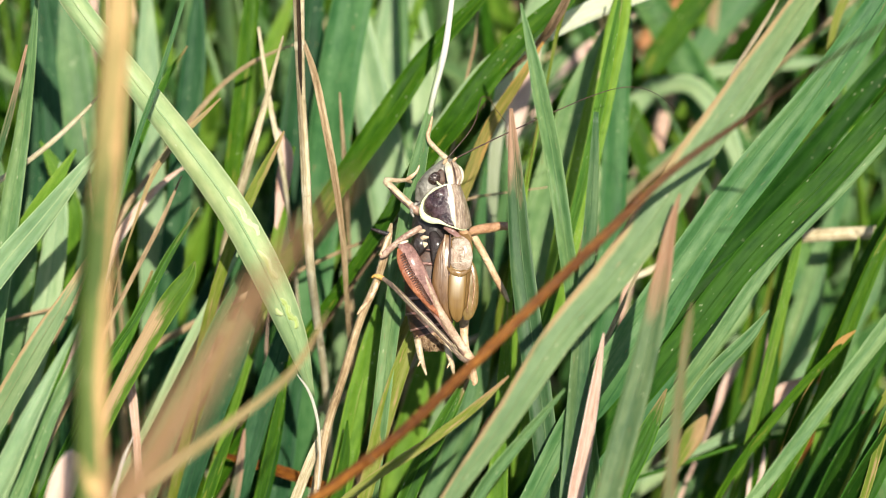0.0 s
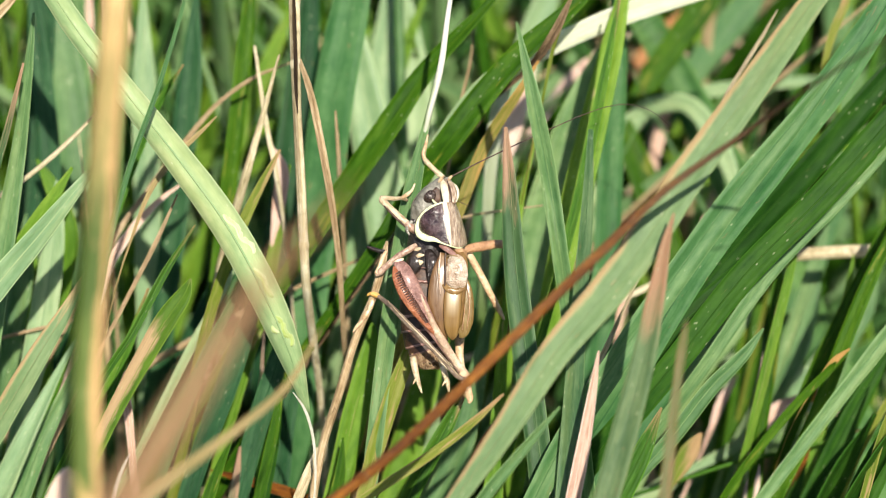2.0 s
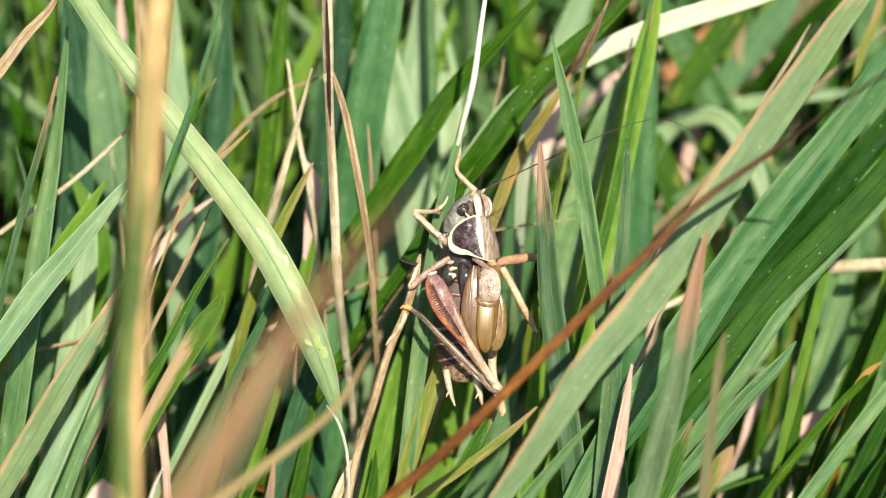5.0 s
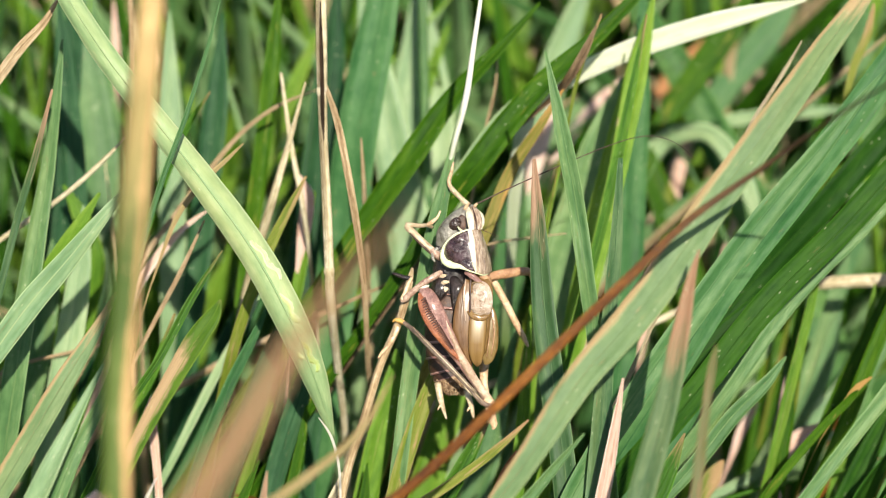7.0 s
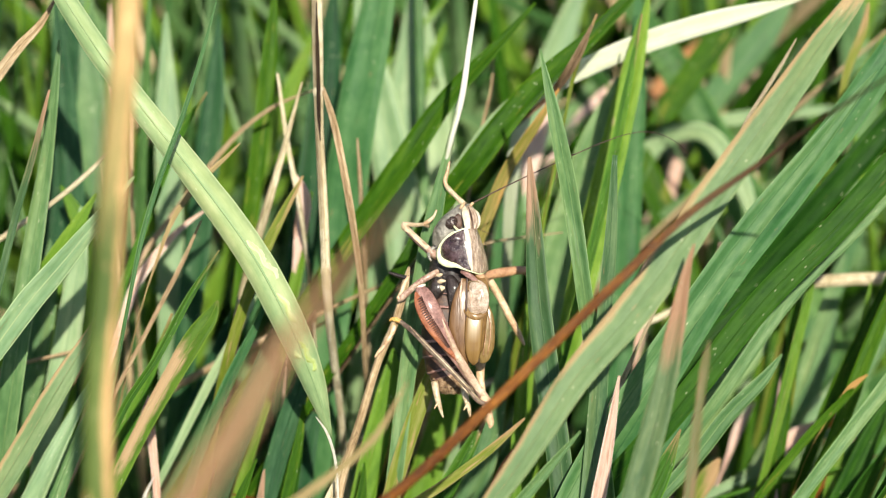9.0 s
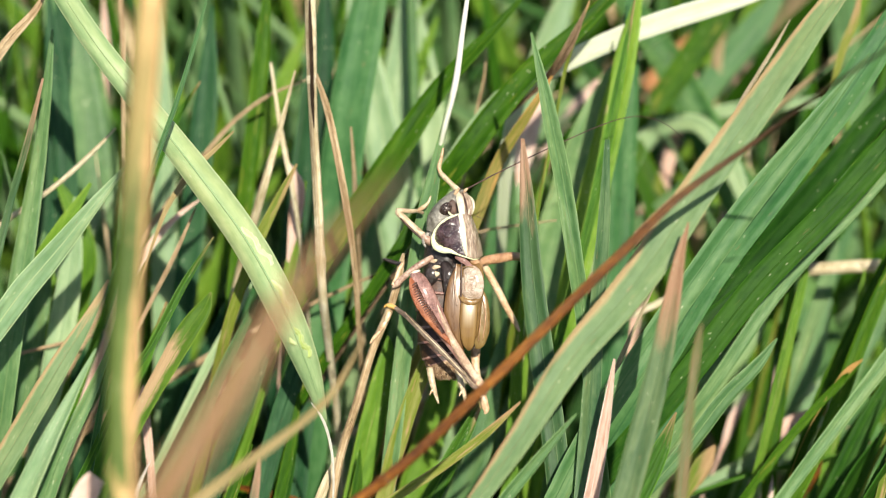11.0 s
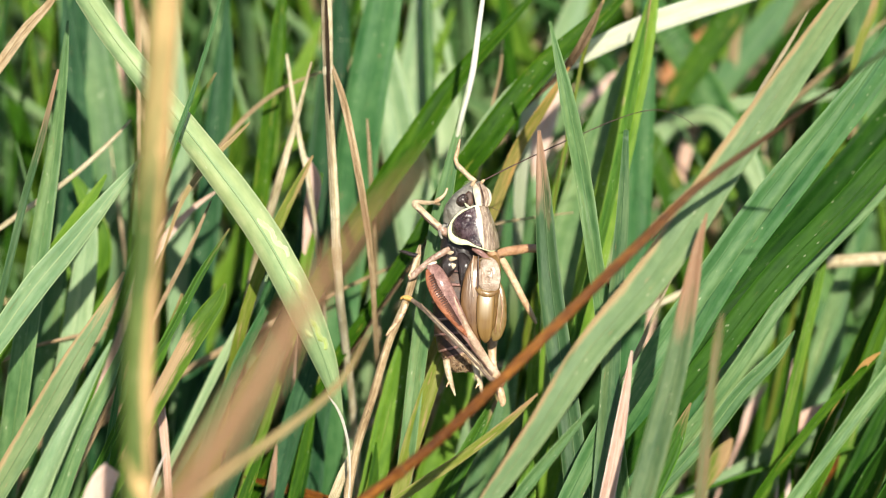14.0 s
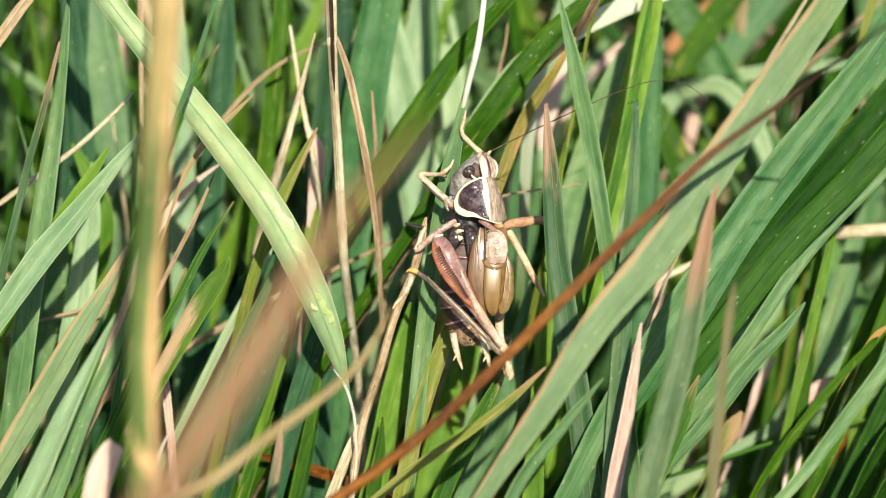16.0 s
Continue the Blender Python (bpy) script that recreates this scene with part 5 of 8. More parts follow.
blade('glaucous blue-green grass blade with fine veins', BLUE, [(-33.2, -13.8, -4.0, 1.48), (-30.8, -12.6, 34.3, 1.70), (-24.8, -9.7, 65.0, 1.89), (-17.1, -5.9, 89.3, 2.05), (-9.2, -2.0, 107.7, 2.18), (-2.2, 1.4, 121.0, 2.28), (0.9, 4.4, 126.4, 2.50), (3.4, 7.3, 131.7, 2.24), (4.9, 10.8, 137.9, 1.39), (5.9, 13.3, 142.4, 0.20)], roll=-8)
blade('glaucous grass blade below a brown stalk', TEAL, [(-5.7, -33.7, -4.0, 0.91), (-4.7, -32.4, 38.0, 1.04), (-2.0, -29.1, 71.8, 1.16), (1.3, -25.0, 98.5, 1.26), (4.8, -20.7, 118.8, 1.33), (7.9, -16.9, 133.5, 1.39), (8.9, -14.6, 137.6, 1.46), (10.5, -12.5, 141.3, 1.15), (11.7, -10.9, 144.2, 0.18)], fold=0.4, roll=10)
blade('fine green blade with a white edge', BLUE, [(-31.2, -45.3, -4.0, 0.70), (-28.6, -43.9, 40.2, 0.74), (-22.3, -40.6, 75.8, 0.82), (-14.1, -36.2, 103.9, 0.89), (-5.7, -31.7, 125.3, 0.95), (1.7, -27.7, 140.8, 0.99), (3.9, -25.3, 145.1, 1.08), (7.5, -23.1, 149.1, 0.90), (10.7, -21.3, 152.3, 0.17)], fold=0.5, roll=20)
blade('dark split groove of a straw', GROOVE, [(-11.2, 9.5, 163.1, 0.06), (-11.3, 10.2, 164.3, 0.26), (-11.4, 12.0, 167.8, 0.34), (-11.5, 13.4, 170.3, 0.34), (-11.6, 15.3, 173.7, 0.10)], fold=0.2)
# Dark leaf colour stands in for the corner's shade.
blade('dark lush green grass blade standing in the meadow', SHADE_TONED, [(4.4, -26.7, -4.0, 1.61), (6.8, -25.4, 36.5, 1.85), (12.5, -22.3, 69.2, 2.06), (20.0, -18.3, 94.9, 2.24), (27.6, -14.2, 114.5, 2.38), (34.4, -10.6, 128.6, 2.48), (36.8, -8.0, 133.3, 2.63), (39.7, -5.1, 138.4, 2.33), (42.6, -2.5, 143.1, 0.21)], roll=-8)
blade('dark lush green grass blade standing in the meadow', SHADE_TONED, [(12.3, -6.7, -4.0, 1.48), (13.8, -5.5, 32.9, 1.70), (17.7, -2.7, 62.6, 1.89), (22.6, 0.9, 86.0, 2.05), (27.7, 4.6, 103.8, 2.18), (32.2, 7.9, 116.6, 2.28), (34.3, 11.0, 122.1, 2.41), (36.9, 13.5, 126.7, 1.85), (40.0, 16.3, 131.7, 0.23)], roll=8)
blade('shrivelled pinkish leaf scrap in the thicket', PINK, [(-8.3, 41.4, -4.0, 0.70), (-6.0, 42.7, 37.6, 0.70), (-0.2, 45.9, 71.1, 0.70), (7.3, 50.0, 97.5, 0.70), (15.0, 54.2, 117.7, 0.70), (21.8, 58.0, 132.2, 0.64), (23.0, 59.2, 134.5, 1.36), (24.4, 60.6, 137.0, 1.26), (25.3, 61.6, 138.8, 0.27)])
blade('shrivelled pinkish leaf scrap in the thicket', PINK, [(6.5, 34.2, -4.0, 0.70), (8.2, 35.5, 37.4, 0.70), (12.4, 38.6, 70.8, 0.70), (17.9, 42.7, 97.0, 0.70), (23.5, 47.0, 117.1, 0.70), (28.4, 50.7, 131.5, 0.43), (29.2, 51.8, 133.5, 0.88), (29.7, 53.0, 135.8, 0.78), (30.0, 53.9, 137.3, 0.22)])
blade('shrivelled pinkish leaf scrap in the thicket', PINK, [(10.0, 60.9, -4.0, 0.70), (11.5, 62.1, 36.9, 0.70), (15.3, 65.3, 69.8, 0.70), (20.3, 69.3, 95.7, 0.70), (25.4, 73.5, 115.5, 0.70), (29.9, 77.1, 129.7, 0.58), (30.8, 78.6, 132.4, 1.33), (32.6, 80.1, 135.0, 1.21), (34.4, 81.3, 137.2, 0.24)])
blade('shrivelled pinkish leaf scrap in the thicket', PINK, [(25.6, 36.6, -4.0, 0.70), (25.4, 37.8, 35.9, 0.70), (24.7, 40.9, 68.1, 0.70), (23.9, 44.9, 93.4, 0.70), (23.0, 48.9, 112.7, 0.70), (22.3, 52.5, 126.6, 0.58), (22.2, 53.7, 128.6, 1.14), (22.9, 54.9, 130.9, 1.19), (23.9, 56.0, 132.9, 0.32)])
blade('shrivelled pinkish leaf scrap in the thicket', PINK, [(10.6, -10.3, -4.0, 0.70), (12.1, -9.1, 35.2, 0.70), (15.5, -6.1, 66.7, 0.70), (20.0, -2.3, 91.5, 0.70), (24.7, 1.7, 110.4, 0.70), (28.8, 5.2, 124.0, 0.59), (29.3, 6.1, 125.6, 1.29), (29.8, 7.2, 127.6, 1.00), (30.1, 8.0, 128.9, 0.20)])
blade('shrivelled pinkish leaf scrap in the thicket', PINK, [(3.4, 5.8, -4.0, 0.70), (5.3, 7.0, 35.2, 0.70), (9.8, 10.0, 66.8, 0.70), (15.7, 13.9, 91.6, 0.70), (21.8, 17.9, 110.6, 0.70), (27.1, 21.4, 124.2, 0.50), (27.8, 22.3, 125.9, 0.87), (28.7, 23.1, 127.3, 0.69), (29.5, 23.7, 128.4, 0.18)])
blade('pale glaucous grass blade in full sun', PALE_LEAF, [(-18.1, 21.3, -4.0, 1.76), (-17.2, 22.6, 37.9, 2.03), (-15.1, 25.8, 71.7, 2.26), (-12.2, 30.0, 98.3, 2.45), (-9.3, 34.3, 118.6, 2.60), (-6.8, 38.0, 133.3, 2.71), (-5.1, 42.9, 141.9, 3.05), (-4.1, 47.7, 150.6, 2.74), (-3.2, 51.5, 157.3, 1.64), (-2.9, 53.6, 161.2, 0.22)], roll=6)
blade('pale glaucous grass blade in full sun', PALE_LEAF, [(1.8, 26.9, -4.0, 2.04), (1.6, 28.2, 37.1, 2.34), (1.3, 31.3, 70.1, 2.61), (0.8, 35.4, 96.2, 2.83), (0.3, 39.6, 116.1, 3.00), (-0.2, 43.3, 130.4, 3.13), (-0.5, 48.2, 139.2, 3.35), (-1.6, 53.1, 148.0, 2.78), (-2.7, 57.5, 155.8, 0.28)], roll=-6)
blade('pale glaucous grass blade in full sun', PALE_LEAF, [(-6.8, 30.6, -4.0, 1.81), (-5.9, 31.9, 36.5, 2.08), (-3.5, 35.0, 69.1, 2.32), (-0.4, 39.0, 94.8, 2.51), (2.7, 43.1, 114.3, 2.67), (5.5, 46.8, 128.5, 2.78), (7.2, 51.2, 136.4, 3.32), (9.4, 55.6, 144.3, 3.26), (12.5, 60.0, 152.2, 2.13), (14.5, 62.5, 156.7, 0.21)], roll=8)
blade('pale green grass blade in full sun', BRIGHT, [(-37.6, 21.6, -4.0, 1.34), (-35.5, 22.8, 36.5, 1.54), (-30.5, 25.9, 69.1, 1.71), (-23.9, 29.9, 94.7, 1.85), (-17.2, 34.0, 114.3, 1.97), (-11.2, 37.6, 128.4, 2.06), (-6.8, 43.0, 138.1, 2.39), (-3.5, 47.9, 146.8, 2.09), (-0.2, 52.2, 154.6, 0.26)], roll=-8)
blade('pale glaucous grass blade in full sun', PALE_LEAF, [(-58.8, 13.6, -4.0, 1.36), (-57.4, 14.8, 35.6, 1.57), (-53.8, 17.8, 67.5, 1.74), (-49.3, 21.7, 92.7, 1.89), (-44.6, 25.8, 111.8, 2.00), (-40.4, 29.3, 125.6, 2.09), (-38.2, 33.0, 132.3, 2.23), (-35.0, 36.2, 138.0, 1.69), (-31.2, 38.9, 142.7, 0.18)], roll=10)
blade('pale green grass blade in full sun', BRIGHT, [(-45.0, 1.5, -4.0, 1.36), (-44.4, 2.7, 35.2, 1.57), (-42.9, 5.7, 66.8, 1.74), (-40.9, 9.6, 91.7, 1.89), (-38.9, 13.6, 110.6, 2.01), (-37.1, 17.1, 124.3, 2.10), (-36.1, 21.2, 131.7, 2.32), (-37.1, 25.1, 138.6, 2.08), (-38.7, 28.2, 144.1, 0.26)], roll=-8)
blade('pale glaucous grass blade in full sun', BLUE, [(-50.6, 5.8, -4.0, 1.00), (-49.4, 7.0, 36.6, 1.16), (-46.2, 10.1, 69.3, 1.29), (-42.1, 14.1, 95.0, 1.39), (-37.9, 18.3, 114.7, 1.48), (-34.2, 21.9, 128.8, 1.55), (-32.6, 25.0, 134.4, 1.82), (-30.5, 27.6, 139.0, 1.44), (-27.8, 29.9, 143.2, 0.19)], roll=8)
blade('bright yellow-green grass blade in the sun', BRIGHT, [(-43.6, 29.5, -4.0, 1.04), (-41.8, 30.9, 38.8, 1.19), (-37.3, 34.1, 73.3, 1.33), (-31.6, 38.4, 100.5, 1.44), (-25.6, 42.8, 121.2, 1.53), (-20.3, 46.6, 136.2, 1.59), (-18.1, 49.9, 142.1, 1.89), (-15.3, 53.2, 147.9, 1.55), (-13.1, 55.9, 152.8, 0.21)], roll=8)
blade('dark rust-red dead leaf deep in the thicket', BROWN, [(13.6, -7.6, -4.0, 0.70), (20.7, -10.5, 34.3, 0.78), (19.5, -10.0, 65.2, 0.87), (13.3, -7.5, 89.4, 0.94), (5.0, -4.1, 107.9, 1.00), (-3.2, -0.8, 121.3, 1.04), (-6.2, 1.7, 125.7, 1.04), (-11.3, 3.0, 127.9, 1.03), (-16.8, 3.8, 129.4, 0.76), (-19.4, 4.2, 130.0, 0.14)])
blade('salmon-pink dry leaf strip', PINK, [(-20.6, -19.5, -4.0, 0.70), (-21.0, -18.2, 36.6, 0.70), (-21.9, -15.1, 69.3, 0.70), (-23.1, -11.1, 95.1, 0.70), (-24.3, -6.9, 114.8, 0.70), (-25.4, -3.3, 128.9, 0.59), (-25.9, 0.1, 135.0, 0.69), (-26.7, 3.0, 140.2, 0.69), (-27.2, 4.3, 142.3, 0.19)], fold=0.4)
stem('thin rusty stalk lying level in the grass', TAN, [(-66.4, 6.2, -4.0, 0.70), (-99.5, 2.2, 45.0, 0.70), (-103.1, 1.8, 81.4, 0.70), (-88.6, 3.5, 107.8, 0.70), (-65.6, 6.3, 126.4, 0.70), (-41.6, 9.2, 138.8, 0.27), (-38.6, 9.9, 140.1, 0.30), (-35.1, 10.4, 140.9, 0.30), (-31.5, 10.8, 141.7, 0.24), (-29.5, 11.2, 142.4, 0.09)])
blade('pale green broad leaf lit through', PALE_LEAF, [(-5.6, 34.5, -4.0, 0.81), (-2.3, 33.7, 27.1, 0.93), (3.2, 33.0, 53.7, 1.03), (9.2, 32.4, 75.9, 1.12), (14.8, 31.9, 93.7, 1.19), (19.4, 31.5, 107.0, 1.13), (24.5, 33.4, 110.4, 1.58), (28.4, 34.8, 112.9, 1.91), (30.7, 36.0, 115.1, 2.14), (30.6, 37.1, 117.1, 1.69), (28.1, 37.8, 118.3, 0.45)], roll=-12, fold=0.3)
blade('pale green broad leaf lit through', PALE_LEAF, [(-9.7, 12.5, -4.0, 1.31), (-6.7, 13.6, 31.9, 1.51), (0.8, 16.3, 60.8, 1.68), (10.4, 19.9, 83.5, 1.82), (20.3, 23.5, 100.8, 1.93), (29.0, 26.7, 113.2, 2.02), (33.4, 29.9, 119.0, 2.47), (37.3, 32.0, 122.8, 2.39), (40.6, 34.2, 126.7, 1.61), (42.8, 35.8, 129.6, 0.18)], roll=10)
blade('bright yellow-green stiff blade', BRIGHT, [(11.8, -11.5, -4.0, 0.70), (13.1, -10.2, 37.5, 0.70), (16.3, -7.0, 71.0, 0.70), (20.5, -2.9, 97.4, 0.70), (24.9, 1.3, 117.5, 0.70), (28.7, 5.1, 132.0, 0.69), (30.2, 8.0, 137.3, 0.88), (31.7, 11.0, 142.6, 0.88), (32.7, 13.0, 146.1, 0.69), (33.4, 14.4, 148.7, 0.15)], fold=0.4)
blade('deep green blade standing in the thicket', LUSH, [(24.1, -9.8, -4.0, 0.86), (24.5, -8.6, 35.6, 0.99), (25.6, -5.5, 67.4, 1.10), (26.9, -1.6, 92.5, 1.20), (28.3, 2.4, 111.6, 1.27), (29.6, 6.0, 125.4, 1.33), (30.2, 9.5, 131.6, 1.52), (31.2, 12.5, 137.0, 1.42), (31.8, 15.5, 142.4, 1.12), (32.2, 17.5, 145.9, 0.20)], fold=0.3, roll=18)
blade('saturated green blade leaning out', LUSH, [(0.2, -18.1, -4.0, 0.70), (2.7, -16.8, 37.7, 0.81), (8.7, -13.6, 71.3, 0.90), (16.5, -9.5, 97.8, 0.97), (24.5, -5.2, 118.0, 1.04), (31.6, -1.5, 132.6, 1.08), (34.6, 1.7, 138.2, 1.37), (37.0, 4.8, 143.8, 1.38), (39.5, 7.7, 149.0, 1.17), (42.5, 10.6, 154.3, 0.18)], fold=0.3, roll=-14)
blade('rust-red dead grass leaf in the thicket', BROWN, [(22.5, -3.1, -4.0, 0.74), (23.5, -2.0, 32.3, 0.85), (25.8, 0.8, 61.4, 0.95), (28.8, 4.3, 84.4, 1.03), (32.0, 8.0, 101.8, 1.09), (34.7, 11.3, 114.4, 1.14), (36.0, 14.4, 119.9, 1.45), (36.9, 16.7, 124.1, 1.25), (37.3, 18.5, 127.3, 0.21)], fold=0.4)
blade('yellow streaked thin blade', YELLOW, [(12.1, -28.0, -4.0, 0.70), (14.0, -26.7, 37.2, 0.70), (18.5, -23.5, 70.5, 0.70), (24.3, -19.4, 96.7, 0.70), (30.3, -15.2, 116.6, 0.70), (35.6, -11.5, 131.0, 0.55), (37.3, -9.2, 135.2, 0.74), (38.7, -6.8, 139.5, 0.74), (40.4, -4.5, 143.7, 0.45), (41.9, -2.6, 147.1, 0.14)], fold=0.5)
blade('pale spotted green leaf among others', BLUE, [(-43.7, -25.3, -4.0, 0.71), (-38.9, -23.9, 39.0, 0.82), (-27.1, -20.6, 73.7, 0.91), (-11.9, -16.4, 101.0, 0.98), (3.9, -12.0, 121.8, 1.05), (17.7, -8.2, 136.9, 1.09), (21.1, -6.3, 140.2, 1.42), (24.5, -4.2, 144.0, 1.39), (27.4, -2.8, 146.6, 1.00), (28.9, -1.8, 148.3, 0.15)], fold=0.25, roll=12)
blade('narrow blue-green blade with bloom', TEAL, [(-46.2, -21.6, -4.0, 0.70), (-44.4, -20.2, 38.3, 0.70), (-39.9, -17.0, 72.4, 0.70), (-34.2, -12.8, 99.3, 0.75), (-28.3, -8.5, 119.8, 0.80), (-23.2, -4.7, 134.6, 0.84), (-21.2, -1.8, 139.7, 1.01), (-19.0, 0.8, 144.4, 0.98), (-16.8, 2.9, 148.3, 0.62), (-15.8, 4.1, 150.4, 0.14)], fold=0.5, roll=10)
blade('narrow pale blade with bloom', PALE_LEAF, [(-59.4, -13.1, -4.0, 0.70), (-56.7, -11.8, 37.8, 0.70), (-50.1, -8.6, 71.5, 0.70), (-41.7, -4.5, 98.0, 0.70), (-33.0, -0.2, 118.3, 0.70), (-25.3, 3.5, 132.9, 0.63), (-22.8, 6.0, 137.3, 0.81), (-20.3, 8.4, 141.6, 0.80), (-18.0, 10.4, 145.2, 0.53), (-17.0, 11.4, 146.9, 0.13)], fold=0.5, roll=-10)
# Coloured darker so that the gap reads as shaded.
blade('lush green blade, darkened in colour for a shaded gap', LUSH, [(-31.8, -21.5, -4.0, 0.70), (-30.6, -20.2, 36.0, 0.70), (-27.5, -17.2, 68.2, 0.72), (-23.6, -13.2, 93.6, 0.78), (-19.5, -9.2, 113.0, 0.83), (-16.0, -5.6, 126.9, 0.86), (-14.9, -3.4, 130.8, 0.96), (-13.8, -1.0, 135.1, 0.97), (-13.0, 0.9, 138.6, 0.68), (-12.7, 2.2, 140.7, 0.15)], fold=0.4)
# Two leaves added to darken this corner by colour and tilt.
blade('deep green leaf turned edge-on, shade painted into its colour', SHADE_TONED, [(-0.5, -28.7, -4.0, 2.53), (2.1, -27.4, 36.7, 2.91), (8.5, -24.3, 69.5, 3.24), (16.7, -20.3, 95.4, 3.51), (25.2, -16.1, 115.1, 3.73), (32.7, -12.5, 129.3, 3.89), (35.6, -9.6, 134.4, 4.24), (38.5, -7.3, 138.6, 3.67), (42.4, -4.5, 143.7, 0.40)], roll=62, fold=0.15)
blade('deep green leaf turned edge-on, shade painted into its colour', SHADE_TONED, [(3.0, -19.7, -4.0, 2.66), (5.2, -18.4, 35.0, 3.06), (10.8, -15.5, 66.5, 3.40), (17.9, -11.6, 91.2, 3.69), (25.3, -7.7, 110.1, 3.92), (31.8, -4.2, 123.6, 4.09), (34.3, -1.5, 128.4, 4.51), (36.8, 0.9, 132.8, 3.89), (39.8, 3.1, 136.7, 0.42)], roll=60, fold=0.15)
blade('shrivelled pinkish leaf scrap in the thicket', PINK, [(8.2, -13.2, -4.0, 0.70), (10.0, -11.9, 36.3, 0.70), (14.3, -8.9, 68.8, 0.70), (19.9, -4.9, 94.4, 0.70), (25.6, -0.8, 113.9, 0.70), (30.7, 2.9, 128.0, 0.38), (31.3, 3.7, 129.5, 0.81), (32.2, 4.3, 130.7, 0.67), (32.8, 4.8, 131.5, 0.17)])
blade('yellowed leaf scrap in the thicket', YELLOW, [(-10.8, -10.9, -4.0, 0.70), (-8.2, -9.7, 36.3, 0.70), (-1.9, -6.6, 68.7, 0.70), (6.2, -2.7, 94.3, 0.70), (14.6, 1.4, 113.7, 0.70), (22.0, 5.1, 127.8, 0.46), (23.0, 6.0, 129.5, 1.59), (24.0, 6.8, 130.9, 1.46), (24.8, 7.4, 132.0, 0.26)])
blade('pale glaucous blade bent across the thicket', PALE_LEAF, [(-4.6, 12.4, -4.0, 0.70), (-30.3, 9.3, 39.5, 0.70), (-31.3, 9.2, 71.8, 0.70), (-17.4, 10.9, 95.2, 0.70), (3.4, 13.4, 111.7, 0.70), (24.7, 15.9, 122.7, 0.72), (27.8, 16.7, 124.0, 1.08), (32.1, 18.0, 126.4, 1.15), (35.8, 18.7, 127.8, 0.86), (38.9, 19.0, 128.2, 0.14)])
blade('bright green blade standing in the thicket', BRIGHT, [(21.4, -7.2, -4.0, 0.70), (22.5, -5.9, 35.8, 0.70), (25.1, -2.9, 67.8, 0.76), (28.4, 1.0, 93.0, 0.82), (31.9, 5.1, 112.2, 0.87), (34.9, 8.6, 126.1, 0.91), (36.2, 11.7, 131.5, 1.11), (37.4, 14.7, 136.9, 1.01), (38.5, 17.2, 141.4, 0.71), (39.0, 18.7, 144.1, 0.15)], fold=0.4)
blade('frayed dry strip beside a leaf margin', STRAW, [(-9.6, -5.0, -4.0, 0.70), (-7.4, -5.0, 45.2, 0.70), (-2.0, -5.2, 85.0, 0.70), (5.0, -5.4, 116.3, 0.70), (12.3, -5.6, 140.3, 0.70), (18.6, -5.7, 157.6, 0.17), (21.0, -5.9, 163.5, 0.17), (22.9, -6.3, 169.0, 0.21), (24.4, -7.1, 173.7, 0.28), (25.6, -7.4, 176.2, 0.31), (26.9, -7.2, 178.6, 0.27), (28.0, -6.7, 180.6, 0.08)], fold=0.5)
blade('broad pale glaucous leaf deep behind the cricket', BLUE, [(5.7, 20.9, -4.0, 2.20), (6.2, 20.1, 34.5, 2.53), (7.0, 19.4, 67.4, 2.80), (7.8, 18.8, 95.0, 3.04), (8.7, 18.3, 117.0, 3.24), (9.3, 17.9, 133.4, 3.14), (10.2, 22.5, 142.8, 4.08), (12.5, 25.7, 149.5, 4.29), (14.5, 28.6, 155.6, 2.72), (15.9, 30.2, 159.4, 0.32)], roll=6)
blade('broad pale glaucous leaf deep behind the cricket', JADE, [(-5.0, 33.5, -4.0, 1.60), (-3.9, 32.7, 32.4, 1.85), (-1.9, 32.0, 63.6, 2.04), (0.2, 31.4, 89.6, 2.22), (2.2, 30.9, 110.4, 2.36), (3.8, 30.5, 125.9, 2.46), (5.4, 34.4, 134.4, 3.17), (6.3, 37.5, 141.4, 2.51), (6.7, 39.8, 147.0, 0.27)])
blade('curled dead pinkish grass leaf', PINK, [(-19.5, 42.3, -4.0, 0.71), (-16.3, 41.5, 36.3, 0.82), (-10.7, 40.8, 70.8, 0.91), (-4.7, 40.2, 99.6, 0.99), (0.9, 39.7, 122.6, 1.05), (5.5, 39.3, 139.9, 1.10), (7.4, 41.4, 143.6, 2.41), (8.8, 43.0, 146.6, 1.87), (10.4, 45.2, 150.4, 0.33)])
blade('salmon-pink dry leaf strip', PINK, [(-14.7, 55.7, -4.0, 0.37), (-11.5, 54.8, 36.1, 0.43), (-6.0, 54.1, 70.5, 0.47), (0.0, 53.5, 99.1, 0.51), (5.6, 53.0, 122.0, 0.55), (10.3, 52.7, 139.2, 0.57), (12.0, 53.8, 141.2, 1.02), (14.5, 55.4, 144.2, 0.97), (19.1, 57.1, 147.1, 0.74), (20.9, 57.7, 148.2, 0.23)])
blade('rust-orange dead leaf far back in the grass', RUSSET, [(-4.6, 69.8, -4.0, 0.38), (-1.3, 69.0, 35.7, 0.44), (4.2, 68.3, 69.8, 0.49), (10.2, 67.7, 98.2, 0.53), (15.8, 67.2, 120.9, 0.57), (20.4, 66.8, 137.9, 0.59), (24.2, 69.1, 142.1, 1.77), (27.8, 70.5, 144.6, 1.53), (30.0, 71.8, 146.9, 0.35)])
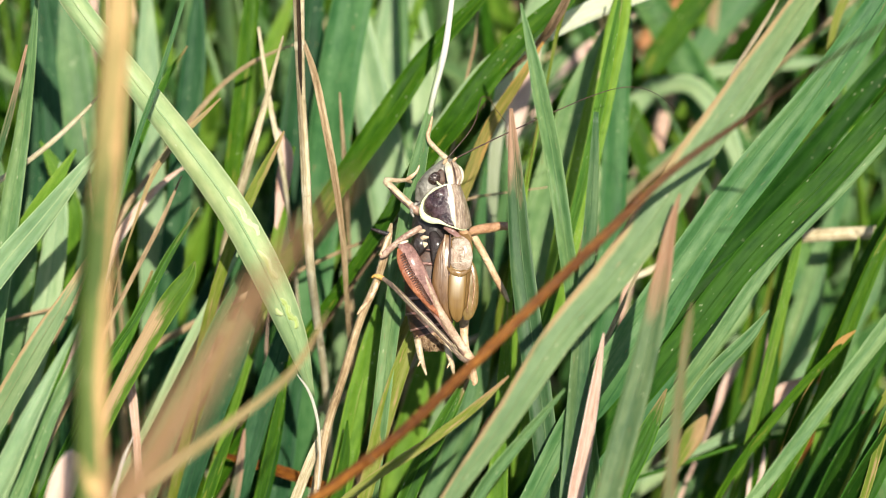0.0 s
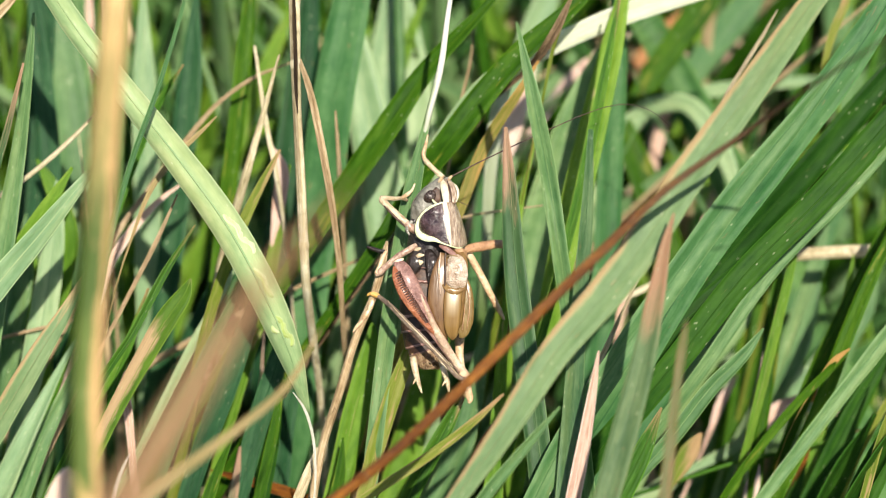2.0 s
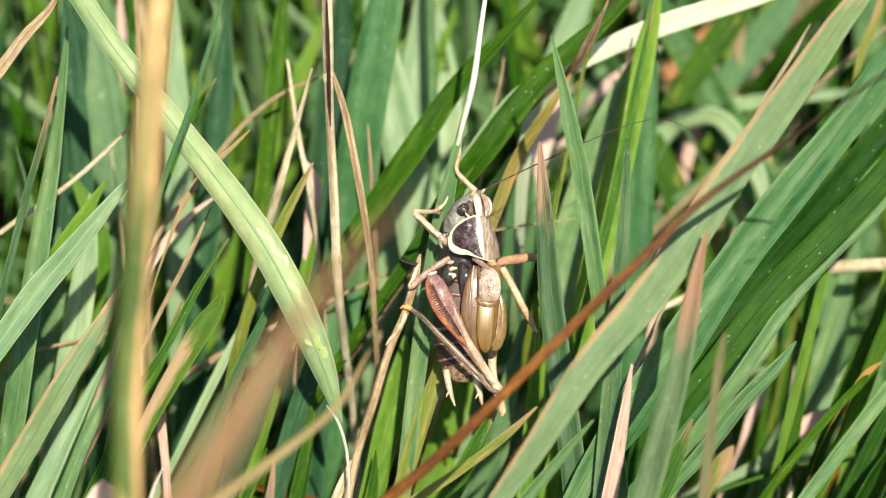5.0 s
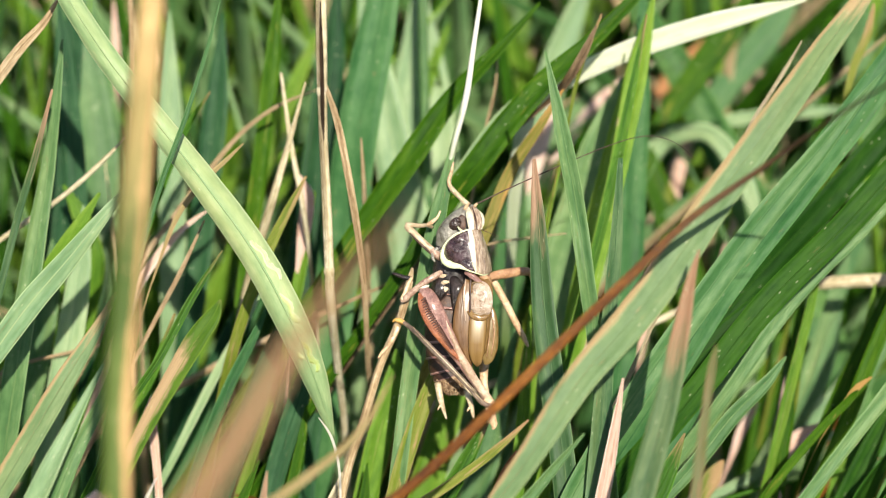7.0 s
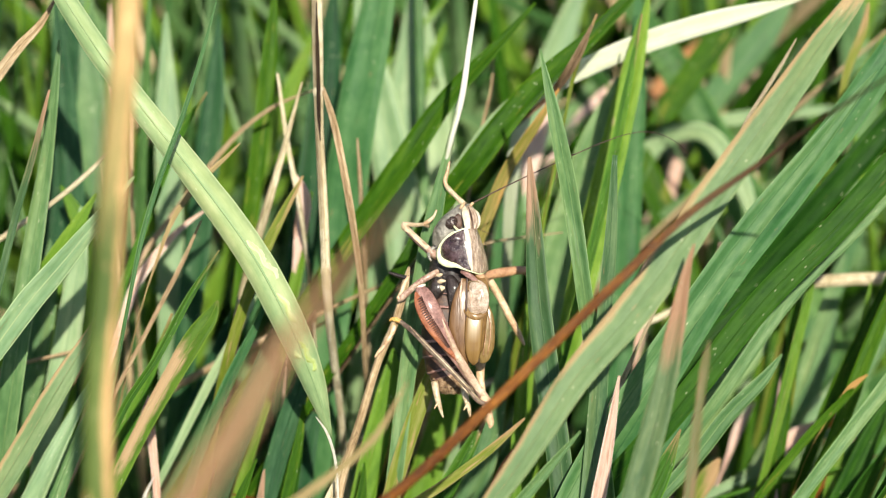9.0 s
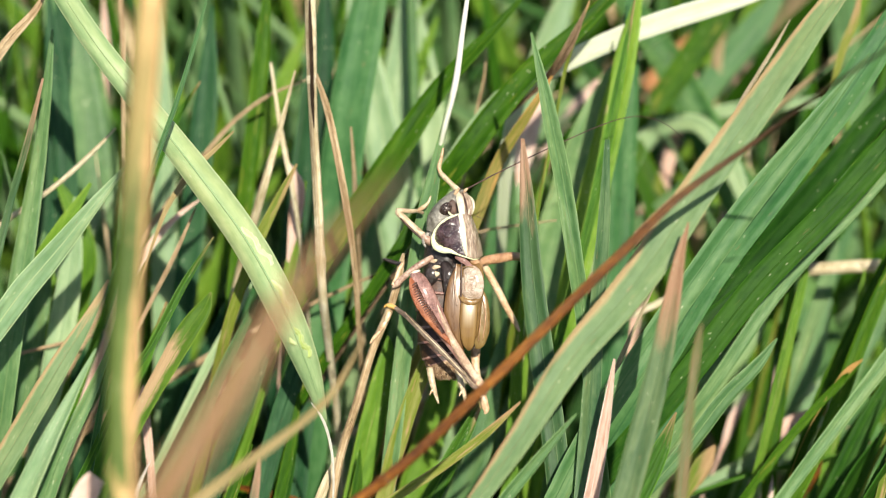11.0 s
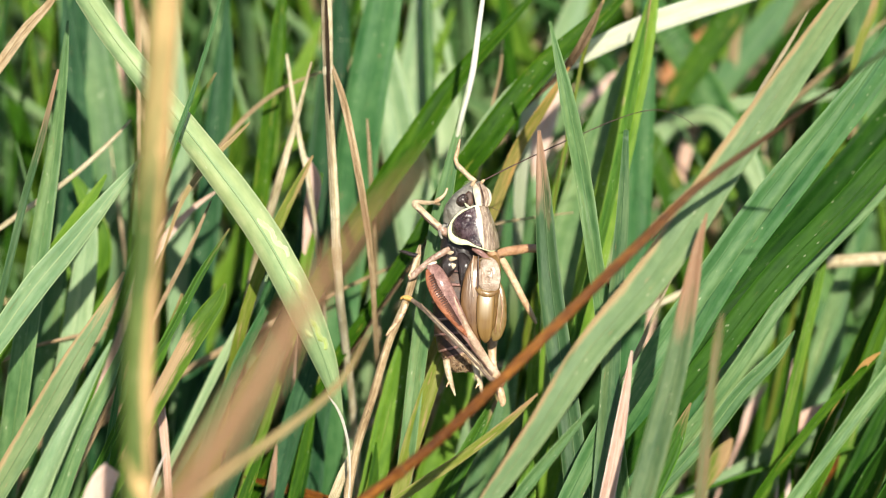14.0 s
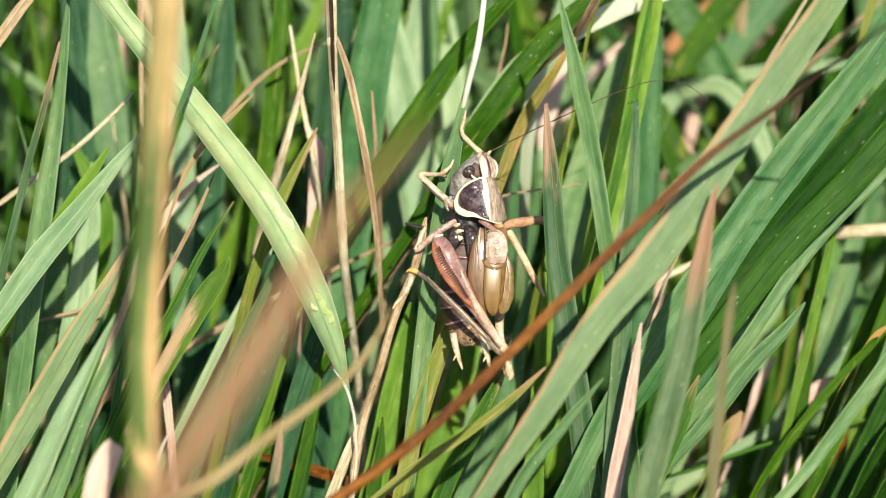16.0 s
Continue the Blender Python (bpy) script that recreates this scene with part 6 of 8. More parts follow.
blade('pale glaucous blade tip in the thicket', PALE_LEAF, [(20.3, 50.2, -4.0, 0.87), (21.7, 49.4, 27.9, 1.00), (24.0, 48.7, 55.2, 1.11), (26.6, 48.1, 78.0, 1.20), (28.9, 47.6, 96.2, 1.28), (30.9, 47.2, 109.9, 1.40), (31.8, 49.2, 113.5, 2.56), (32.6, 50.9, 116.5, 2.22), (33.2, 52.2, 119.1, 0.29)])
blade('pale glaucous grass blade in full sun', BLUE, [(6.5, 24.7, -4.0, 1.05), (9.7, 23.9, 31.4, 1.21), (15.1, 23.2, 61.7, 1.34), (20.9, 22.6, 87.0, 1.45), (26.3, 22.1, 107.2, 1.55), (30.8, 21.7, 122.4, 1.61), (34.1, 25.0, 128.3, 2.47), (35.8, 27.7, 133.2, 2.04), (37.3, 30.3, 137.9, 1.18), (38.1, 31.6, 140.3, 0.22)])
blade('pale glaucous grass blade in full sun', PALE_LEAF, [(-48.8, 9.5, -4.0, 1.06), (-47.2, 8.6, 34.1, 1.22), (-44.6, 7.9, 66.7, 1.35), (-41.7, 7.3, 93.9, 1.47), (-39.0, 6.8, 115.7, 1.56), (-36.8, 6.5, 132.0, 1.63), (-35.1, 10.1, 138.7, 2.34), (-34.0, 13.1, 144.0, 2.34), (-33.4, 15.8, 148.9, 1.63), (-33.3, 17.6, 152.3, 0.20)])
blade('pale glaucous grass blade in full sun', BLUE, [(-48.7, 15.2, -4.0, 1.01), (-47.5, 14.4, 34.1, 1.16), (-45.3, 13.7, 66.8, 1.29), (-42.9, 13.1, 94.0, 1.40), (-40.7, 12.6, 115.8, 1.49), (-38.9, 12.2, 132.1, 1.55), (-37.5, 16.0, 138.9, 2.07), (-36.8, 18.7, 143.8, 1.86), (-36.6, 20.6, 147.2, 0.21)])
blade('broad brown dry leaf leaning across the grass', TAN, [(-67.0, 10.2, -4.0, 0.45), (-63.7, 9.3, 43.4, 0.52), (-58.2, 8.6, 84.0, 0.58), (-52.2, 8.0, 117.8, 0.63), (-46.6, 7.5, 144.9, 0.67), (-42.0, 7.2, 165.2, 0.68), (-39.0, 9.0, 169.4, 1.02), (-37.1, 9.7, 171.8, 0.92), (-35.1, 10.3, 173.9, 0.63), (-33.8, 10.9, 176.0, 0.19)])
blade('salmon-pink dry leaf strip', PINK, [(-36.1, 46.5, -4.0, 0.28), (-35.7, 45.7, 37.1, 0.32), (-35.1, 44.9, 72.2, 0.35), (-34.4, 44.3, 101.6, 0.38), (-33.7, 43.9, 125.1, 0.41), (-33.2, 43.5, 142.7, 0.44), (-32.8, 47.0, 149.0, 0.72), (-33.0, 49.9, 154.3, 0.72), (-33.2, 51.5, 157.2, 0.17)])
blade('green grass blade with a browned tip', YELLOW, [(-40.5, 7.6, -4.0, 0.64), (-37.5, 6.8, 38.9, 0.74), (-32.5, 6.1, 75.8, 0.82), (-27.1, 5.5, 106.4, 0.89), (-22.0, 5.0, 131.0, 0.95), (-17.9, 4.6, 149.4, 0.99), (-16.2, 6.8, 153.3, 0.99), (-14.9, 8.2, 155.8, 0.84), (-13.7, 9.3, 157.8, 0.59), (-12.8, 10.1, 159.3, 0.15)])
blade('curled dead pinkish grass leaf', PINK, [(-22.8, 18.9, -4.0, 0.27), (-21.7, 18.1, 38.3, 0.31), (-19.7, 17.4, 74.6, 0.34), (-17.5, 16.8, 104.8, 0.37), (-15.5, 16.3, 129.0, 0.39), (-13.9, 15.9, 147.1, 0.41), (-13.3, 17.8, 150.4, 1.28), (-13.1, 19.1, 152.9, 1.02), (-14.1, 20.1, 154.6, 0.20)])
blade('pale torn edge of a bleached leaf', PALE_LEAF, [(-25.7, 20.2, -4.0, 0.33), (-22.5, 19.4, 40.1, 0.38), (-17.0, 18.7, 77.9, 0.42), (-11.0, 18.1, 109.5, 0.46), (-5.4, 17.6, 134.7, 0.49), (-0.7, 17.2, 153.6, 0.51), (2.2, 19.4, 157.6, 0.86), (5.0, 21.0, 160.5, 0.96), (7.8, 22.1, 162.5, 0.56), (9.1, 22.5, 163.2, 0.15)])
blade('dark lush green grass blade far back', LUSH, [(-7.0, 52.2, -4.0, 0.88), (-3.7, 51.3, 36.1, 1.01), (1.8, 50.6, 70.4, 1.12), (7.8, 50.0, 99.0, 1.22), (13.4, 49.5, 121.9, 1.30), (18.0, 49.2, 139.1, 1.35), (22.0, 52.4, 145.0, 2.25), (25.1, 54.6, 148.9, 2.59), (27.9, 56.5, 152.4, 2.48), (30.5, 58.6, 156.1, 0.34)])
blade('broad green grass blade far back', JADE, [(-1.8, 61.1, -4.0, 0.90), (1.5, 60.2, 34.8, 1.04), (7.0, 59.5, 68.0, 1.15), (13.0, 58.9, 95.7, 1.25), (18.6, 58.4, 117.9, 1.33), (23.2, 58.1, 134.5, 1.39), (28.2, 62.5, 142.6, 2.66), (32.8, 65.3, 147.7, 2.90), (36.0, 67.4, 151.5, 0.46)])
blade('saturated green blade leaning out', LUSH, [(12.4, 10.8, -4.0, 0.70), (15.1, 10.0, 33.8, 0.81), (19.6, 9.3, 66.2, 0.90), (24.4, 8.7, 93.3, 0.97), (29.0, 8.2, 114.9, 1.04), (32.7, 7.8, 131.1, 1.08), (34.9, 10.1, 136.1, 1.42), (37.0, 11.8, 140.2, 1.52), (39.6, 14.0, 145.1, 1.37), (41.2, 15.4, 148.5, 0.98), (42.4, 16.3, 151.1, 0.15)], fold=0.3, roll=-10)
blade('dark thin blade with a yellowed tip', LUSH, [(1.6, 1.2, -4.0, 0.40), (4.8, 0.3, 34.1, 0.47), (10.3, -0.4, 66.7, 0.51), (16.3, -1.0, 93.9, 0.56), (21.9, -1.5, 115.7, 0.60), (26.6, -1.8, 132.0, 0.62), (28.9, -0.7, 135.0, 0.76), (32.4, 1.0, 139.0, 0.76), (34.7, 1.8, 141.4, 0.62), (35.6, 1.9, 142.5, 0.38), (35.8, 1.7, 142.9, 0.07)], fold=0.5)
blade('yellowed tip beside a green blade', OCHRE_LEAF, [(8.8, 4.4, -4.0, 0.09), (12.0, 3.5, 36.4, 0.11), (17.6, 2.8, 71.0, 0.12), (23.6, 2.2, 99.8, 0.13), (29.2, 1.7, 122.9, 0.14), (33.8, 1.4, 140.2, 0.14), (34.7, 2.0, 141.3, 0.48), (35.9, 2.7, 142.6, 0.57), (37.1, 3.1, 143.4, 0.12)])
blade('small yellow grass blade far back', YELLOW, [(18.7, 30.3, -4.0, 0.27), (21.0, 29.4, 41.5, 0.31), (24.8, 28.7, 80.6, 0.35), (29.0, 28.1, 113.1, 0.38), (33.0, 27.6, 139.1, 0.40), (36.2, 27.3, 158.7, 0.42), (37.1, 28.9, 161.7, 0.78), (38.2, 30.2, 164.0, 0.78), (38.8, 31.5, 166.5, 0.21)])
blade('rust-red dead leaf low in the thicket', RUSSET, [(-20.3, -9.4, -4.0, 0.31), (-17.2, -10.3, 36.2, 0.36), (-12.0, -11.0, 70.6, 0.40), (-6.3, -11.6, 99.3, 0.43), (-1.0, -12.1, 122.2, 0.46), (3.3, -12.4, 139.4, 0.48), (4.3, -11.3, 141.5, 0.77), (5.1, -10.6, 142.8, 0.67), (5.5, -10.2, 143.7, 0.14)])
blade('pale dry stalk standing in the grass', TAN, [(-28.1, 23.3, -4.0, 0.23), (-28.2, 22.5, 40.1, 0.27), (-28.4, 21.8, 77.8, 0.30), (-28.6, 21.2, 109.3, 0.32), (-28.8, 20.7, 134.5, 0.35), (-28.9, 20.3, 153.3, 0.36), (-29.0, 23.5, 159.2, 0.41), (-29.1, 26.2, 164.2, 0.46), (-29.4, 28.4, 168.3, 0.41), (-29.6, 29.9, 171.0, 0.15)])
blade('olive-brown drying blade behind a broad leaf', DRYING, [(-50.3, 5.8, -4.0, 0.15), (-47.1, 5.0, 40.4, 0.17), (-41.6, 4.3, 78.5, 0.20), (-35.6, 3.7, 110.3, 0.21), (-30.0, 3.2, 135.7, 0.23), (-25.3, 2.8, 154.7, 0.23), (-23.7, 4.7, 158.2, 0.44), (-21.5, 6.1, 160.8, 0.47), (-19.5, 7.0, 162.5, 0.35), (-18.1, 7.7, 163.7, 0.12)])
blade('dark green blade among the stems', SPRUCE, [(-38.4, -1.0, -4.0, 0.97), (-36.2, -1.9, 33.4, 1.12), (-32.6, -2.6, 65.4, 1.24), (-28.5, -3.2, 92.1, 1.35), (-24.8, -3.7, 113.4, 1.44), (-21.7, -4.0, 129.4, 1.50), (-19.5, -0.7, 135.6, 1.90), (-17.3, 2.1, 140.9, 2.00), (-15.6, 4.5, 145.3, 1.50), (-14.3, 6.3, 148.6, 0.25)])
blade('dark green blade among the stems', SPRUCE, [(-29.8, 0.3, -4.0, 0.98), (-28.1, -0.6, 33.5, 1.13), (-25.2, -1.3, 65.6, 1.25), (-22.1, -1.9, 92.3, 1.35), (-19.2, -2.4, 113.8, 1.44), (-16.8, -2.7, 129.8, 1.50), (-14.8, 1.1, 136.9, 1.90), (-13.1, 3.7, 141.7, 1.70), (-12.1, 5.6, 145.3, 0.30)])
blade('pale sunlit blade deep in the thicket', PALE_LEAF, [(6.3, 28.2, -4.0, 0.51), (9.6, 27.4, 31.6, 0.58), (15.1, 26.7, 62.2, 0.65), (21.1, 26.1, 87.6, 0.70), (26.7, 25.6, 108.0, 0.75), (31.3, 25.2, 123.3, 0.78), (32.9, 26.1, 124.9, 1.35), (34.9, 26.8, 126.3, 1.45), (36.5, 27.3, 127.2, 0.21)])
blade('pale sunlit blade deep in the thicket', PALE_LEAF, [(11.2, 33.7, -4.0, 0.51), (13.7, 32.8, 32.1, 0.59), (17.9, 32.1, 63.0, 0.65), (22.4, 31.5, 88.8, 0.71), (26.6, 31.0, 109.4, 0.76), (30.1, 30.7, 124.9, 0.79), (30.9, 31.7, 126.7, 1.47), (31.3, 32.4, 128.1, 1.16), (31.4, 33.0, 129.3, 0.16)])
blade('shrivelled pinkish leaf scrap in the thicket', PINK, [(17.3, 31.7, -4.0, 0.20), (19.3, 30.8, 32.3, 0.24), (22.6, 30.1, 63.3, 0.26), (26.2, 29.5, 89.2, 0.28), (29.6, 29.0, 109.9, 0.30), (32.4, 28.7, 125.5, 0.31), (32.8, 29.3, 126.6, 0.78), (33.1, 29.8, 127.5, 0.73), (33.3, 30.2, 128.3, 0.16)])
blade('pale sunlit blade deep in the thicket', BLUE, [(8.6, 26.9, -4.0, 0.67), (11.9, 26.1, 32.7, 0.77), (17.4, 25.3, 64.2, 0.85), (23.4, 24.7, 90.4, 0.93), (29.0, 24.3, 111.4, 0.99), (33.6, 23.9, 127.1, 1.03), (35.1, 25.1, 129.4, 1.65), (36.1, 26.6, 132.1, 1.55), (36.9, 27.8, 134.4, 0.93), (37.4, 28.7, 136.0, 0.15)])
blade('pale sunlit blade deep in the thicket', BLUE, [(14.0, 29.3, -4.0, 0.67), (17.2, 28.5, 32.8, 0.78), (22.8, 27.8, 64.4, 0.86), (28.8, 27.2, 90.7, 0.93), (34.4, 26.7, 111.7, 0.99), (39.0, 26.3, 127.5, 1.04), (40.5, 27.8, 130.3, 1.81), (42.1, 29.2, 132.8, 1.55), (43.1, 30.3, 134.8, 0.21)])

CRICKET = pose(0.00079, -0.00162, 0.15255, 60.789, -0.180, -0.153)

# ---- the bush-cricket ----
def chitin(name, dark, mid, light, scale=900, rough=0.34, coat=0.25, streak=(1, 1, 1), sheer=0.0, use_uv=False, relief=0.6):
    """Insect cuticle: mottled, finely pitted, with a thin wax gloss; sheer: how much light a wing lets through."""
    n = Nodes(name)
    tex = n.add("ShaderNodeUVMap", uv_map="uv").outputs[0] if use_uv else n.add("ShaderNodeTexCoord").outputs["Object"]
    big = n.noise(n.stretch(tex, streak), scale, 4.0, 0.6)
    fine = n.noise(n.stretch(tex, streak), scale * 5, 3.0, 0.6)
    tone = n.math("ADD", n.math("MULTIPLY", big, 0.65), n.math("MULTIPLY", fine, 0.35))
    col = n.ramp(tone, [(0.34, dark), (0.66, light), (0.5, mid)])
    n.wire(col, n.bsdf.inputs["Base Color"])
    n.wire(n.span(fine, 0.3, 0.7, rough - 0.08, rough + 0.12), n.bsdf.inputs["Roughness"])
    n.bsdf.inputs["Coat Weight"].default_value, n.bsdf.inputs["Coat Roughness"].default_value = coat, 0.2
    normal = n.bump(n.math("ADD", fine, n.math("MULTIPLY", big, 1.2)), relief, 0.00025)
    if sheer:
        thin = n.add("ShaderNodeBsdfTranslucent")
        n.wire(col, thin.inputs["Color"])
        n.wire(normal, thin.inputs["Normal"])
        both = n.add("ShaderNodeMixShader")
        both.inputs[0].default_value = sheer
        n.wire(n.bsdf.outputs[0], both.inputs[1])
        n.wire(thin.outputs[0], both.inputs[2])
        n.wire(both.outputs[0], n.out.inputs["Surface"])
    return n.mat


PLUM = chitin("plum_cuticle", (0.012, 0.006, 0.007), (0.035, 0.015, 0.017), (0.10, 0.055, 0.06), 700, 0.26, 0.5)
BLACK = chitin("black_cuticle", (0.005, 0.003, 0.003), (0.013, 0.007, 0.006), (0.038, 0.021, 0.018), 1500, 0.34, 0.25)
DISC = chitin("tan_streaked_cuticle", (0.10, 0.055, 0.035), (0.36, 0.25, 0.175), (0.74, 0.62, 0.49), 1.0, 0.34, 0.35, (15, 1300, 1), use_uv=True)
GREY = chitin("grey_brown_cuticle", (0.075, 0.065, 0.05), (0.18, 0.165, 0.135), (0.36, 0.335, 0.28), 620, 0.34, 0.35)
CREAMY = chitin("cream_cuticle", (0.50, 0.53, 0.27), (0.66, 0.69, 0.40), (0.80, 0.81, 0.56), 900, 0.32, 0.3)
IVORY = chitin("ivory_cuticle", (0.48, 0.40, 0.27), (0.68, 0.60, 0.45), (0.82, 0.76, 0.61), 900, 0.36, 0.2)
PALE = chitin("pale_cuticle", (0.24, 0.16, 0.09), (0.47, 0.36, 0.23), (0.69, 0.57, 0.40), 800, 0.36, 0.25)
MAUVE = chitin("mauve_brown_cuticle", (0.13, 0.055, 0.045), (0.26, 0.13, 0.108), (0.46, 0.28, 0.235), 1300, 0.36, 0.3)
RUST = chitin("rust_orange_cuticle", (0.15, 0.04, 0.017), (0.27, 0.082, 0.032), (0.40, 0.15, 0.065), 900, 0.42, 0.2)
TIBIA = chitin("grey_tibia_cuticle", (0.085, 0.055, 0.042), (0.17, 0.115, 0.085), (0.33, 0.25, 0.19), 900, 0.34, 0.35)
BEIGE = chitin("beige_leg_cuticle", (0.34, 0.19, 0.10), (0.55, 0.36, 0.21), (0.74, 0.56, 0.38), 800, 0.36, 0.3)
COPPER = chitin("copper_leg_cuticle", (0.22, 0.10, 0.05), (0.38, 0.20, 0.10), (0.55, 0.34, 0.19), 900, 0.36, 0.3)
ROSY = chitin("rosy_leg_cuticle", (0.20, 0.115, 0.075), (0.41, 0.275, 0.185), (0.62, 0.48, 0.35), 800, 0.36, 0.25)
TAWNY = chitin("tawny_leg_cuticle", (0.13, 0.065, 0.045), (0.29, 0.175, 0.125), (0.54, 0.40, 0.30), 800, 0.3, 0.35)
OCHRE = chitin("ochre_foot_cuticle", (0.34, 0.16, 0.03), (0.50, 0.27, 0.06), (0.66, 0.40, 0.12), 900, 0.36, 0.3)
FUZZ = chitin("hairy_tan_cuticle", (0.09, 0.045, 0.02), (0.27, 0.165, 0.085), (0.54, 0.40, 0.25), 2600, 0.6, 0.0, relief=0.25)
BELLY = chitin("dark_brown_cuticle", (0.016, 0.006, 0.003), (0.045, 0.018, 0.010), (0.12, 0.06, 0.034), 1300, 0.5, 0.0, relief=0.25)
AMBER = chitin("amber_wing", (0.15, 0.075, 0.024), (0.29, 0.165, 0.058), (0.46, 0.30, 0.125), 700, 0.22, 0.6, (1, 0.25, 1), sheer=0.35, relief=0.3)
HONEY = chitin("honey_wing", (0.15, 0.088, 0.025), (0.27, 0.17, 0.055), (0.40, 0.275, 0.105), 700, 0.26, 0.5, (1, 0.25, 1), sheer=0.45, relief=0.3)
MEMBRANE = chitin("pale_wing_membrane", (0.46, 0.30, 0.20), (0.72, 0.55, 0.42), (0.94, 0.84, 0.72), 1700, 0.15, 0.9, sheer=0.2, relief=1.0)
WINGDARK = chitin("brown_wing_edge", (0.075, 0.034, 0.014), (0.17, 0.088, 0.036), (0.33, 0.195, 0.09), 500, 0.26, 0.45, (1, 0.15, 1), sheer=0.2, relief=0.2)
RUNG = chitin("rust_dark_cuticle", (0.03, 0.010, 0.006), (0.06, 0.02, 0.011), (0.11, 0.04, 0.022), 900, 0.45, 0.1)
EYE = chitin("dark_eye", (0.012, 0.007, 0.005), (0.028, 0.015, 0.011), (0.07, 0.04, 0.03), 1100, 0.24, 0.35)


def wing_field(name):
    """Translucent wing pane, cream where it is widest and amber towards its rims and tip."""
    n = Nodes(name)
    uv, run = n.add("ShaderNodeSeparateXYZ"), n.add("ShaderNodeSeparateXYZ")
    tex = n.add("ShaderNodeUVMap", uv_map="uv").outputs[0]
    n.wire(tex, uv.inputs[0])
    n.wire(n.add("ShaderNodeUVMap", uv_map="run").outputs[0], run.inputs[0])
    grain = n.noise(n.stretch(tex, (9, 130, 1)), 1.0, 4.0)
    rim = n.span(n.math("ABSOLUTE", n.math("SUBTRACT", uv.outputs[0], 0.25)), 0.03, 0.15, 1.0, 0.0)
    along = n.span(n.math("ADD", run.outputs[0], n.math("MULTIPLY", grain, 0.10)), 0.28, 0.66, 1.0, 0.0)
    pale = n.math("MULTIPLY", rim, along)
    col = n.mix(pale, n.ramp(grain, [(0.3, (0.22, 0.12, 0.038)), (0.7, (0.38, 0.235, 0.085))]), n.ramp(grain, [(0.3, (0.66, 0.51, 0.32)), (0.7, (0.88, 0.78, 0.58))]))
    n.wire(col, n.bsdf.inputs["Base Color"])
    n.bsdf.inputs["Roughness"].default_value = 0.24
    n.bsdf.inputs["Coat Weight"].default_value, n.bsdf.inputs["Coat Roughness"].default_value = 0.5, 0.15
    n.bump(grain, 0.15, 0.0002)
    thin = n.add("ShaderNodeBsdfTranslucent")
    n.wire(col, thin.inputs["Color"])
    both = n.add("ShaderNodeMixShader")
    both.inputs[0].default_value = 0.35
    n.wire(n.bsdf.outputs[0], both.inputs[1])
    n.wire(thin.outputs[0], both.inputs[2])
    n.wire(both.outputs[0], n.out.inputs["Surface"])
    return n.mat


PANE = wing_field("cream_to_amber_wing")
TOWARD = (0, 0, 1)
cricket = tagged(new("bush_cricket"), "brown bush-cricket with a cream-edged collar clinging to a straw", "cricket")
cricket.matrix_world = CRICKET


def limb(name, material, rows, flat=0.8, parent=None, label="", sides=14, steps=6):
    """A tapering tube of the cricket: rows of x, y, z, width in millimetres, in the cricket's own space."""
    bm = fresh()
    tube(bm, spline(rows, steps) * MM, sides, flat, TOWARD)
    return part(name, bm, material, parent or cricket, label)


def shell(name, material, sections, first, last_at, parent=None, label="", thick=0.12):
    """A curved plate through cross-sections, from one share of their width to another, with thickness."""
    bm = fresh()
    uv = bm.loops.layers.uv["uv"]
    across = [spline(s, 8) for s in sections]
    lengthwise = np.array([spline([a[k] for a in across], 8) for k in range(len(across[0]))])
    lo, hi = int(first * (len(lengthwise) - 1)), int(last_at * (len(lengthwise) - 1))
    grid = lengthwise[lo:hi + 1] * MM
    front = [[bm.verts.new(q) for q in row] for row in grid]
    for i in range(len(front) - 1):
        for j in range(len(front[0]) - 1):
            f = bm.faces.new((front[i][j], front[i + 1][j], front[i + 1][j + 1], front[i][j + 1]))
            f.smooth = True
            for loop, (a, b) in zip(f.loops, ((i, j), (i + 1, j), (i + 1, j + 1), (i, j + 1))):
                loop[uv].uv = (a / len(front), b / len(front[0]) * 0.004)
    bmesh.ops.recalc_face_normals(bm, faces=bm.faces[:])
    bmesh.ops.solidify(bm, geom=bm.faces[:], thickness=thick * MM)
    for f in bm.faces:
        f.smooth = True
    return part(name, bm, material, parent or cricket, label)


# abdomen, ring by ring
axis = spline([(-0.86, 2.40, -0.60, 3.17), (-1.06, 0.00, -0.50, 3.84), (-1.06, -2.88, -0.40, 4.03), (-0.77, -5.28, -0.30, 3.55), (-0.52, -6.20, -0.25, 2.85), (-0.42, -6.80, -0.15, 2.05), (-0.38, -7.05, -0.10, 0.70)], 12)
edges = np.linspace(0, len(axis) - 1, 13).astype(int)
abdomen = limb("abdomen", BELLY, [tuple(r * np.array([1, 1, 1, 0.94])) for r in axis[::4]] , 0.85, label="dark brown segmented abdomen")
for a, b in zip(edges, edges[1:]):
    rows = axis[a:b + 1].copy()
    rows[:, 3] *= np.linspace(0.965, 1.04, len(rows))
    ring = limb("segment", FUZZ if a > 40 else BELLY, rows, 0.86, abdomen, sides=24, steps=2)
    hem = axis[max(b - 1, 0):b + 1].copy()
    hem[:, 3] *= np.linspace(1.03, 1.05, len(hem))
    limb("hem", MAUVE, hem, 0.86, ring, "reddish-brown hem", sides=24, steps=2)
rng = random.Random(5)
bm = fresh()
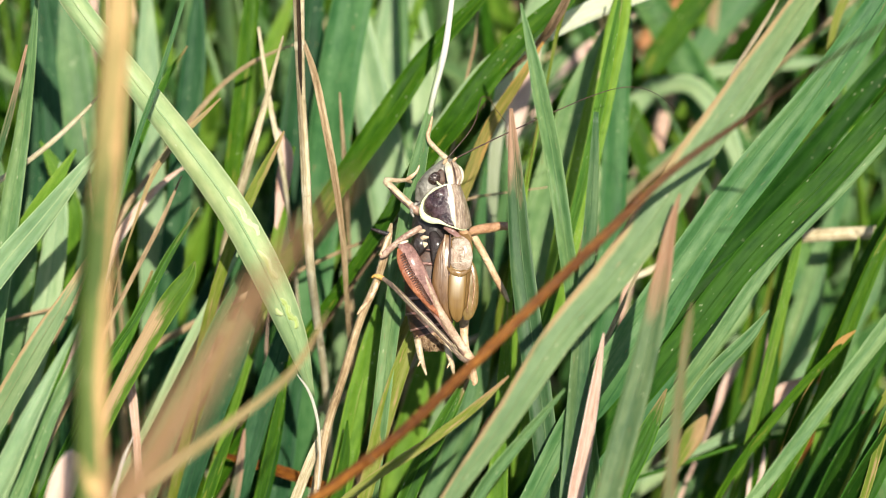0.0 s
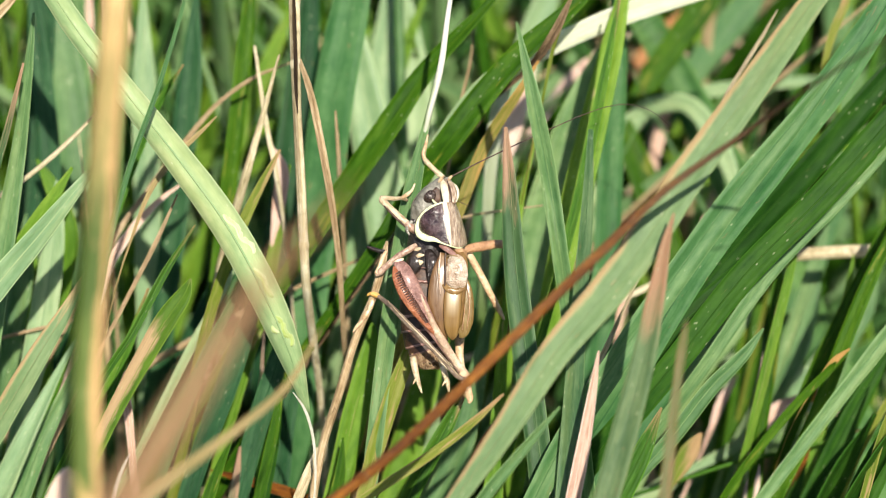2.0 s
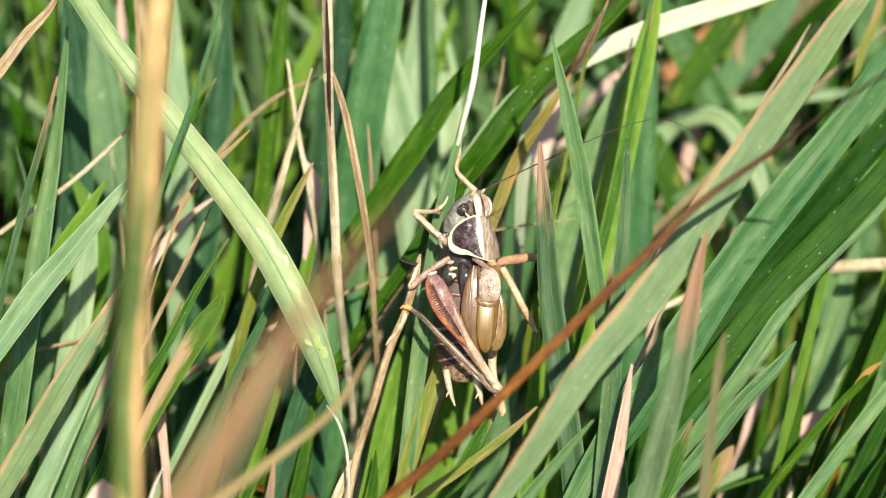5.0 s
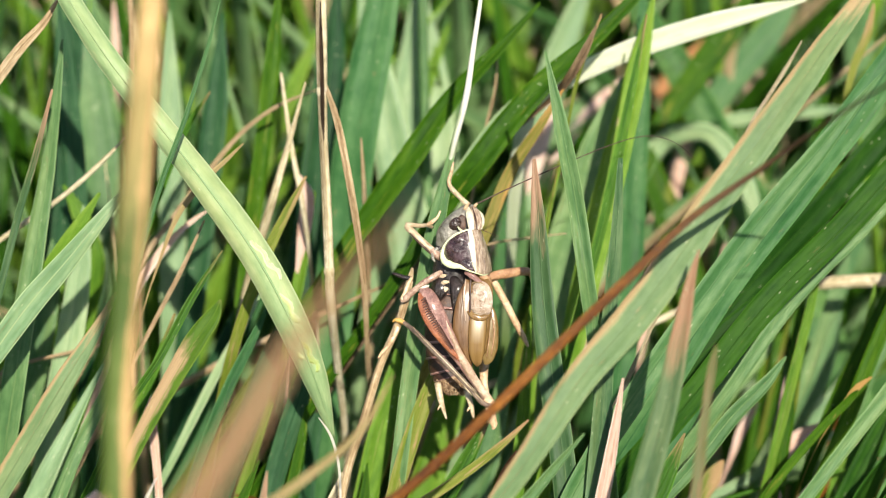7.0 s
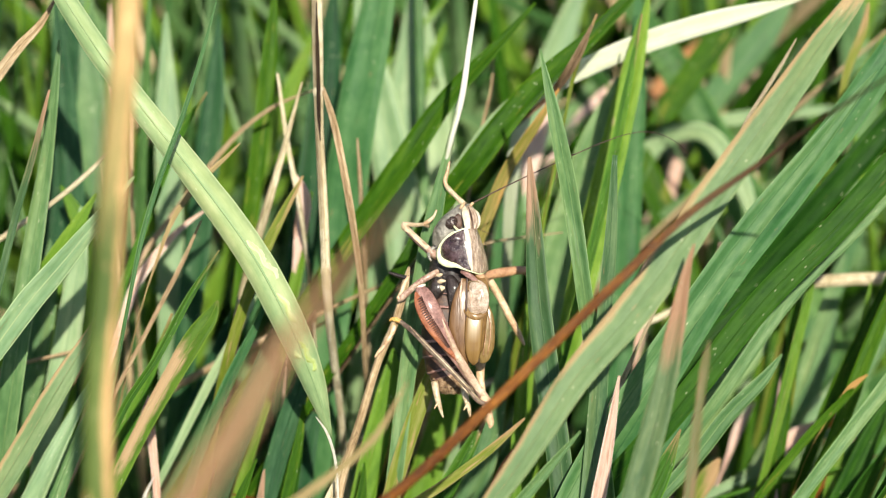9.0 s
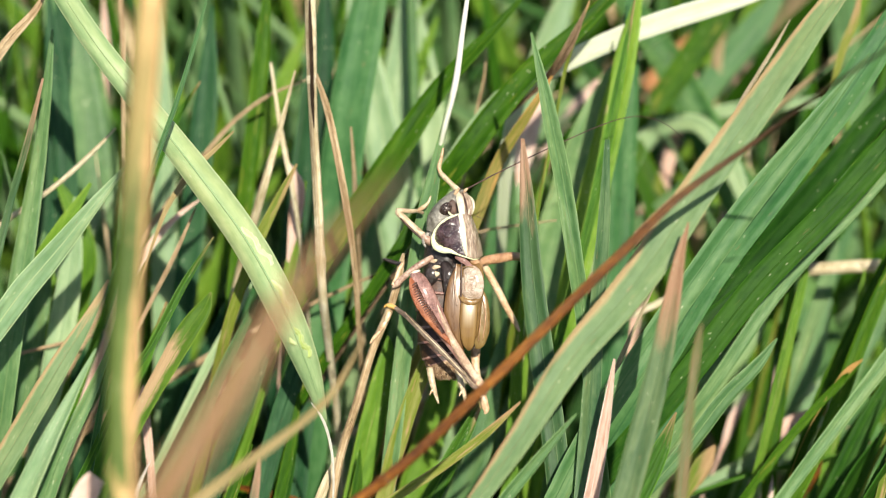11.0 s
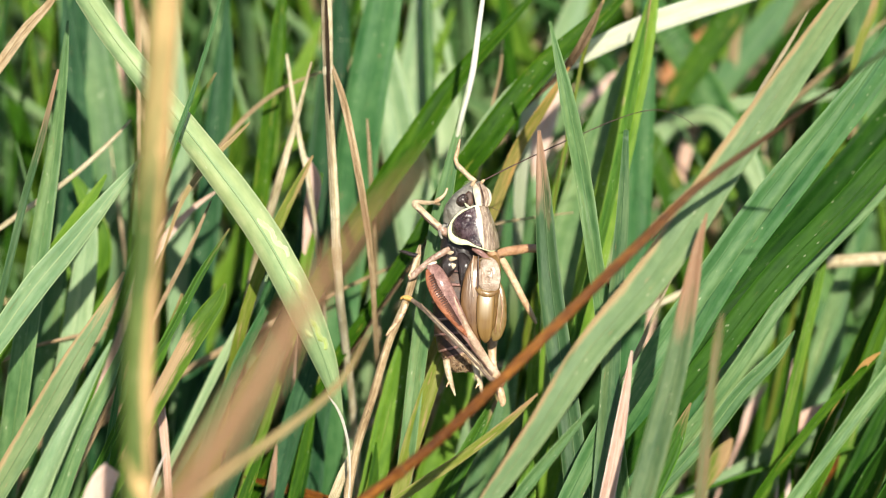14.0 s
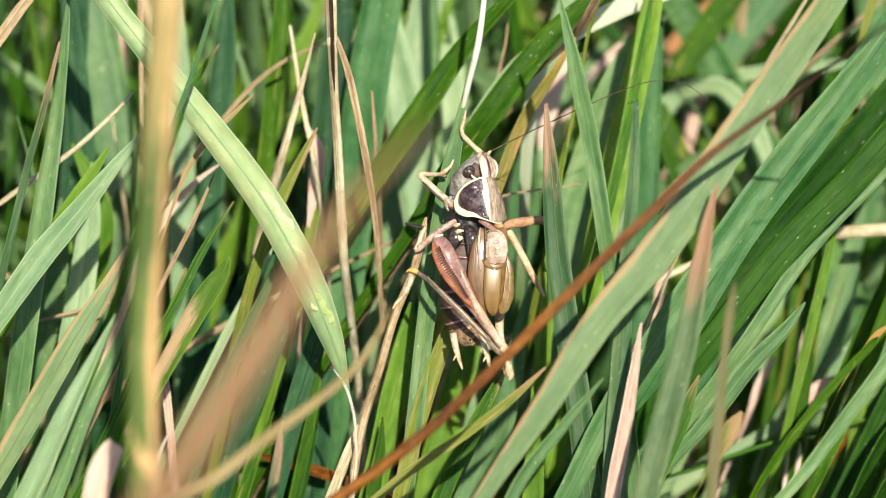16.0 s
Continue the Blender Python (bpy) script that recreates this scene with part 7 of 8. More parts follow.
for k in range(760):
    t = rng.uniform(0.6, 0.98)
    c = axis[int(t * (len(axis) - 1))]
    a = rng.uniform(-0.2, 3.3)
    r = c[3] / 2
    p = Vector((c[0] + r * math.cos(a), c[1], c[2] + 0.86 * r * math.sin(a)))
    out = Vector((math.cos(a), rng.uniform(-2.2, -0.3), math.sin(a))).normalized() * rng.uniform(0.12, 0.2 + 0.25 * t * t)
    tube(bm, np.array([(*p, 0.012), (*(p + out * 0.6), 0.010), (*(p + out + Vector((0, -0.06, 0))), 0.01)]) * MM, 4, 1.0, (0.3, 0.2, 1))
part("hairs", bm, FUZZ, abdomen, "pale bristles at the abdomen's end")
for rows in ([(-1.97, -6.24, 1.00, 0.62), (-1.78, -7.30, 1.20, 0.58), (-1.54, -8.26, 1.30, 0.43), (-1.20, -9.31, 1.30, 0.14)],
             [(0.48, -6.34, 1.20, 0.67), (0.67, -7.44, 1.30, 0.53), (0.96, -8.40, 1.30, 0.43), (1.10, -9.22, 1.30, 0.19)]):
    rows = [(x, y, z, 0.98 * w) for x, y, z, w in rows]
    cercus = limb("cercus", PALE, rows, 0.9, label="pale pointed tail feeler with a side tooth")
    x, y, z, w = rows[2]
    limb("tooth", BEIGE, [(x, y + 0.25, z, 0.28), (x - 0.28, y - 0.02, z + 0.1, 0.2), (x - 0.42, y - 0.3, z + 0.15, 0.06)], 0.9, cercus)

# thorax
thorax = limb("thorax", BLACK, [(-0.24, 6.24, -0.50, 2.88), (-0.48, 4.56, -0.50, 3.55), (-0.58, 3.12, -0.40, 3.84), (-0.67, 1.44, -0.40, 3.65), (-0.77, 0.24, -0.50, 2.88)], 0.8,
              label="shiny black thorax with cream spots", sides=20)
for rows in ([(-1.82, 2.21, 1.20, 0.14), (-1.44, 2.35, 1.42, 0.38), (-1.01, 2.40, 1.50, 0.14)], [(-1.87, 1.54, 1.00, 0.19), (-1.54, 1.73, 1.30, 0.62), (-1.10, 1.82, 1.40, 0.19)],
             [(-1.92, 2.78, 0.90, 0.14), (-1.58, 2.88, 1.10, 0.34), (-1.30, 2.98, 1.20, 0.14)]):
    limb("spot", PALE, rows, 0.25, thorax, "cream spot")
for rows in ([(-2.16, 2.98, 0.40, 0.77), (-1.68, 2.50, 1.00, 1.06), (-1.82, 1.44, 1.20, 1.15), (-2.02, 0.86, 1.00, 0.48)],
             [(-0.77, 2.88, 1.00, 0.58), (-0.38, 2.02, 1.50, 1.06), (-0.38, 0.72, 1.50, 0.86), (-0.48, -0.48, 1.20, 0.29)]):
    limb("side_plate", BLACK, rows, 0.36, thorax)

# collar: dark side lobe, streaked back plate, pale keel and cream rim
collar_sections = [
    [(-1.10, 6.05, 1.50), (-0.77, 6.34, 2.00), (-0.05, 6.62, 2.35), (0.67, 6.86, 2.40), (1.25, 6.91, 2.00), (1.63, 6.82, 1.00), (1.68, 6.67, -0.60)],
    [(-1.58, 5.18, 1.20), (-1.25, 5.42, 2.05), (-0.34, 5.66, 2.50), (0.86, 5.76, 2.65), (1.58, 5.76, 2.20), (2.06, 5.66, 1.10), (2.06, 5.52, -0.70)],
    [(-1.63, 4.42, 1.10), (-1.15, 4.51, 2.00), (-0.14, 4.51, 2.60), (1.01, 4.51, 2.75), (1.78, 4.46, 2.30), (2.40, 4.46, 1.10), (2.40, 4.32, -0.70)],
    [(-1.10, 3.79, 1.20), (-0.62, 3.65, 2.00), (0.24, 3.46, 2.60), (1.15, 3.22, 2.80), (1.87, 3.02, 2.25), (2.59, 3.31, 1.00), (2.59, 3.50, -0.70)]]
collar = shell("pronotum", DISC, collar_sections, 0.48, 1.0, label="tan streaked back plate of the collar")
shell("side_lobe", PLUM, collar_sections, 0.0, 0.5, collar, "plum-black glossy side lobe")
limb("keel", IVORY, [(0.66, 6.91, 2.40, 0.36), (0.86, 6.00, 2.62, 0.44), (0.98, 4.90, 2.76, 0.42), (1.10, 3.84, 2.82, 0.30), (1.25, 3.26, 2.80, 0.14)], 0.3, collar, "white keel line")
limb("rim", CREAMY, [(0.58, 6.86, 2.42, 0.10), (0.05, 6.67, 2.45, 0.14), (-0.58, 6.38, 2.25, 0.20), (-1.10, 5.90, 1.90, 0.26), (-1.49, 5.28, 1.60, 0.33), (-1.58, 4.66, 1.50, 0.50), (-1.34, 4.08, 1.80, 0.60),
                     (-0.77, 3.84, 2.10, 0.62), (-0.14, 3.70, 2.50, 0.38), (0.48, 3.41, 2.72, 0.16), (1.20, 3.17, 2.85, 0.11), (1.87, 2.98, 2.30, 0.10), (2.54, 3.31, 1.10, 0.09)], 0.4, collar,
     "cream-yellow rim of the collar", steps=10)
for x, slope, w in ((0.98, 0.16, 0.13), (1.28, 0.36, 0.11), (1.58, 0.5, 0.10)):
    limb("streak", TIBIA, [(x, 6.7, 2.12 - 0.4 * (x - 0.98), w * 0.5), (x + 0.4 * slope, 5.2, 2.34 - 0.45 * (x - 0.98), w), (x + slope, 3.4, 2.42 - 0.42 * (x - 0.98), w * 0.5)], 0.3, collar, "brown streak", sides=8)
for rows in ([(-0.53, 5.76, 2.42, 0.38), (-0.19, 5.95, 2.50, 0.58), (0.19, 5.90, 2.55, 0.29)], [(-1.01, 4.99, 2.15, 0.29), (-0.62, 5.14, 2.42, 0.58), (-0.10, 4.99, 2.58, 0.38), (0.29, 5.18, 2.65, 0.14)]):
    limb("dimple", PLUM, rows, 0.35, collar)
# head with eye, face and palps
head = limb("head", GREY, [(1.15, 8.88, 0.20, 0.48), (0.86, 8.54, 0.30, 1.54), (0.38, 7.92, 0.35, 2.11), (-0.24, 7.20, 0.35, 2.50), (-0.86, 6.53, 0.30, 2.45), (-1.54, 5.86, 0.15, 1.82), (-2.02, 5.42, 0.10, 0.58)], 0.78,
            label="grey-brown head with a pale crown stripe", sides=28, steps=8)
limb("crown", IVORY, [(0.46, 8.80, 0.80, 0.30), (0.62, 8.26, 1.42, 0.58), (0.76, 7.58, 1.92, 0.62), (0.84, 6.82, 2.38, 0.46)], 0.36, head, "white crown stripe")
limb("crown_side", DISC, [(0.82, 8.78, 0.80, 0.38), (1.10, 8.30, 1.25, 0.82), (1.30, 7.54, 1.55, 0.96), (1.39, 6.72, 1.85, 0.48)], 0.6, head, "tan streaked side of the crown")
limb("crown_line", BELLY, [(0.91, 8.74, 1.15, 0.07), (1.10, 8.16, 1.62, 0.14), (1.25, 7.49, 1.95, 0.14), (1.34, 6.82, 2.15, 0.07)], 0.5, head, "dark brown crown line", sides=8)
limb("temple", BELLY, [(0.26, 8.40, 0.86, 0.14), (0.14, 8.02, 1.12, 0.56), (0.00, 7.55, 1.24, 0.86), (-0.04, 7.10, 1.36, 0.80), (0.02, 6.72, 1.62, 0.30)], 0.22, head, "dark brown temple", sides=24)
limb("face_edge", BELLY, [(-0.48, 8.16, 0.20, 0.10), (-0.96, 7.58, 0.40, 0.24), (-1.54, 6.82, 0.50, 0.29), (-1.97, 6.05, 0.40, 0.19)], 0.5, head, "dark face edge")
limb("brow", IVORY, [(1.34, 8.54, 0.30, 0.19), (1.68, 8.06, 0.20, 0.43), (1.78, 7.49, 0.20, 0.38), (1.68, 6.91, 0.10, 0.14)], 0.8, head)
eye = limb("eye", EYE, [(-0.10, 7.90, 0.95, 0.19), (-0.28, 7.66, 1.25, 0.74), (-0.52, 7.36, 1.38, 0.96), (-0.78, 7.06, 1.25, 0.78), (-0.98, 6.84, 0.95, 0.19)], 0.48, head, "dark brown glossy eye", sides=20)
limb("cheek_stripe", CREAMY, [(-0.34, 7.10, 1.75, 0.10), (-0.14, 6.86, 1.95, 0.19), (0.14, 6.67, 2.20, 0.14)], 0.5, head, "cream mark under the eye")
limb("mouth", BLACK, [(-1.54, 5.66, 0.20, 0.48), (-1.92, 5.18, 0.20, 0.77), (-2.11, 4.70, 0.20, 0.58), (-2.11, 4.32, 0.20, 0.24)], 0.8, head)
for rows in ([(-2.02, 5.28, 0.90, 0.34), (-2.40, 4.90, 1.00, 0.34), (-2.45, 4.46, 1.00, 0.29), (-2.26, 4.08, 1.00, 0.14)], [(-1.87, 5.09, 0.60, 0.29), (-1.63, 4.42, 0.70, 0.29), (-1.68, 3.84, 0.70, 0.14)]):
    limb("palp", GREY, rows, 0.9, head)
limb("antenna_base", BEIGE, [(0.19, 8.59, 1.00, 0.19), (0.38, 8.83, 1.20, 0.29), (0.58, 9.07, 1.35, 0.19)], 0.9, head)
limb("antenna_base", BEIGE, [(1.01, 8.74, 0.90, 0.19), (1.15, 8.93, 1.05, 0.29), (1.34, 9.12, 1.15, 0.19)], 0.9, head)

# wings
left_wing = limb("forewing", WINGDARK, [(0.64, 2.57, 1.90, 0.48), (0.40, 1.32, 2.15, 1.24), (0.20, -0.21, 2.25, 1.63), (0.15, -1.88, 2.20, 1.72), (0.34, -3.46, 2.00, 1.44), (0.72, -4.52, 1.70, 0.57), (0.86, -4.81, 1.50, 0.14)], 0.25,
                 label="brown glossy folded forewing edge", sides=20)
limb("vein", BELLY, [(0.82, 2.78, 2.45, 0.10), (0.77, 1.44, 2.60, 0.14), (0.72, -0.48, 2.50, 0.14), (0.67, -2.88, 2.20, 0.07)], 0.5, left_wing)
limb("vein", ROSY, [(0.38, 2.64, 2.40, 0.07), (0.24, 1.20, 2.62, 0.24), (0.29, -0.10, 2.58, 0.14), (0.38, -0.96, 2.50, 0.06)], 0.4, left_wing)
right_wing = limb("forewing", AMBER, [(1.44, 3.07, 1.60, 0.86), (1.63, 2.21, 1.90, 1.82), (1.63, 0.72, 2.10, 2.11), (1.34, -0.96, 2.15, 2.30), (1.15, -2.64, 2.00, 2.30), (1.15, -3.74, 1.80, 1.82), (1.25, -4.42, 1.50, 0.38)], 0.3,
                  label="amber translucent forewing with a swollen sounding pane", sides=24)
limb("sounding_pane", MEMBRANE, [(1.10, 2.21, 2.20, 0.48), (1.49, 1.87, 2.45, 1.54), (1.73, 1.20, 2.60, 1.82), (1.73, 0.43, 2.60, 1.82), (1.58, -0.19, 2.50, 1.44), (1.49, -0.48, 2.30, 0.38)], 0.25, right_wing, "swollen crumpled glossy pane", sides=24)
for rows in ([(1.25, 1.54, 2.60, 0.14), (1.63, 1.39, 2.82, 0.34), (2.11, 1.44, 2.72, 0.14)], [(1.34, 0.96, 2.70, 0.14), (1.73, 0.86, 2.86, 0.29), (2.21, 0.67, 2.72, 0.10)],
             [(1.82, 1.82, 2.60, 0.10), (1.92, 1.15, 2.84, 0.29), (1.78, 0.48, 2.82, 0.29), (1.54, 0.00, 2.66, 0.10)], [(1.25, 0.38, 2.68, 0.10), (1.68, 0.19, 2.78, 0.29), (2.16, 0.19, 2.62, 0.10)]):
    limb("crumple", MEMBRANE, rows, 0.5, right_wing, sides=10)
limb("crease", ROSY, [(0.96, 1.73, 2.55, 0.10), (1.15, 1.15, 2.78, 0.19), (1.10, 0.48, 2.75, 0.14), (1.25, -0.05, 2.70, 0.07)], 0.4, right_wing, "shining crease")
limb("crease", ROSY, [(1.63, 1.92, 2.60, 0.10), (1.97, 1.63, 2.72, 0.19), (2.30, 1.10, 2.60, 0.10)], 0.4, right_wing, "shining crease")
limb("pale_field", PANE, [(1.50, 0.27, 2.20, 1.15), (1.45, -0.59, 2.40, 1.48), (1.39, -1.64, 2.50, 1.53), (1.34, -2.84, 2.44, 1.43), (1.34, -3.94, 2.25, 1.15), (1.39, -4.56, 2.00, 0.67), (1.39, -4.81, 1.80, 0.14)], 0.24, right_wing, "pale cream wing field")
limb("vein", TAN, [(0.77, 2.21, 2.30, 0.10), (1.25, 2.40, 2.50, 0.14), (1.92, 2.21, 2.50, 0.14), (2.40, 1.63, 2.10, 0.10)], 0.5, right_wing)
limb("band", AMBER, [(0.54, -0.11, 2.40, 0.19), (1.01, -0.49, 2.66, 0.48), (1.68, -0.69, 2.68, 0.53), (2.26, -0.40, 2.50, 0.38), (2.60, 0.07, 2.00, 0.14)], 0.35, right_wing, "amber band below the sounding pane")
for rows in ([(0.82, -0.82, 2.60, 0.06), (0.72, -2.16, 2.55, 0.09), (0.91, -3.84, 2.00, 0.06)], 
             [(2.11, -0.38, 2.20, 0.06), (2.26, -1.68, 2.15, 0.08), (1.92, -3.60, 1.80, 0.06)]):
    limb("vein", AMBER, [(x, y, z - 0.03, 0.7 * w) for x, y, z, w in rows], 0.5, right_wing, sides=8)
under_wing = limb("forewing_tip", HONEY, [(2.30, 0.72, 1.00, 0.38), (2.54, -0.48, 1.10, 0.96), (2.54, -2.16, 1.10, 1.34), (2.35, -3.60, 1.00, 1.34), (2.16, -4.42, 0.90, 0.67), (2.02, -4.61, 0.80, 0.19)], 0.25,
                  label="honey-coloured wing tip beneath", sides=20)
for rows in ([(2.54, 0.00, 1.40, 0.07), (2.83, -1.92, 1.35, 0.10), (2.59, -3.84, 1.20, 0.07)], [(2.35, -0.48, 1.40, 0.06), (2.40, -2.16, 1.40, 0.08), (2.21, -3.94, 1.25, 0.06)]):
    limb("vein", COPPER, rows, 0.5, under_wing, sides=8)
limb("wing_hinge", MAUVE, [(0.29, 3.22, 2.20, 0.29), (0.77, 2.98, 2.50, 0.48), (1.34, 2.59, 2.50, 0.43), (1.82, 2.21, 2.40, 0.19)], 0.5, label="reddish wing hinge")
limb("wing_hinge", COPPER, [(1.54, 2.98, 2.10, 0.29), (2.02, 2.78, 1.90, 0.58), (2.40, 2.40, 1.40, 0.48), (2.54, 1.92, 0.90, 0.19)], 0.5, label="copper wing hinge")

# the near hind leg
hind = limb("hind_leg", MAUVE, [(-3.31, 1.92, 2.60, 0.62), (-3.02, 1.39, 2.80, 1.30), (-2.59, 0.38, 3.00, 1.78), (-1.92, -1.06, 3.00, 1.78), (-1.01, -2.69, 2.90, 1.39), (-0.10, -4.18, 2.70, 0.91),
                                (0.82, -5.52, 2.50, 0.77), (1.68, -6.72, 2.30, 0.72), (2.40, -7.68, 2.20, 0.72), (2.74, -8.21, 2.20, 0.29)], 0.5, label="thick mauve-brown hind thigh with a dark ladder pattern", sides=20)
limb("outer_face", RUST, [(-3.55, 1.44, 2.90, 0.24), (-3.36, 0.72, 3.30, 0.72), (-2.88, -0.58, 3.60, 0.86), (-2.11, -1.82, 3.60, 0.82), (-1.30, -2.88, 3.40, 0.62), (-0.48, -3.84, 3.10, 0.38), (0.00, -4.42, 2.90, 0.14)], 0.4, hind, "rust-orange outer face")
rungs = spline([(-3.41, 1.01, 3.55, 0.58), (-2.88, -0.38, 3.95, 0.72), (-2.06, -1.68, 3.95, 0.72), (-1.34, -2.69, 3.70, 0.53), (-0.77, -3.41, 3.45, 0.34)], 7)
for k in range(1, len(rungs) - 1):
    x, y, z, w = rungs[k]
    limb("rung", RUNG, [(x - 0.14 * w, y - 0.05 * w, z - 0.05, 0.05), (x + 0.14 * w, y + 0.14 * w, z - 0.04, 0.13), (x + 0.50 * w, y + 0.33 * w, z - 0.16, 0.19)], 0.45, hind, sides=8, steps=3)
# The thin upper stretch is a highlight painted along the thigh's edge.
limb("thigh_end", ROSY, [(-1.54, -0.38, 3.25, 0.10), (-0.96, -1.82, 3.25, 0.29), (-0.48, -2.88, 3.15, 0.43), (0.00, -3.94, 2.95, 0.62), (0.58, -4.94, 2.80, 0.72), (1.25, -6.00, 2.60, 0.67), (1.87, -6.86, 2.45, 0.67), (2.45, -7.63, 2.35, 0.67)], 0.55, hind, "copper-beige tapering thigh end, drawn upwards as a painted highlight")
limb("hip", IVORY, [(-3.65, 1.63, 2.30, 0.14), (-3.36, 1.82, 2.70, 0.29), (-2.98, 1.97, 2.75, 0.29), (-2.74, 2.06, 2.60, 0.14)], 0.7, hind, "pale hip joint")
limb("knee", BEIGE, [(2.11, -7.49, 2.30, 0.67), (2.50, -7.87, 2.40, 0.86), (2.69, -8.26, 2.30, 0.67), (2.78, -8.54, 2.20, 0.24)], 0.8, hind)
shin = limb("shin", TIBIA, [(2.59, -8.16, 2.60, 0.43), (2.02, -7.97, 2.90, 0.43), (0.72, -6.53, 3.60, 0.43), (-0.96, -4.80, 4.00, 0.48), (-2.64, -3.12, 3.40, 0.48), (-3.84, -1.92, 2.20, 0.43), (-4.70, -1.25, 1.00, 0.38), (-5.18, -0.91, 0.40, 0.34)], 0.8,
            hind, "thin grey-brown shin")
limb("shin_ridge", PALE, [(1.92, -7.78, 3.20, 0.07), (0.58, -6.34, 3.92, 0.10), (-1.06, -4.61, 4.32, 0.10), (-2.74, -2.93, 3.72, 0.10), (-3.84, -1.78, 2.50, 0.07)], 0.5, shin, "pale ridge with spines")
for k in range(0, 9, 2):
    x, y, z = -3.84 + 0.624 * k, -1.82 - 0.634 * k, 2.7 + 0.16 * k
    limb("spine", PALE, [(x, y, z, 0.07), (x - 0.1, y + 0.19, z + 0.2, 0.05), (x - 0.19, y + 0.38, z + 0.3, 0.015)], 1.0, shin, sides=5, steps=2)
limb("foot", OCHRE, [(-4.61, -1.34, 0.90, 0.29), (-4.99, -1.06, 0.70, 0.43), (-5.38, -0.91, 0.60, 0.43), (-5.66, -0.91, 0.50, 0.29), (-5.86, -1.06, 0.40, 0.14)], 0.8, hind, "orange foot")
for rows in ([(-5.38, -1.44, 0.80, 0.29), (-5.57, -2.02, 0.80, 0.43), (-5.76, -2.40, 0.70, 0.24)], [(-5.71, -2.30, 0.70, 0.29), (-6.00, -2.74, 0.70, 0.43), (-6.24, -3.07, 0.60, 0.24)], [(-6.14, -3.07, 0.60, 0.24), (-6.58, -3.50, 0.60, 0.34), (-7.10, -4.18, 0.50, 0.14)]):
    limb("toe", BEIGE, rows, 0.8, hind)

# the other legs
leg = limb("hind_leg", BEIGE, [(1.82, 0.00, -2.20, 1.73), (2.11, -2.40, -2.40, 1.54), (2.02, -4.32, -2.30, 0.96), (2.02, -6.24, -2.10, 0.67), (2.40, -8.16, -1.90, 0.62), (2.74, -9.31, -1.80, 0.72), (2.88, -10.08, -1.80, 0.43), (2.78, -10.27, -1.80, 0.19)], 0.6,
           label="pale far hind leg")
leg = limb("front_leg", PALE, [(-1.82, 4.42, 0.60, 0.48), (-2.16, 4.75, 0.70, 0.62), (-2.78, 5.28, 0.80, 0.67), (-3.60, 6.05, 0.70, 0.62), (-4.32, 6.77, 0.50, 0.58), (-4.66, 7.15, 0.40, 0.53), (-4.75, 7.34, 0.40, 0.24)], 0.9,
           label="pale bent front leg")
limb("stripe", BELLY, [(-2.50, 4.75, 1.00, 0.10), (-3.07, 5.23, 1.12, 0.19), (-3.84, 5.95, 1.00, 0.19), (-4.42, 6.58, 0.80, 0.10)], 0.6, leg, "dark brown stripe", sides=8)
limb("thigh_base", TAWNY, [(-1.73, 4.32, 0.60, 0.43), (-2.11, 4.70, 0.85, 0.72), (-2.45, 4.99, 0.85, 0.67), (-2.78, 5.28, 0.80, 0.43)], 0.9, leg, "reddish-brown base of the thigh")
limb("shin", PALE, [(-4.75, 7.20, 0.50, 0.53), (-4.32, 7.25, 0.40, 0.43), (-3.65, 7.20, 0.00, 0.38), (-2.98, 7.25, -0.80, 0.34), (-2.50, 7.10, -1.60, 0.29)], 0.9, leg)
limb("foot", BEIGE, [(-2.98, 7.25, -0.70, 0.29), (-2.54, 7.54, -1.30, 0.38), (-2.11, 7.92, -1.60, 0.24), (-1.82, 8.54, -1.70, 0.14)], 0.9, leg)
leg = limb("front_leg", PALE, [(0.91, 8.16, -0.90, 0.48), (0.58, 8.93, -1.00, 0.53), (0.00, 9.55, -1.20, 0.43), (-0.58, 10.13, -1.50, 0.43), (-0.96, 10.56, -1.80, 0.38), (-1.10, 10.75, -1.90, 0.14)], 0.9, label="pale front leg reaching up to a stalk")
limb("foot", BEIGE, [(-0.96, 10.51, -1.80, 0.34), (-1.10, 11.04, -1.90, 0.34), (-0.91, 11.81, -1.80, 0.29), (-0.72, 12.72, -1.60, 0.14)], 0.9, leg)
leg = limb("middle_leg", TAWNY, [(-1.68, 3.26, 0.80, 0.45), (-2.26, 2.88, 1.00, 0.56), (-3.26, 2.26, 1.10, 0.56), (-4.22, 1.44, 1.00, 0.52), (-4.94, 0.82, 0.90, 0.49), (-5.14, 0.67, 0.90, 0.20)], 0.85, label="pale brown middle leg gripping a straw")
limb("shin", BEIGE, [(-5.04, 0.77, 0.90, 0.53), (-4.85, 1.34, 0.80, 0.38), (-4.51, 2.21, 0.60, 0.38), (-4.22, 2.74, 0.40, 0.34)], 0.9, leg)
limb("foot", BLACK, [(-4.22, 2.69, 0.40, 0.29), (-4.80, 2.74, 0.30, 0.38), (-5.38, 2.93, 0.20, 0.34), (-5.95, 3.12, 0.10, 0.14)], 0.9, leg)
leg = limb("middle_leg", COPPER, [(2.21, 2.78, -1.20, 0.58), (3.12, 3.02, -1.80, 0.82), (4.32, 3.22, -2.40, 0.82), (5.42, 3.36, -3.00, 0.72), (6.00, 3.26, -3.30, 0.58), (6.19, 3.07, -3.30, 0.24)], 0.85, label="rust-brown far middle leg")
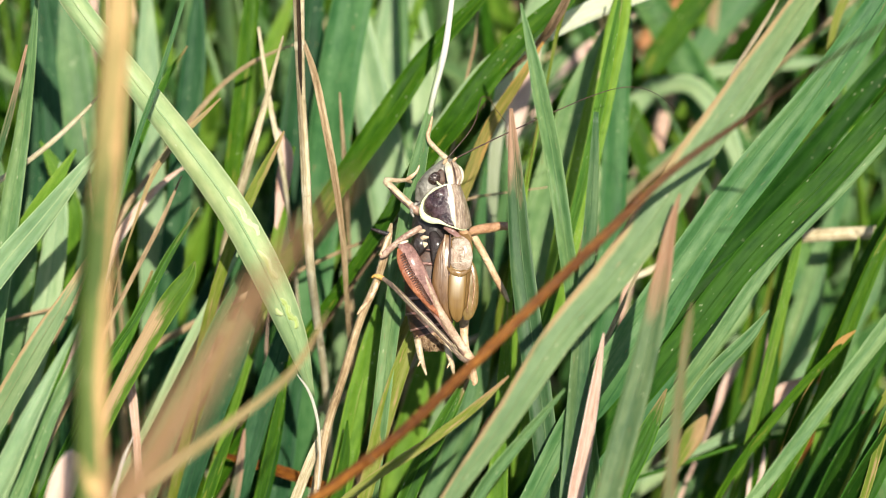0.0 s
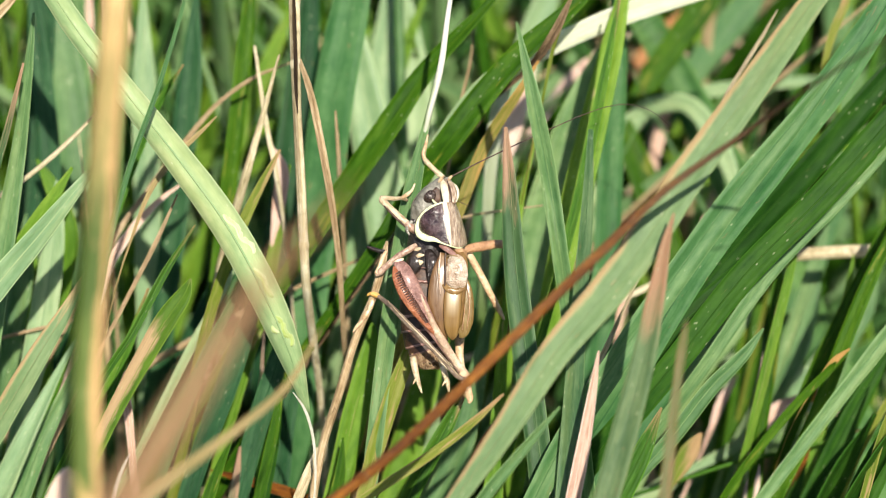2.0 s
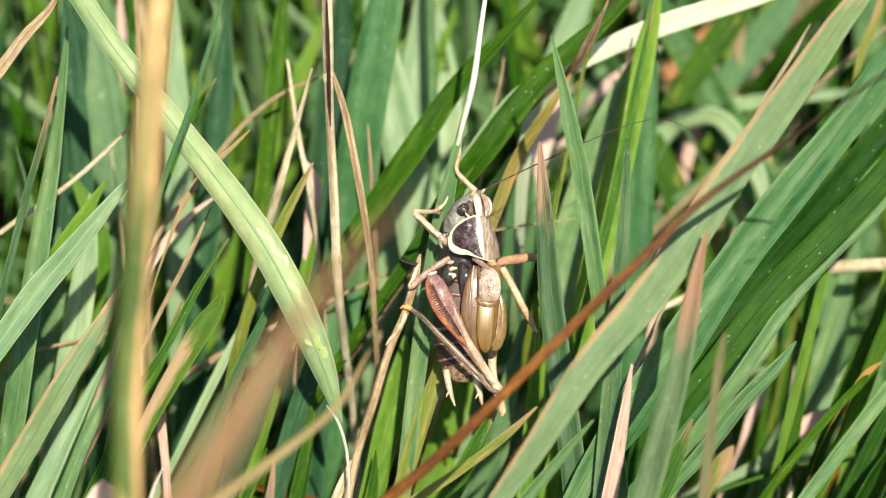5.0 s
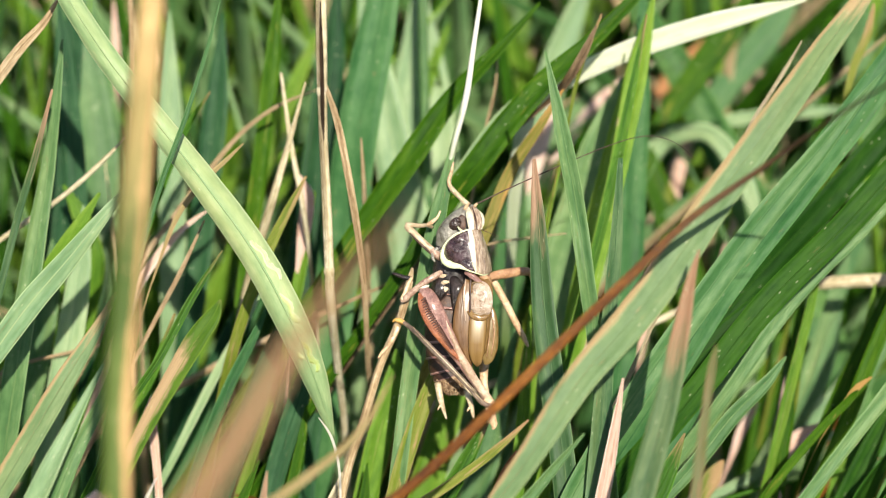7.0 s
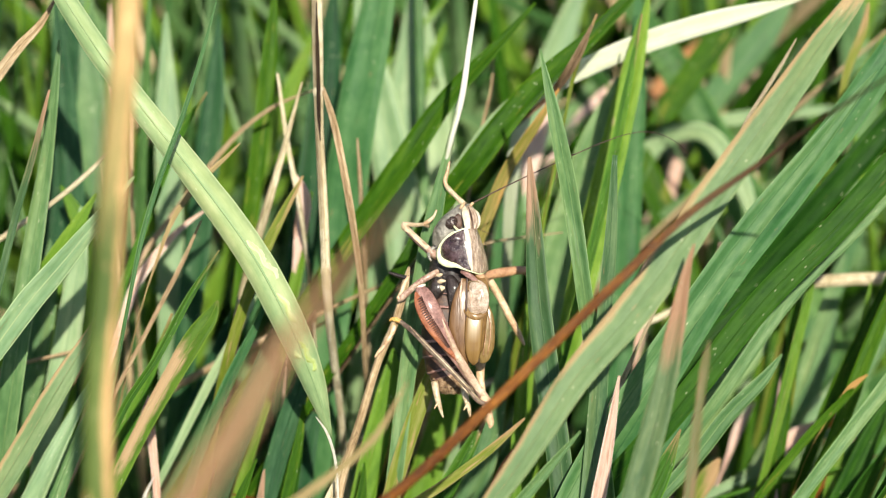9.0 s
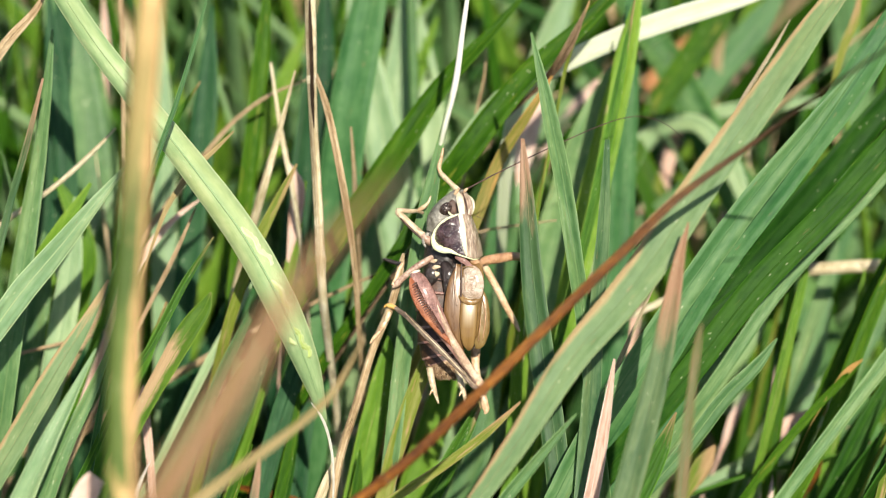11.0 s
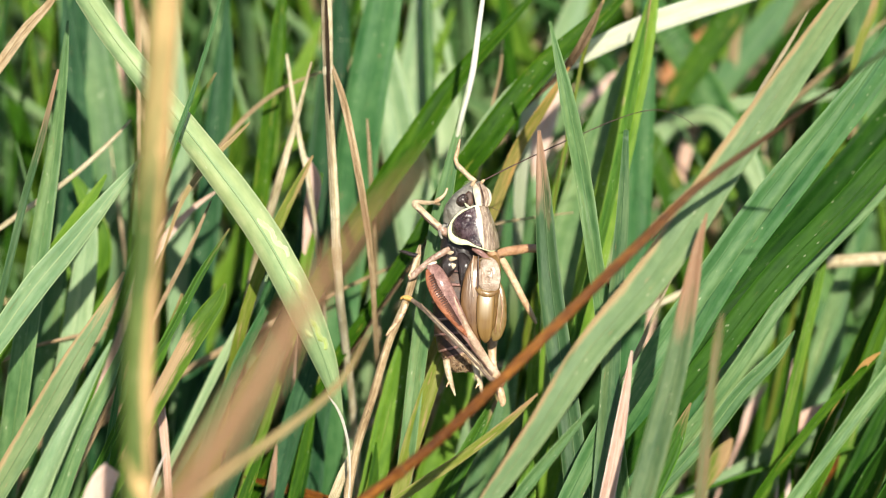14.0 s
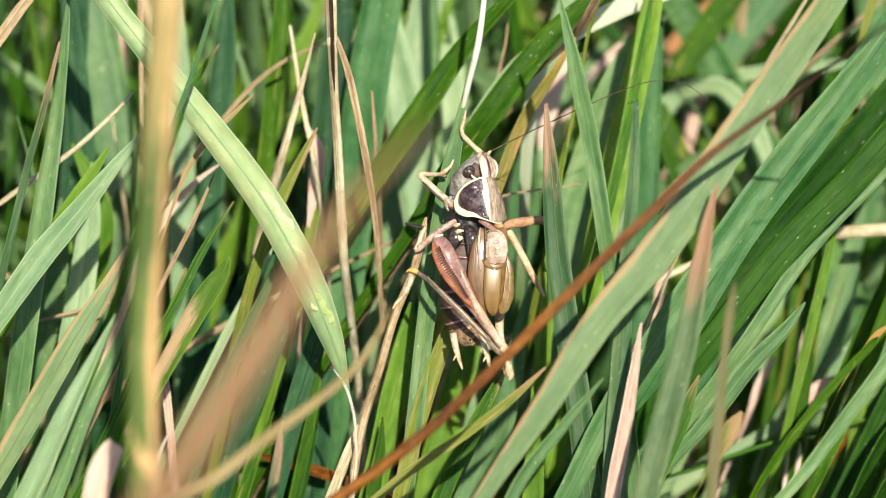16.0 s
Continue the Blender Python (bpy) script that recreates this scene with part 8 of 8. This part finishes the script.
limb("shin", BEIGE, [(6.00, 3.36, -3.30, 0.58), (6.19, 2.78, -3.60, 0.48), (6.34, 1.44, -4.40, 0.43), (6.53, 0.00, -5.40, 0.34)], 0.9, leg)
leg = limb("far_shin", BEIGE, [(2.50, 3.12, -2.00, 0.43), (2.98, 2.21, -2.30, 0.62), (3.84, 0.67, -2.80, 0.62), (4.80, -1.20, -3.30, 0.58), (5.52, -2.50, -3.60, 0.43), (5.86, -3.17, -3.70, 0.19)], 0.85, label="beige far shin")

# antennae, hinged at their bases
def antenna(rows):
    base = Vector(rows[0][:3])
    ob = limb("antenna", BELLY, [(x - base.x, y - base.y, z - base.z, w) for x, y, z, w in rows], 1.0, label="long thread-like dark antenna", sides=6, steps=5)
    ob.location = base * MM
    return ob


level_antenna = antenna([(1.30, 9.07, 1.10, 0.15), (2.88, 9.89, 0.80, 0.12), (5.04, 10.94, 0.20, 0.11), (7.68, 12.19, -0.60, 0.10), (10.56, 13.49, -1.60, 0.09), (12.96, 14.50, -2.40, 0.08), (14.88, 15.12, -3.00, 0.07),
                         (16.32, 15.31, -3.40, 0.07), (17.76, 15.07, -3.70, 0.05), (19.10, 14.40, -4.00, 0.05), (20.16, 13.44, -4.20, 0.04)])
raised_antenna = antenna([(0.53, 9.02, 1.40, 0.15), (1.34, 9.98, 1.20, 0.12), (2.30, 11.14, 0.80, 0.11), (2.98, 12.38, 0.20, 0.10), (3.26, 13.63, -0.40, 0.09), (3.55, 14.35, -0.80, 0.08), (4.03, 14.30, -1.10, 0.07),
                          (4.61, 13.44, -1.40, 0.06), (5.52, 12.29, -1.80, 0.05)])


# ---- the meadow behind and around ----
def meadow(name, label, material, count, seed, tall, wide, area, rows=8, fine=False):
    """Uncounted grass as one mesh: shoots with a bent tip, kept behind and below the counted blades."""
    rng = random.Random(seed)
    bm = fresh()
    left = count
    while left > 0:
        left -= 1
        x, y = rng.uniform(area[0], area[1]), rng.uniform(area[2], area[3])
        h, w = rng.uniform(*tall), rng.uniform(*wide)
        a, lean = rng.uniform(0, 6.283), rng.uniform(0.05, 1.5 if fine else 0.75)
        way = Vector((math.cos(a) + 0.25, math.sin(a), 0))
        droop = rng.uniform(0.0, 0.55) * rng.random()
        line = []
        for k in range(rows):
            t = k / (rows - 1)
            out = lean * h * (0.45 * t + 0.55 * t * t)
            line.append((x + way.x * out, y + way.y * out, h * (t - droop * t ** 3) - 0.004, w * (0.65 + 0.9 * t) * max(0.03, 1 - t ** 3.5)))
        if rows < 8 and not 0.6 < math.hypot(x, y) < 1.2 + 1.9 * rng.random():
            continue
        front = 0.020 if fine and not -0.018 < x < 0.024 else 0.034
        if any(0.883 * q[1] - 0.469 * (q[2] - 0.16) < front and (abs(q[0]) < 0.075 or q[2] > 0.15) and q[2] > 0.13 - 0.68 * q[1] - 0.02 for q in line):
            continue
        if any(q[1] < (0.008 if fine else 0.02) and q[2] > 0.105 and math.hypot(q[0], q[1]) < 0.6 for q in line) or any((Vector(q[:3]) - Vector((0, -0.26, 0.3))).length < 0.06 for q in line):
            continue
        ribbon(bm, np.array(line), rng.uniform(0.15, 0.5), rng.uniform(-55, 55), 0.15, 0, seed, us=(-1.0, 0.0, 1.0))
    return tagged(part(name, bm, material), label, "grass", kind="stuff")


CLOSE = (-0.085, 0.085, 0.05, 0.17)
NEAR = (-0.13, 0.13, 0.10, 0.42)
WIDE = (-0.55, 0.55, -0.45, 0.75)
MEADOW_GREEN = leaf_material("meadow_green", (0.03, 0.105, 0.03), (0.068, 0.185, 0.068), (0.16, 0.33, 0.135), islands=True, dry=(0.5, 0.36, 0.2), dry_from=1.0, bloom=True)
MEADOW_LUSH = leaf_material("meadow_lush", (0.022, 0.085, 0.01), (0.045, 0.15, 0.016), (0.09, 0.23, 0.034), islands=True)
MEADOW_BRIGHT = leaf_material("meadow_bright", (0.085, 0.2, 0.026), (0.16, 0.32, 0.05), (0.31, 0.49, 0.12), islands=True)
MEADOW_BLUE = leaf_material("meadow_glaucous", (0.10, 0.24, 0.12), (0.18, 0.35, 0.19), (0.34, 0.51, 0.32), islands=True, bloom=True)
MEADOW_DRY = leaf_material("meadow_dry", (0.34, 0.24, 0.12), (0.54, 0.41, 0.24), (0.73, 0.60, 0.40), islands=True, glow=0.25)
for area, tall, wide, share, seed in ((CLOSE, (0.14, 0.24), (0.0012, 0.0028), 2.1, 10), (NEAR, (0.09, 0.24), (0.0014, 0.0034), 2.4, 30)):
    meadow("meadow_grass", "dense fresh green meadow grass, blades uncounted", MEADOW_GREEN, int(300 * share), seed + 1, tall, wide, area)
    meadow("meadow_grass", "dense dark green meadow grass, blades uncounted", MEADOW_LUSH, int(160 * share), seed + 2, tall, wide, area)
    meadow("meadow_grass", "bright sunlit yellow-green meadow grass, uncounted", MEADOW_BRIGHT, int(260 * share), seed + 3, tall, wide, area)
    meadow("meadow_grass", "glaucous blue-green meadow grass, blades uncounted", MEADOW_BLUE, int(260 * share), seed + 4, tall, wide, area)
    meadow("dry_grass_litter", "withered pinkish-tan grass among the green, uncounted", MEADOW_DRY, int(150 * share), seed + 5, (0.05, tall[1] - 0.02), (0.0008, 0.0026), area)
THICKET = (-0.065, 0.065, 0.02, 0.14)
for material, label, count, seed in ((MEADOW_GREEN, "fine crossing green grass blades, uncounted", 190, 71), (MEADOW_BRIGHT, "fine crossing yellow-green grass blades, uncounted", 170, 72),
                                     (MEADOW_BLUE, "fine crossing glaucous grass blades, uncounted", 260, 73), (MEADOW_DRY, "fine crossing dry straws, uncounted", 150, 74),
                                     (MEADOW_LUSH, "fine crossing dark green grass blades, uncounted", 170, 75)):
    meadow("fine_grass", label, material, count, seed, (0.10, 0.2), (0.0006, 0.0017), THICKET, fine=True)
meadow("meadow_grass", "surrounding green meadow grass, blades uncounted", MEADOW_GREEN, 2600, 51, (0.06, 0.2), (0.0025, 0.006), WIDE)
meadow("meadow_grass", "surrounding bright meadow grass, blades uncounted", MEADOW_BRIGHT, 900, 52, (0.06, 0.2), (0.0025, 0.006), WIDE)
meadow("meadow_grass", "open green meadow grass farther out, uncounted", MEADOW_GREEN, 9000, 61, (0.1, 0.24), (0.007, 0.013), (-3.0, 3.0, -3.0, 3.0), 4)


def sway(thing, rows):
    """Keys a shoot's lean about its root: seconds, degrees towards the viewer and to the right."""
    x, y, z = thing.location
    walk(thing, [(t, pose(x, y, z, a, b, 0)) for t, a, b in rows])


def motions():
    """What sways in the wind, and the antenna that the cricket lowers."""
    x, y, z = raised_antenna.location
    walk(raised_antenna, [(t, pose(x, y, z, a, b, 0)) for t, a, b in ((0.0, 0, 0), (0.05, -4, 2), (0.2, -72, 24), (0.4, -80, 28), (3.5, -78, 28), (8.0, -82, 27), (11.0, -79, 29), (16.0, -80, 28))])
    x, y, z = level_antenna.location
    walk(level_antenna, [(t, pose(x, y, z, 0, 0, a)) for t, a in ((0.0, 0), (2.0, 0.4), (4.5, 0), (7.0, -0.6), (8.5, 0.2), (11.0, 0.8), (12.5, 0.4), (16.0, 0))])
    sway(rusty_stalk, [
        (0, 0.00, 0.00), (0.5, 0.00, 0.08), (1, 0.00, 0.14), (1.5, 0.00, 0.02), (2, 0.00, -0.03), (2.5, 0.00, 0.17), (3, 0.00, 0.09),
        (3.5, 0.00, 0.19), (4, 0.00, 0.38), (4.5, 0.00, 0.09), (7, 0.00, -0.07), (7.5, 0.00, -0.22), (8, 0.00, 0.27), (8.5, 0.00, -0.45),
        (11, 0.00, 0.15), (11.5, 0.00, -0.06), (12, 0.00, 0.02), (12.5, 0.00, -0.02), (13, 0.00, 0.12), (13.5, 0.00, 0.16), (14, 0.00, 0.13),
        (14.5, 0.00, -0.08), (15, 0.00, 0.15), (15.5, 0.00, 0.14), (16, 0.00, 0.13),
    ])
    sway(withered_leaf, [
        (0, 0.00, 0.00), (0.5, 0.00, -0.01), (1, 0.00, 0.13), (1.5, 0.00, 0.05), (2, 0.00, -0.08), (2.5, 0.00, -0.13), (3, 0.00, -0.02),
        (3.5, 0.00, 0.04), (4, 0.00, -0.09), (4.5, 0.00, -0.04), (7, 0.00, 0.11), (7.5, 0.00, -0.14), (8, 0.00, 0.02), (8.5, 0.00, 0.10),
        (11, 0.00, 0.17), (11.5, 0.00, 0.15), (12, 0.00, 0.14), (12.5, 0.00, 0.10), (13, 0.00, 0.19), (13.5, 0.00, 0.29), (14, 0.00, 0.28),
        (14.5, 0.00, 0.27), (15, 0.00, 0.12), (15.5, 0.00, 0.12), (16, 0.00, 0.15),
    ])
    sway(narrow_leaf, [
        (0, 0.00, 0.10), (1, 0.00, 0.06), (2, 0.00, 0.04), (3.5, 0.00, 0.00), (4.5, 0.00, 0.16), (6.8, 0.00, 1.15), (7.4, 0.00, 1.05), (8, 0.00, 1.55),
        (8.7, 0.00, 1.60), (11, 0.00, 0.55), (11.7, 0.00, 0.26), (12.5, 0.00, 0.03), (13.5, 0.00, 0.20), (14.2, 0.00, 0.42), (15, 0.00, 0.60), (16, 0.00, 0.68),
    ])
    sway(dry_tip_leaf, [
        (0, 0.00, 0.00), (0.5, 0.03, -0.01), (1, -0.02, -0.02), (1.5, 0.04, -0.03), (2, 0.09, -0.02), (2.5, 0.20, -0.03), (3, 0.35, -0.07),
        (3.5, 0.02, 0.02), (4, 0.15, -0.03), (4.5, 0.07, 0.00), (7, 0.79, -0.07), (7.5, 0.83, -0.13), (8.5, 0.60, -0.06), (11, 0.36, -0.05),
        (11.5, 0.09, -0.03), (12, 0.15, -0.05), (12.5, 0.21, -0.04), (13, 0.33, -0.04), (13.5, 0.44, -0.05), (14, 0.38, -0.05), (14.5, 0.25, -0.04),
        (15, 0.45, -0.05), (15.5, 0.32, -0.03), (16, 0.26, -0.02),
    ])
    sway(blunt_leaf, [
        (0, 0.00, 0.00), (0.5, 0.01, -0.01), (1, 0.02, -0.02), (1.5, -0.11, -0.02), (2, -0.03, 0.00), (2.5, -0.05, 0.03), (3, -0.03, 0.00),
        (3.5, -0.09, 0.07), (4, -0.03, 0.01), (4.5, -0.09, 0.08), (7, -0.24, 0.11), (7.5, -0.41, 0.04), (8, -0.23, 0.06), (8.5, -0.36, 0.07),
        (11, -0.03, -0.04), (11.5, -0.10, -0.05), (12, -0.09, -0.06), (12.5, -0.13, -0.07), (13, -0.04, 0.03), (13.5, -0.02, 0.05),
        (14, -0.10, 0.02), (14.5, -0.20, 0.02), (15, -0.09, 0.04), (15.5, -0.08, 0.05), (16, -0.17, 0.07),
    ])
    sway(withered_tip_leaf, [
        (0, 0.00, 0.00), (0.5, -0.03, -0.01), (1, -0.10, -0.00), (1.5, -0.06, 0.00), (2, -0.01, -0.02), (2.5, 0.02, -0.00), (3, -0.02, -0.01),
        (3.5, 0.07, 0.01), (4, 0.05, -0.01), (4.5, 0.10, 0.00), (7, 0.43, 0.06), (7.5, 0.25, 0.05), (8, 0.34, 0.08), (8.5, 0.38, 0.06),
        (11, -0.10, 0.04), (11.5, -0.10, 0.03), (12, -0.08, 0.00), (12.5, -0.11, 0.02), (13, -0.05, 0.05), (13.5, 0.01, 0.03), (14, -0.02, 0.02),
        (14.5, 0.03, 0.05), (15, 0.11, 0.04), (15.5, 0.20, 0.03), (16, 0.29, 0.01),
    ])
    sway(pale_tip_leaf, [
        (0, 0.00, 0.00), (0.5, 0.01, -0.01), (1, 0.04, -0.03), (2, 0.02, 0.01), (2.5, -0.01, 0.00), (3, 0.01, -0.00), (3.5, 0.05, 0.05),
        (4, -0.04, -0.00), (4.5, 0.01, 0.04), (7, 0.01, 0.07), (7.5, -0.02, 0.03), (8, -0.04, 0.03), (8.5, -0.05, 0.06), (11, -0.11, 0.01),
        (11.5, -0.05, -0.00), (12, -0.05, -0.00), (12.5, -0.03, 0.00), (13, -0.22, 0.01), (13.5, -0.30, 0.04), (14, -0.28, 0.05), (15, -0.26, 0.09),
        (15.5, -0.27, 0.08), (16, -0.27, 0.08),
    ])
    sway(slim_leaf, [
        (0, 0.00, 0.00), (0.5, -0.03, -0.02), (1, -0.11, -0.05), (1.5, -0.11, -0.02), (2, -0.11, -0.01), (2.5, -0.08, 0.01), (3, -0.03, -0.01),
        (3.5, -0.01, 0.06), (4, -0.09, 0.01), (4.5, -0.00, 0.06), (7, -0.10, 0.11), (7.5, -0.24, 0.05), (8, -0.18, 0.08), (8.5, -0.24, 0.09),
        (11, -0.11, 0.04), (11.5, -0.20, 0.01), (12, -0.19, -0.01), (12.5, -0.22, -0.00), (13, -0.11, 0.09), (13.5, -0.15, 0.10), (14, -0.18, 0.08),
        (14.5, -0.31, 0.08), (15, -0.18, 0.13), (15.5, -0.20, 0.13), (16, -0.24, 0.14),
    ])
    sway(short_leaf, [
        (0, 0.00, 0.00), (0.5, 0.00, 0.02), (1, 0.03, 0.02), (1.5, 0.12, 0.04), (2, 0.08, -0.00), (2.5, 0.12, 0.01), (3, 0.02, 0.04),
        (3.5, 0.06, -0.08), (4, 0.20, 0.01), (4.5, 0.08, -0.07), (7, -0.04, 0.01), (7.5, 0.56, 0.01), (8, 0.57, -0.04), (8.5, -0.03, -0.01),
        (11, -0.31, 0.02), (11.5, -0.26, 0.01), (12, -0.28, 0.04), (12.5, -0.20, 0.04), (13, -0.44, -0.07), (13.5, -0.66, -0.07), (14, -0.43, -0.07),
        (14.5, -0.19, -0.05), (15, -0.61, -0.06), (15.5, -0.53, -0.12), (16, -0.45, -0.11),
    ])
    sway(yellow_tip_leaf, [
        (0, 0.00, 0.00), (0.5, 0.01, 0.00), (1, 0.00, 0.01), (1.5, -0.01, 0.02), (2, -0.03, -0.01), (2.5, -0.02, -0.02), (3, 0.03, -0.01),
        (3.5, -0.01, -0.05), (4, -0.02, -0.03), (4.5, 0.01, -0.03), (7, -0.53, 0.06), (7.5, -0.50, 0.09), (8, -0.53, 0.07), (8.5, -0.50, 0.07),
        (11, -0.02, 0.05), (11.5, -0.05, 0.06), (12, -0.05, 0.07), (12.5, -0.03, 0.04), (13, -0.05, 0.03), (13.5, -0.06, 0.04), (14, -0.06, 0.01),
        (14.5, -0.04, 0.03), (15, -0.10, 0.01), (15.5, -0.11, -0.01), (16, -0.09, -0.01),
    ])


motions()
